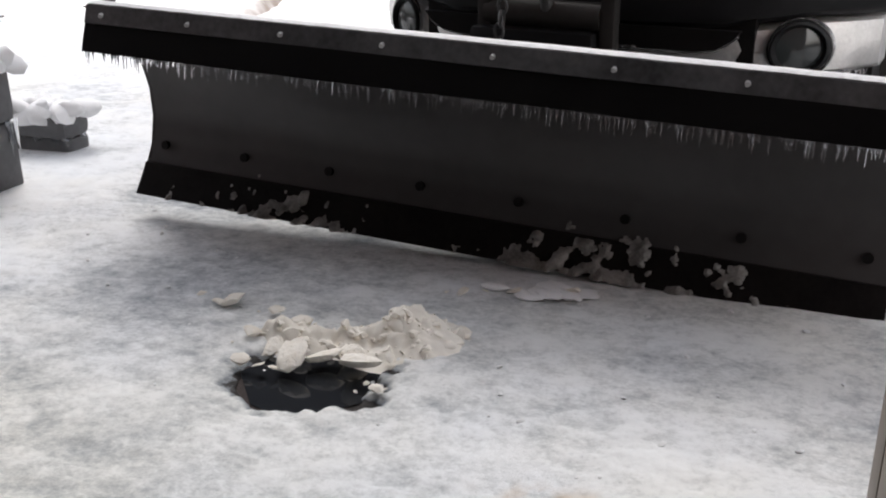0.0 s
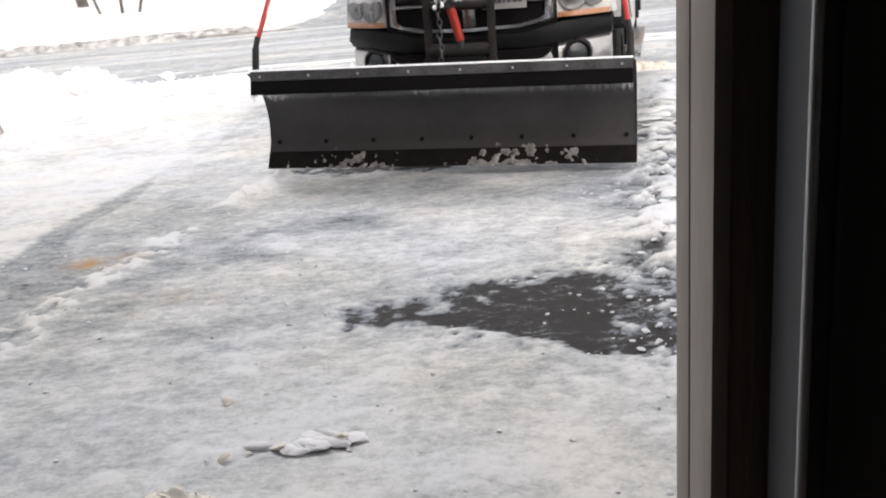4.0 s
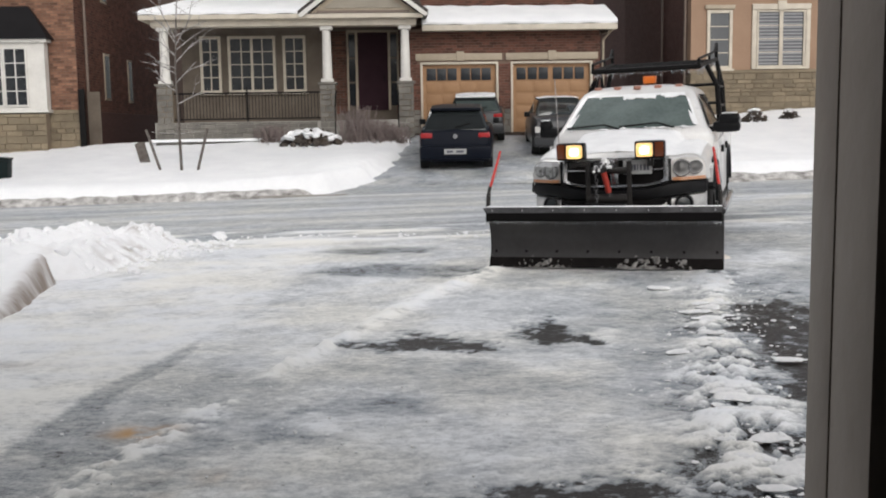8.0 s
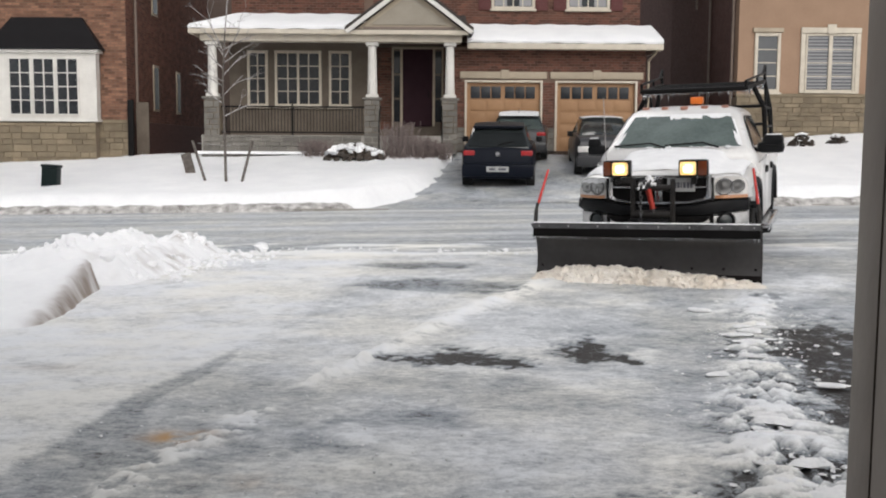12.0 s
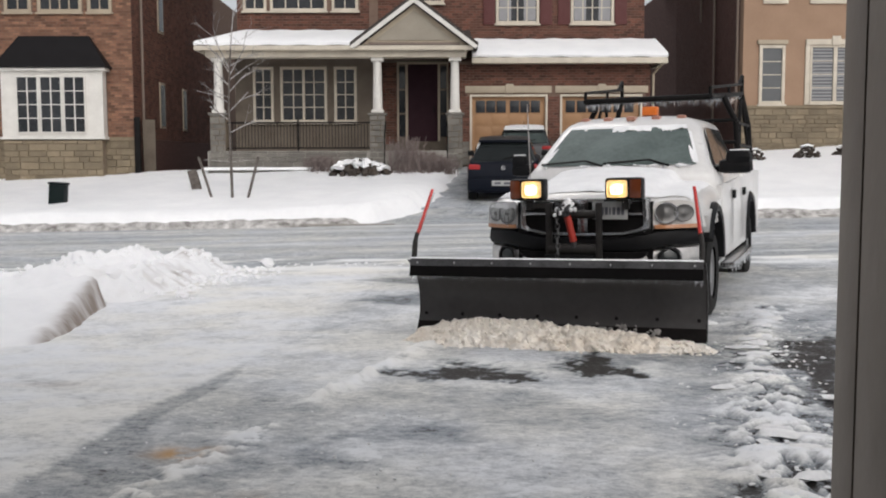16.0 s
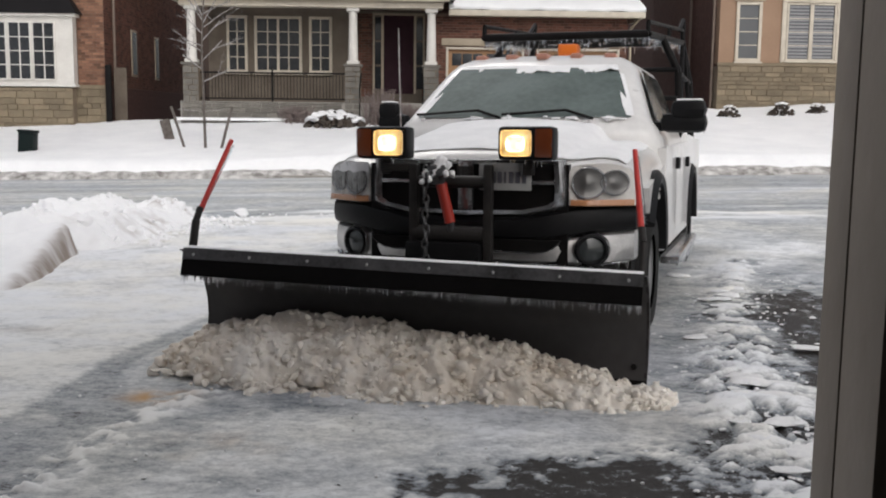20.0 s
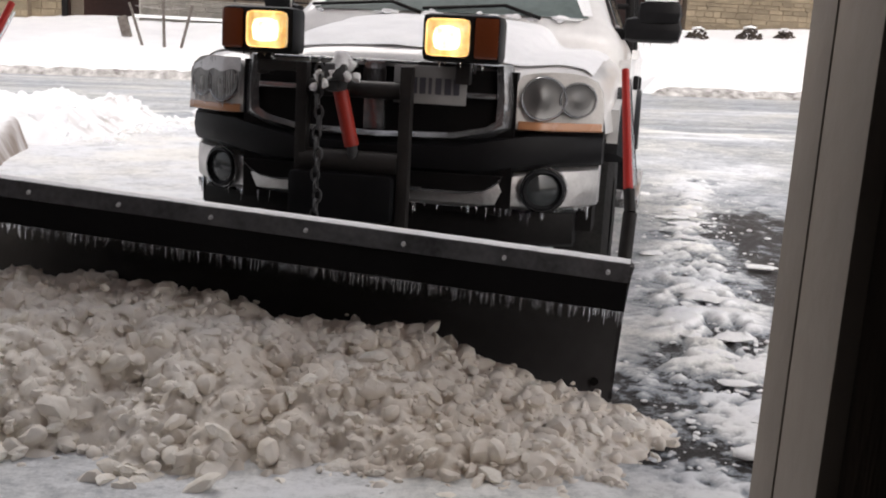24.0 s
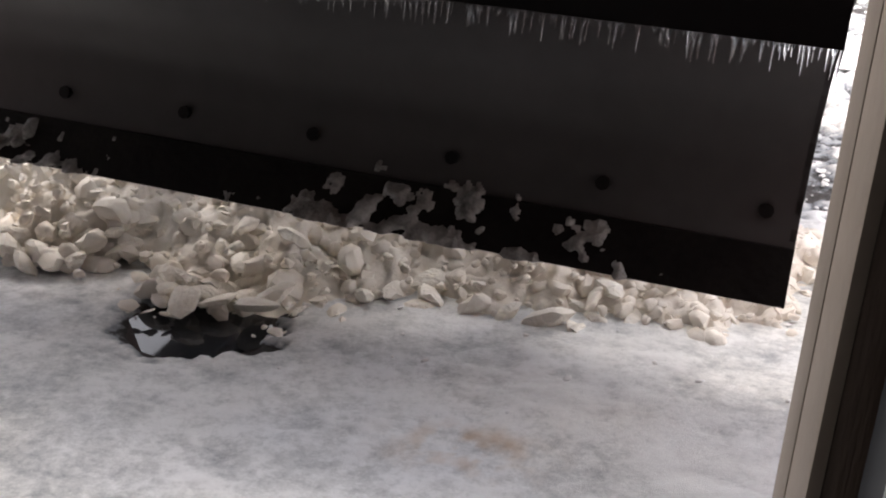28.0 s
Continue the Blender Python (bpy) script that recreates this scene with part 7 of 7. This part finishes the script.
    for x0, x1, l0, l1, a0, a1 in ((-.585, -.275, -.478, -.292, -.578, -.489), (.25, .565, .263, .451, .461, .557)):
        LB = part("plow_lamp", boxes((x0, -0.28, 1.125, x1, -0.13, 1.31), bevel=0.028), BLACK_PLASTIC, T, "plow lamp with a lit yellow lens and amber marker")
        part("lamp_lens", boxes((l0 + 0.008, -0.292, 1.146, l1 - 0.008, -0.276, 1.29), bevel=0.025), LAMP_GLOW, LB, "glowing yellow lens")
        cx = (l0 + l1) / 2
        part("lamp_core", boxes((cx - 0.05, -0.296, 1.17, cx + 0.05, -0.290, 1.26), bevel=0.03), LAMP_CORE, LB, "bright lamp core")
        part("amber_marker", boxes((a0, -0.292, 1.14, a1, -0.276, 1.298), bevel=0.012), AMBER_DARK, LB)
        part("lamp_foot", boxes(((x0 + x1) / 2 - 0.03, -0.21, 1.04, (x0 + x1) / 2 + 0.03, -0.15, 1.13), bevel=0.01), BLACK_STEEL, LB)
    # ladder rack with ice: it rises to the rear
    rail = lambda y: 2.155 + 0.07 * (y - 3.0)
    half = lambda y: 0.71 + 0.04 * (y - 3.0)
    RK = part("ladder_rack", tubes(((-half(3.0), 3.0, rail(3.0)), (half(3.0), 3.0, rail(3.0)), 0.034), seg=12), IRON, T, "black ladder rack hung with icicles")
    for sx in (-1, 1):
        e = lambda y, z=0.0: (sx * half(y), y, rail(y) + z)
        each_tube("rack_rail", [(e(3.0), e(5.55), 0.03), (e(3.0, 0.10), e(5.55, 0.13), 0.018), (e(3.0), e(3.0, 0.10), 0.02)], IRON, RK, seg=8)
        for yy in (3.88, 5.5):
            part("rack_post", tubes(((sx * .93, yy, 1.3), (sx * .90, yy, 1.9), 0.035), ((sx * .90, yy, 1.9), e(yy), 0.035), seg=10), IRON, RK)
        each_tube("rack_brace", [((sx * .93, 3.9, 1.34), (sx * .88, 4.6, 2.2), 0.022), ((sx * .93, 5.45, 1.34), (sx * .88, 4.8, 2.2), 0.022), ((sx * .92, 3.88, 1.62), (sx * .92, 5.5, 1.62), 0.022), ((sx * .90, 3.88, 1.9), (sx * .90, 5.5, 1.9), 0.02)], IRON, RK, seg=8)
        each_tube("rack_stop", [(e(5.55), e(5.55, 0.24), 0.026), (e(5.2, 0.12), e(5.55, 0.24), 0.02), (e(4.4), e(4.4, 0.12), 0.018)], IRON, RK, seg=8)
    for yy in (3.25, 3.55, 3.88, 4.3, 4.7, 5.1, 5.5):
        part("rack_slat", tubes(((-half(yy), yy, rail(yy) - 0.012), (half(yy), yy, rail(yy) - 0.012), 0.02), seg=8), IRON, RK)
    each_tube("headache_rack", [((-.9, 3.86, z), (.9, 3.86, z), 0.022) for z in (1.42, 1.66, 1.92)], IRON, RK, seg=8)
    bm = bmesh.new()
    icicles(bm, (-.71, 3.0, 2.13), (.71, 3.0, 2.13), 110, rng, 0.03, 0.10, 0.006)
    icicles(bm, (-.74, 3.88, 2.2), (.74, 3.88, 2.2), 60, rng, 0.03, 0.11, 0.006)
    icicles(bm, (-.8, 5.5, 2.31), (.8, 5.5, 2.31), 50, rng, 0.03, 0.11, 0.006)
    for sx in (-1, 1):
        icicles(bm, (sx * .71, 3.0, 2.14), (sx * .81, 5.5, 2.31), 80, rng, 0.03, 0.13, 0.007)
    tagged(part("icicle", bm, ICE, RK), kind="stuff")
    return T


def build_blade(T):
    """The plow blade as a part that moves on the truck; local origin at the middle of its cutting edge."""
    rng = random.Random(9)
    hw = 1.18
    B = part("plow_blade", boxes((-0.9, 0.07, 0.10, 0.9, 0.12, 0.16), (-0.9, 0.07, 0.40, 0.9, 0.12, 0.46), bevel=0.01), BLACK_STEEL, T, "wide grey snow plow blade with a black cutting edge")
    prof = [(0.0, 0.0), (0.03, 0.10), (0.058, 0.16), (0.07, 0.26), (0.055, 0.36), (0.008, 0.46), (-0.07, 0.54), (-0.16, 0.60), (-0.235, 0.635)]

    def curve(z):
        return float(np.interp(z, [p[1] for p in prof], [p[0] for p in prof]))
    zs = np.linspace(0.10, 0.635, 18)
    front = [[(x, curve(z), z) for x in np.linspace(-hw, hw, 9)] for z in zs]
    back = [[(x, curve(z) + 0.012, z) for x in np.linspace(-hw, hw, 9)] for z in reversed(zs)]
    part("moldboard", loft(front + back, close=False), MOLDBOARD, B, "smooth grey steel moldboard", angle=50)
    ee = [[(x, y, z) for x in np.linspace(-hw, hw, 40)] for y, z in ((0.0, 0.0), (-0.034, 0.002), (0.015, 0.085), (0.022, 0.102), (0.05, 0.102), (0.04, 0.0))]
    part("cutting_edge", loft(ee, close=False), EDGE_STEEL, B, "black worn cutting edge with clinging snow", angle=50)
    for k in range(8):
        x = -hw + 2 * hw * (0.2 + k) / 7.4
        part("edge_bolt", tubes(((x, curve(0.16) + 0.003, 0.16), (x, curve(0.16) - 0.012, 0.163), 0.015), seg=8), IRON, B)
    # end ribs
    for sx in (-1, 1):
        pts = [(curve(z), z) for z in np.linspace(0.02, 0.63, 14)] + [(curve(z) + 0.06, z) for z in np.linspace(0.63, 0.02, 14)]
        bm = prism(pts, 0.012, "x", sx * hw - (0 if sx < 0 else 0.012))
        part("end_rib", bm, BLACK_STEEL, B)
    for x in (-0.8, -0.4, 0.0, 0.4, 0.8):
        pts = [(curve(z) + 0.014, z) for z in np.linspace(0.05, 0.58, 10)] + [(curve(z) + 0.11, z) for z in np.linspace(0.58, 0.05, 10)]
        part("back_rib", prism(pts, 0.012, "x", x), BLACK_STEEL, B)
    # steel strip and rubber flap on top
    fl, fr2 = -1.142, 1.166
    st = [[(x, y, z) for x in np.linspace(fl, fr2, 12)] for y, z in ((-0.205, 0.646), (-0.248, 0.648), (-0.256, 0.643), (-0.270, 0.592), (-0.262, 0.588), (-0.200, 0.630))]
    SP = part("top_strip", loft(st, close=False), STRIP_STEEL, B, "grey steel strip with rivets", angle=30)
    fp = [[(x, y + 0.004 * math.sin(x * 5), z) for x in np.linspace(fl, fr2, 40)] for y, z in ((-0.250, 0.600), (-0.268, 0.591), (-0.280, 0.550), (-0.290, 0.508), (-0.280, 0.507), (-0.258, 0.590))]
    part("rubber_flap", loft(fp, close=False), RUBBER, B, "black rubber deflector flap", angle=40)
    for k in range(8):
        x = fl + (fr2 - fl) * (0.2 + k) / 7.4
        part("rivet", tubes(((x, -0.255, 0.617), (x, -0.272, 0.614), 0.0085, 0.006), seg=10), RIVET, SP, "pale rivet head")
    bm = bmesh.new()
    icicles(bm, (fl, -0.284, 0.511), (fr2, -0.284, 0.511), 560, rng, 0.010, 0.05, 0.0030)
    tagged(part("icicle", bm, ICE, B, "small icicles below the flap"), kind="stuff")
    fz = loft([[(x, y, z + 0.0012 * vnoise(np.array([x * 30.0]), np.array([z * 9]), 4)[0]) for x in np.linspace(fl, fr2, 160)] for y, z in ((-0.210, 0.648), (-0.225, 0.656), (-0.242, 0.655), (-0.254, 0.647))])
    part("frost", fz, TRUCK_SNOW, SP, "line of frost on the strip")
    # clinging snow: a ragged thin fringe along the foot of the blade
    X, Z = np.meshgrid(np.linspace(-hw + 0.004, hw - 0.004, 520), np.linspace(0.001, 0.16, 36))
    n = 1.3 * fbm(X * 2.6, Z * 2, 91, 2) + 0.8 * fbm(X * 22, Z * 24, 92, 5) - 0.19 - Z * 4.4
    thick = np.clip(n, -0.08, 0.3)
    Yc = np.interp(Z, [0.0, 0.085, 0.102, 0.16, 0.22], [-0.034, 0.010, 0.022, 0.052, 0.06]) - thick * 0.05 - 0.02 * np.maximum(0, thick) * domes(X, Z, 0.025, 12)
    cs = sheet("clinging_snow", X, Yc, Z, CLING, keep=n > -0.03)
    cs.parent = B
    tagged(cs, kind="stuff")
    # marker poles
    for x, x1, x2, y2 in ((-1.145, -1.135, -1.065, 0.10), (1.15, 1.135, 1.075, 0.05)):
        q = (x + (x1 - x) * 0.2, -0.13, 0.78)
        G = part("marker_socket", tubes(((x, -0.17, 0.60), q, 0.022), (q, (x1, -0.10, 0.845), 0.018), seg=10), BLACK_STEEL, B)
        part("marker_pole", tubes(((x1, -0.10, 0.83), (x2, y2, 1.20), 0.015, 0.012), seg=10), RED_POLE, G, "red plastic marker pole")
        part("pole_ice", tubes(((x1 + 0.018, -0.09, 0.86), (x2 + 0.016, y2 - 0.01, 1.17), 0.006), seg=6), ICE, G)
    # push frame between blade and truck
    part("push_frame", boxes((-0.5, 0.12, 0.14, -0.42, 1.05, 0.24), (0.42, 0.12, 0.14, 0.5, 1.05, 0.24), (-0.5, 0.98, 0.14, 0.5, 1.08, 0.24), (-0.12, 0.1, 0.30, 0.12, 0.3, 0.45), bevel=0.01), BLACK_STEEL, B)
    each_tube("angle_ram", [((-0.75, 0.14, 0.30), (-0.2, 0.9, 0.32), 0.035), ((0.75, 0.14, 0.30), (0.2, 0.9, 0.32), 0.035)], BLACK_STEEL, B, seg=12)
    return B


TRUCK = build_truck()
BLADE = build_blade(TRUCK)


# ---- the snow that the blade pushes: three windrows that gather before it ----
LUMPS = templates(21, 18, (0.55, 0.95))
SLABS = templates(22, 16, (0.32, 0.7))


def windrow(name, label, width, depth, tall, count, seed, size, singles, crease):
    """Slush heaped in front of the blade; local x along the blade, y behind it."""
    rng = random.Random(seed)
    W = empty(name, Matrix(), label, "snow pile", "snow heaped before the blade")
    xs, vs = np.linspace(-width / 2, width / 2, 380), np.concatenate([np.linspace(0, 1, 64), np.linspace(1.03, 1.3, 8)])

    def surface(x, v):
        e = np.maximum(0.0, 1 - np.abs(2 * x / width) ** 5)
        back = np.clip((v - 1) / 0.3, 0, 1)
        v = np.minimum(v, 1.0)
        toe = (0.88 + 0.30 * fbm(x * 2.6 + 7, x * 0 + seed, 31, 3) + 0.16 * vnoise(x * 11, x * 0 + seed, 33)) * (0.45 + 0.55 * e)
        y = -depth * (1 - v) * toe + 0.05 * back
        z = tall * e * np.interp(2 * x / width, [-1, -0.2, 0.45, 0.85, 1], [1.0, 1.0, 0.75, 0.45, 0.38]) * (1 - (1 - v) ** 1.6) * (1 + 0.22 * fbm(x * 2.2, v * 2, seed + 40, 3))
        s = np.hypot(y, z - tall) * 1.1
        puff = 0.060 * domes(x, s, 0.16, seed + 3) + 0.042 * domes(x, s, 0.085, seed + 5) + 0.018 * domes(x, s, 0.04, seed + 7) + 0.05 * fbm(x * 5, s * 5, seed + 9, 3) + 0.045 * fbm(x * 22, s * 22, seed + 11, 3) - 0.045
        puff = puff * np.minimum(1, e * 3) * np.minimum(1, 0.4 + v * 3) * min(1, 0.35 + tall * 2)
        return y - puff * 0.6 * (1 - 0.7 * v), (z + puff * 0.8 - 0.012) * (1 - back ** 2) - 0.04 * back
    X, V = np.meshgrid(xs, vs)
    Y, Z = surface(X, V)
    heap = sheet("slush_mass", X, Y, Z, PILE)
    heap.parent = W
    tagged(heap, kind="stuff")
    made, spots = 0, []
    for k in range(count):
        x = rng.uniform(-0.5, 0.5) * width
        front = k < singles * 0.3
        v = rng.random() ** 0.9 if not front else 0.1 * rng.random()
        y, z = (float(q) for q in surface(np.array(x), np.array(v)))
        y += rng.gauss(0, 0.03) - (0.04 if v < 0.06 else 0)
        r = size * (0.16 + 0.42 * rng.random() ** 2 + 0.42 * (rng.random() < 0.16)) if not front else size * rng.uniform(0.45, 1.1)
        if made < singles and r > size * 0.5:
            co, faces = rng.choice(SLABS)
            me = SHARED.get(len(co) + co[0][0])
            if me is None:
                me = bpy.data.meshes.new("lump")
                me.from_pydata(co.tolist(), [], faces)
                me.materials.append(CHUNK)
                me.shade_smooth()
                me.set_sharp_from_angle(angle=radians(34))
                SHARED[len(co) + co[0][0]] = me
            o = new("lump", me)
            o.parent = W
            o.matrix_basis = pose(x, y, z - r * 0.2, rng.uniform(-50, 50), rng.uniform(-40, 40), rng.uniform(0, 360)) @ Matrix.Diagonal((r, r, r, 1))
            made += 1
        else:
            spots.append((x, y, z - r * 0.42, r))
    scatter("crumb", spots, LUMPS, PILE, W, rng, crease)
    return W


SHARED = {}
ROW_LOW = windrow("snow_windrow", "low ridge of dirty slush pushed by the blade", 2.30, 0.24, 0.14, 1600, 1, 0.030, 60, 75)
ROW_MID = windrow("snow_windrow", "ridge of creamy broken slush heaped before the blade", 2.50, 0.40, 0.24, 2800, 2, 0.042, 110, 60)
ROW_TALL = windrow("snow_windrow", "tall heap of creamy slush chunks before the blade", 2.70, 0.74, 0.265, 4600, 3, 0.058, 290, 42)


TRUCK_ROWS = [
    (0, pose(-0.611, 3.243, -0.153, -1.51, 0.01, -10.45)),
    (0.5, pose(-0.584, 3.317, -0.149, -1.54, -0.22, -10.54)),
    (1, pose(-0.560, 3.425, -0.146, -1.54, -0.30, -10.60)),
    (2, pose(-0.521, 3.993, -0.176, -1.22, -0.10, -10.86)),
    (2.5, pose(-0.438, 4.695, -0.189, -0.68, -0.19, -10.57)),
    (3, pose(-0.354, 5.397, -0.202, -0.13, -0.28, -10.27)),
    (4, pose(-0.080, 7.013, -0.200, 0.74, -0.38, -9.68)),
    (4.5, pose(0.082, 7.755, -0.225, 0.73, -0.47, -9.95)),
    (6.5, pose(0.679, 10.279, -0.239, 0.75, -1.03, -11.52)),
    (7, pose(0.775, 10.716, -0.246, 1.13, -1.37, -11.79)),
    (8, pose(0.894, 11.031, -0.240, 1.49, -1.36, -12.87)),
    (8.5, pose(0.941, 11.268, -0.253, 1.62, -1.40, -12.91)),
    (9, pose(0.987, 11.504, -0.266, 1.75, -1.45, -12.95)),
    (9.5, pose(1.003, 11.481, -0.267, 1.78, -1.42, -12.84)),
    (10, pose(1.019, 11.457, -0.267, 1.81, -1.38, -12.74)),
    (10.5, pose(1.056, 11.710, -0.248, 1.80, -1.37, -12.95)),
    (11, pose(1.092, 11.964, -0.229, 1.80, -1.36, -13.17)),
    (13.5, pose(0.536, 10.534, -0.223, 1.29, -1.26, -14.30)),
    (14, pose(0.442, 10.418, -0.227, 1.04, -1.06, -14.74)),
    (15, pose(0.269, 9.623, -0.238, 0.48, -1.06, -13.69)),
    (16, pose(0.038, 8.784, -0.248, 0.09, -1.09, -13.99)),
    (17, pose(-0.265, 7.714, -0.222, -0.66, -1.35, -13.81)),
    (18, pose(-0.404, 7.002, -0.213, -0.96, -1.27, -13.08)),
    (19, pose(-0.450, 6.534, -0.202, -1.43, -1.45, -12.20)),
    (20, pose(-0.518, 5.776, -0.211, -1.61, -0.79, -10.82)),
    (21, pose(-0.550, 5.285, -0.172, -1.71, -0.75, -10.30)),
    (22, pose(-0.569, 4.913, -0.177, -1.87, -0.72, -8.98)),
    (22.5, pose(-0.540, 4.657, -0.201, -1.85, -0.57, -9.03)),
    (24.5, pose(-0.627, 3.992, -0.148, -2.46, -0.61, -6.99)),
    (25, pose(-0.639, 3.612, -0.178, -2.35, -0.52, -6.91)),
    (25.5, pose(-0.654, 3.493, -0.192, -2.14, -0.28, -6.44)),
    (26, pose(-0.668, 3.374, -0.206, -1.92, -0.04, -5.98)),
    (26.5, pose(-0.762, 3.455, -0.187, -1.95, -0.02, -5.67)),
    (27, pose(-0.706, 3.285, -0.157, -1.94, -0.30, -5.67)),
    (28, pose(-0.738, 2.633, -0.123, -2.08, -0.42, -5.67)),
]
BLADE_ROWS = [
    (0, pose(-0.786, 2.440, -0.052, -4.58, 1.85, -5.32)),
    (0.5, pose(-0.765, 2.458, -0.092, -2.60, 1.05, -4.56)),
    (1, pose(-0.750, 2.549, -0.105, -1.92, 0.79, -4.74)),
    (2, pose(-0.698, 3.175, -0.121, -1.42, 1.31, -5.93)),
    (2.5, pose(-0.617, 3.803, -0.134, -1.25, 1.48, -6.51)),
    (3, pose(-0.537, 4.523, -0.138, -0.92, 1.00, -7.44)),
    (4, pose(-0.274, 6.083, -0.142, -1.35, 0.49, -9.24)),
    (4.5, pose(-0.116, 6.811, -0.191, -2.03, -0.20, -9.18)),
    (6.5, pose(0.397, 9.413, -0.231, 1.26, -0.31, -11.22)),
    (7, pose(0.515, 9.850, -0.227, 1.46, -0.42, -11.32)),
    (8, pose(0.682, 10.121, -0.201, 0.78, -0.65, -11.38)),
    (8.5, pose(0.715, 10.409, -0.124, 1.21, -0.75, -11.97)),
    (9, pose(0.786, 10.652, 0.095, 0.84, -0.87, -12.34)),
    (9.5, pose(0.806, 10.627, 0.146, 0.89, -0.91, -12.51)),
    (10, pose(0.858, 10.614, 0.148, 0.89, -0.96, -12.52)),
    (10.5, pose(0.857, 10.857, 0.055, 0.52, -1.12, -12.27)),
    (11, pose(0.881, 11.058, -0.174, 0.10, -1.26, -11.84)),
    (13.5, pose(0.299, 9.702, -0.217, 1.12, -0.72, -10.43)),
    (14, pose(0.201, 9.551, -0.215, 1.45, -0.68, -9.54)),
    (15, pose(0.045, 8.796, -0.231, 0.37, -0.77, -10.61)),
    (16, pose(-0.193, 7.972, -0.208, -0.80, -0.95, -10.20)),
    (17, pose(-0.487, 6.804, -0.210, -1.05, -0.76, -10.94)),
    (18, pose(-0.650, 6.134, -0.194, -0.71, -0.31, -13.48)),
    (19, pose(-0.675, 5.599, -0.188, -0.92, -0.08, -13.20)),
    (20, pose(-0.724, 4.879, -0.179, -2.34, 0.30, -9.61)),
    (21, pose(-0.743, 4.379, -0.151, -1.44, 0.14, -10.24)),
    (22, pose(-0.758, 4.063, -0.160, -1.31, 0.93, -7.75)),
    (22.5, pose(-0.738, 3.800, -0.163, -0.27, 0.75, -8.26)),
    (24.5, pose(-0.824, 3.047, -0.128, 0.40, 3.10, -4.50)),
    (25, pose(-0.799, 2.805, -0.130, 4.34, 1.00, -4.79)),
    (25.5, pose(-0.834, 2.505, -0.108, 0.28, 2.44, -4.24)),
    (26, pose(-0.826, 2.524, -0.105, -1.39, 1.82, -4.17)),
    (26.5, pose(-0.893, 2.526, 0.055, -6.65, 3.20, -3.52)),
    (27, pose(-0.822, 2.384, 0.190, -4.93, 0.94, -5.65)),
    (28, pose(-0.851, 1.751, 0.184, -6.27, 2.21, -6.64)),
]


# one unit of the plan in metres; the truck is built in metres
for ob in list(scene.objects):
    if ob.parent is None and ob.type in ("MESH", "EMPTY") and ob is not TRUCK:
        ob.location = ob.location * UNIT
        ob.scale = ob.scale * UNIT


def motions():
    walk(TRUCK, TRUCK_ROWS)
    walk(BLADE, [(t, a.inverted() @ b) for (t, a), (_, b) in zip(TRUCK_ROWS, BLADE_ROWS)])
    # wheels turn with the way that the truck goes
    ts = [r[0] for r in TRUCK_ROWS]
    ys = [(r[1].translation.x, r[1].translation.y) for r in TRUCK_ROWS]
    grid = [k * 0.25 for k in range(113)]
    px, py = np.interp(grid, ts, [p[0] for p in ys]), np.interp(grid, ts, [p[1] for p in ys])
    roll = [0.0]
    for k in range(1, len(grid)):
        roll.append(roll[-1] + math.copysign(math.hypot(px[k] - px[k - 1], py[k] - py[k - 1]), py[k] - py[k - 1]) / 0.40)
    for wheel in [o for o in TRUCK.children if o.name.split(".")[0] == "wheel"]:
        at = wheel.location.copy()
        walk(wheel, [(t, Matrix.Translation(at) @ Matrix.Rotation(-a, 4, "X")) for t, a in zip(grid, roll)])

    # the heaps go with the blade from where it first drops
    def heap(t, sink):
        m = BLADE_ROWS[ts.index(t)][1]
        x, y = m.translation.x / UNIT, m.translation.y / UNIT
        turned = m.to_3x3().to_4x4()
        return Matrix.Translation((x * UNIT, y * UNIT, (height(x, y) + 0.012 - sink) * UNIT)) @ turned @ pose(0, -0.015, 0)
    go = [t for t in ts if 13.4 <= t <= 26.1]
    for row, start, full, depth, slump in ((ROW_LOW, 0, 0, 0.015, 0.0), (ROW_MID, 13.6, 17.6, 0.27, 0.0), (ROW_TALL, 17.0, 23.5, 0.37, 0.0)):
        rows = [(0, heap(11.0, depth)), (11.0, heap(11.0, depth))]
        for t in go:
            rows.append((t, heap(t, 0.0 if not full else depth * (1 - min(1, max(0, (t - start) / (full - start)))))))
        end = Matrix.Translation((0, 0, -slump * UNIT)) @ rows[-1][1]
        rows += [(26.4, rows[-1][1]), (27.2, end), (28, end)]
        walk(row, rows)


motions()
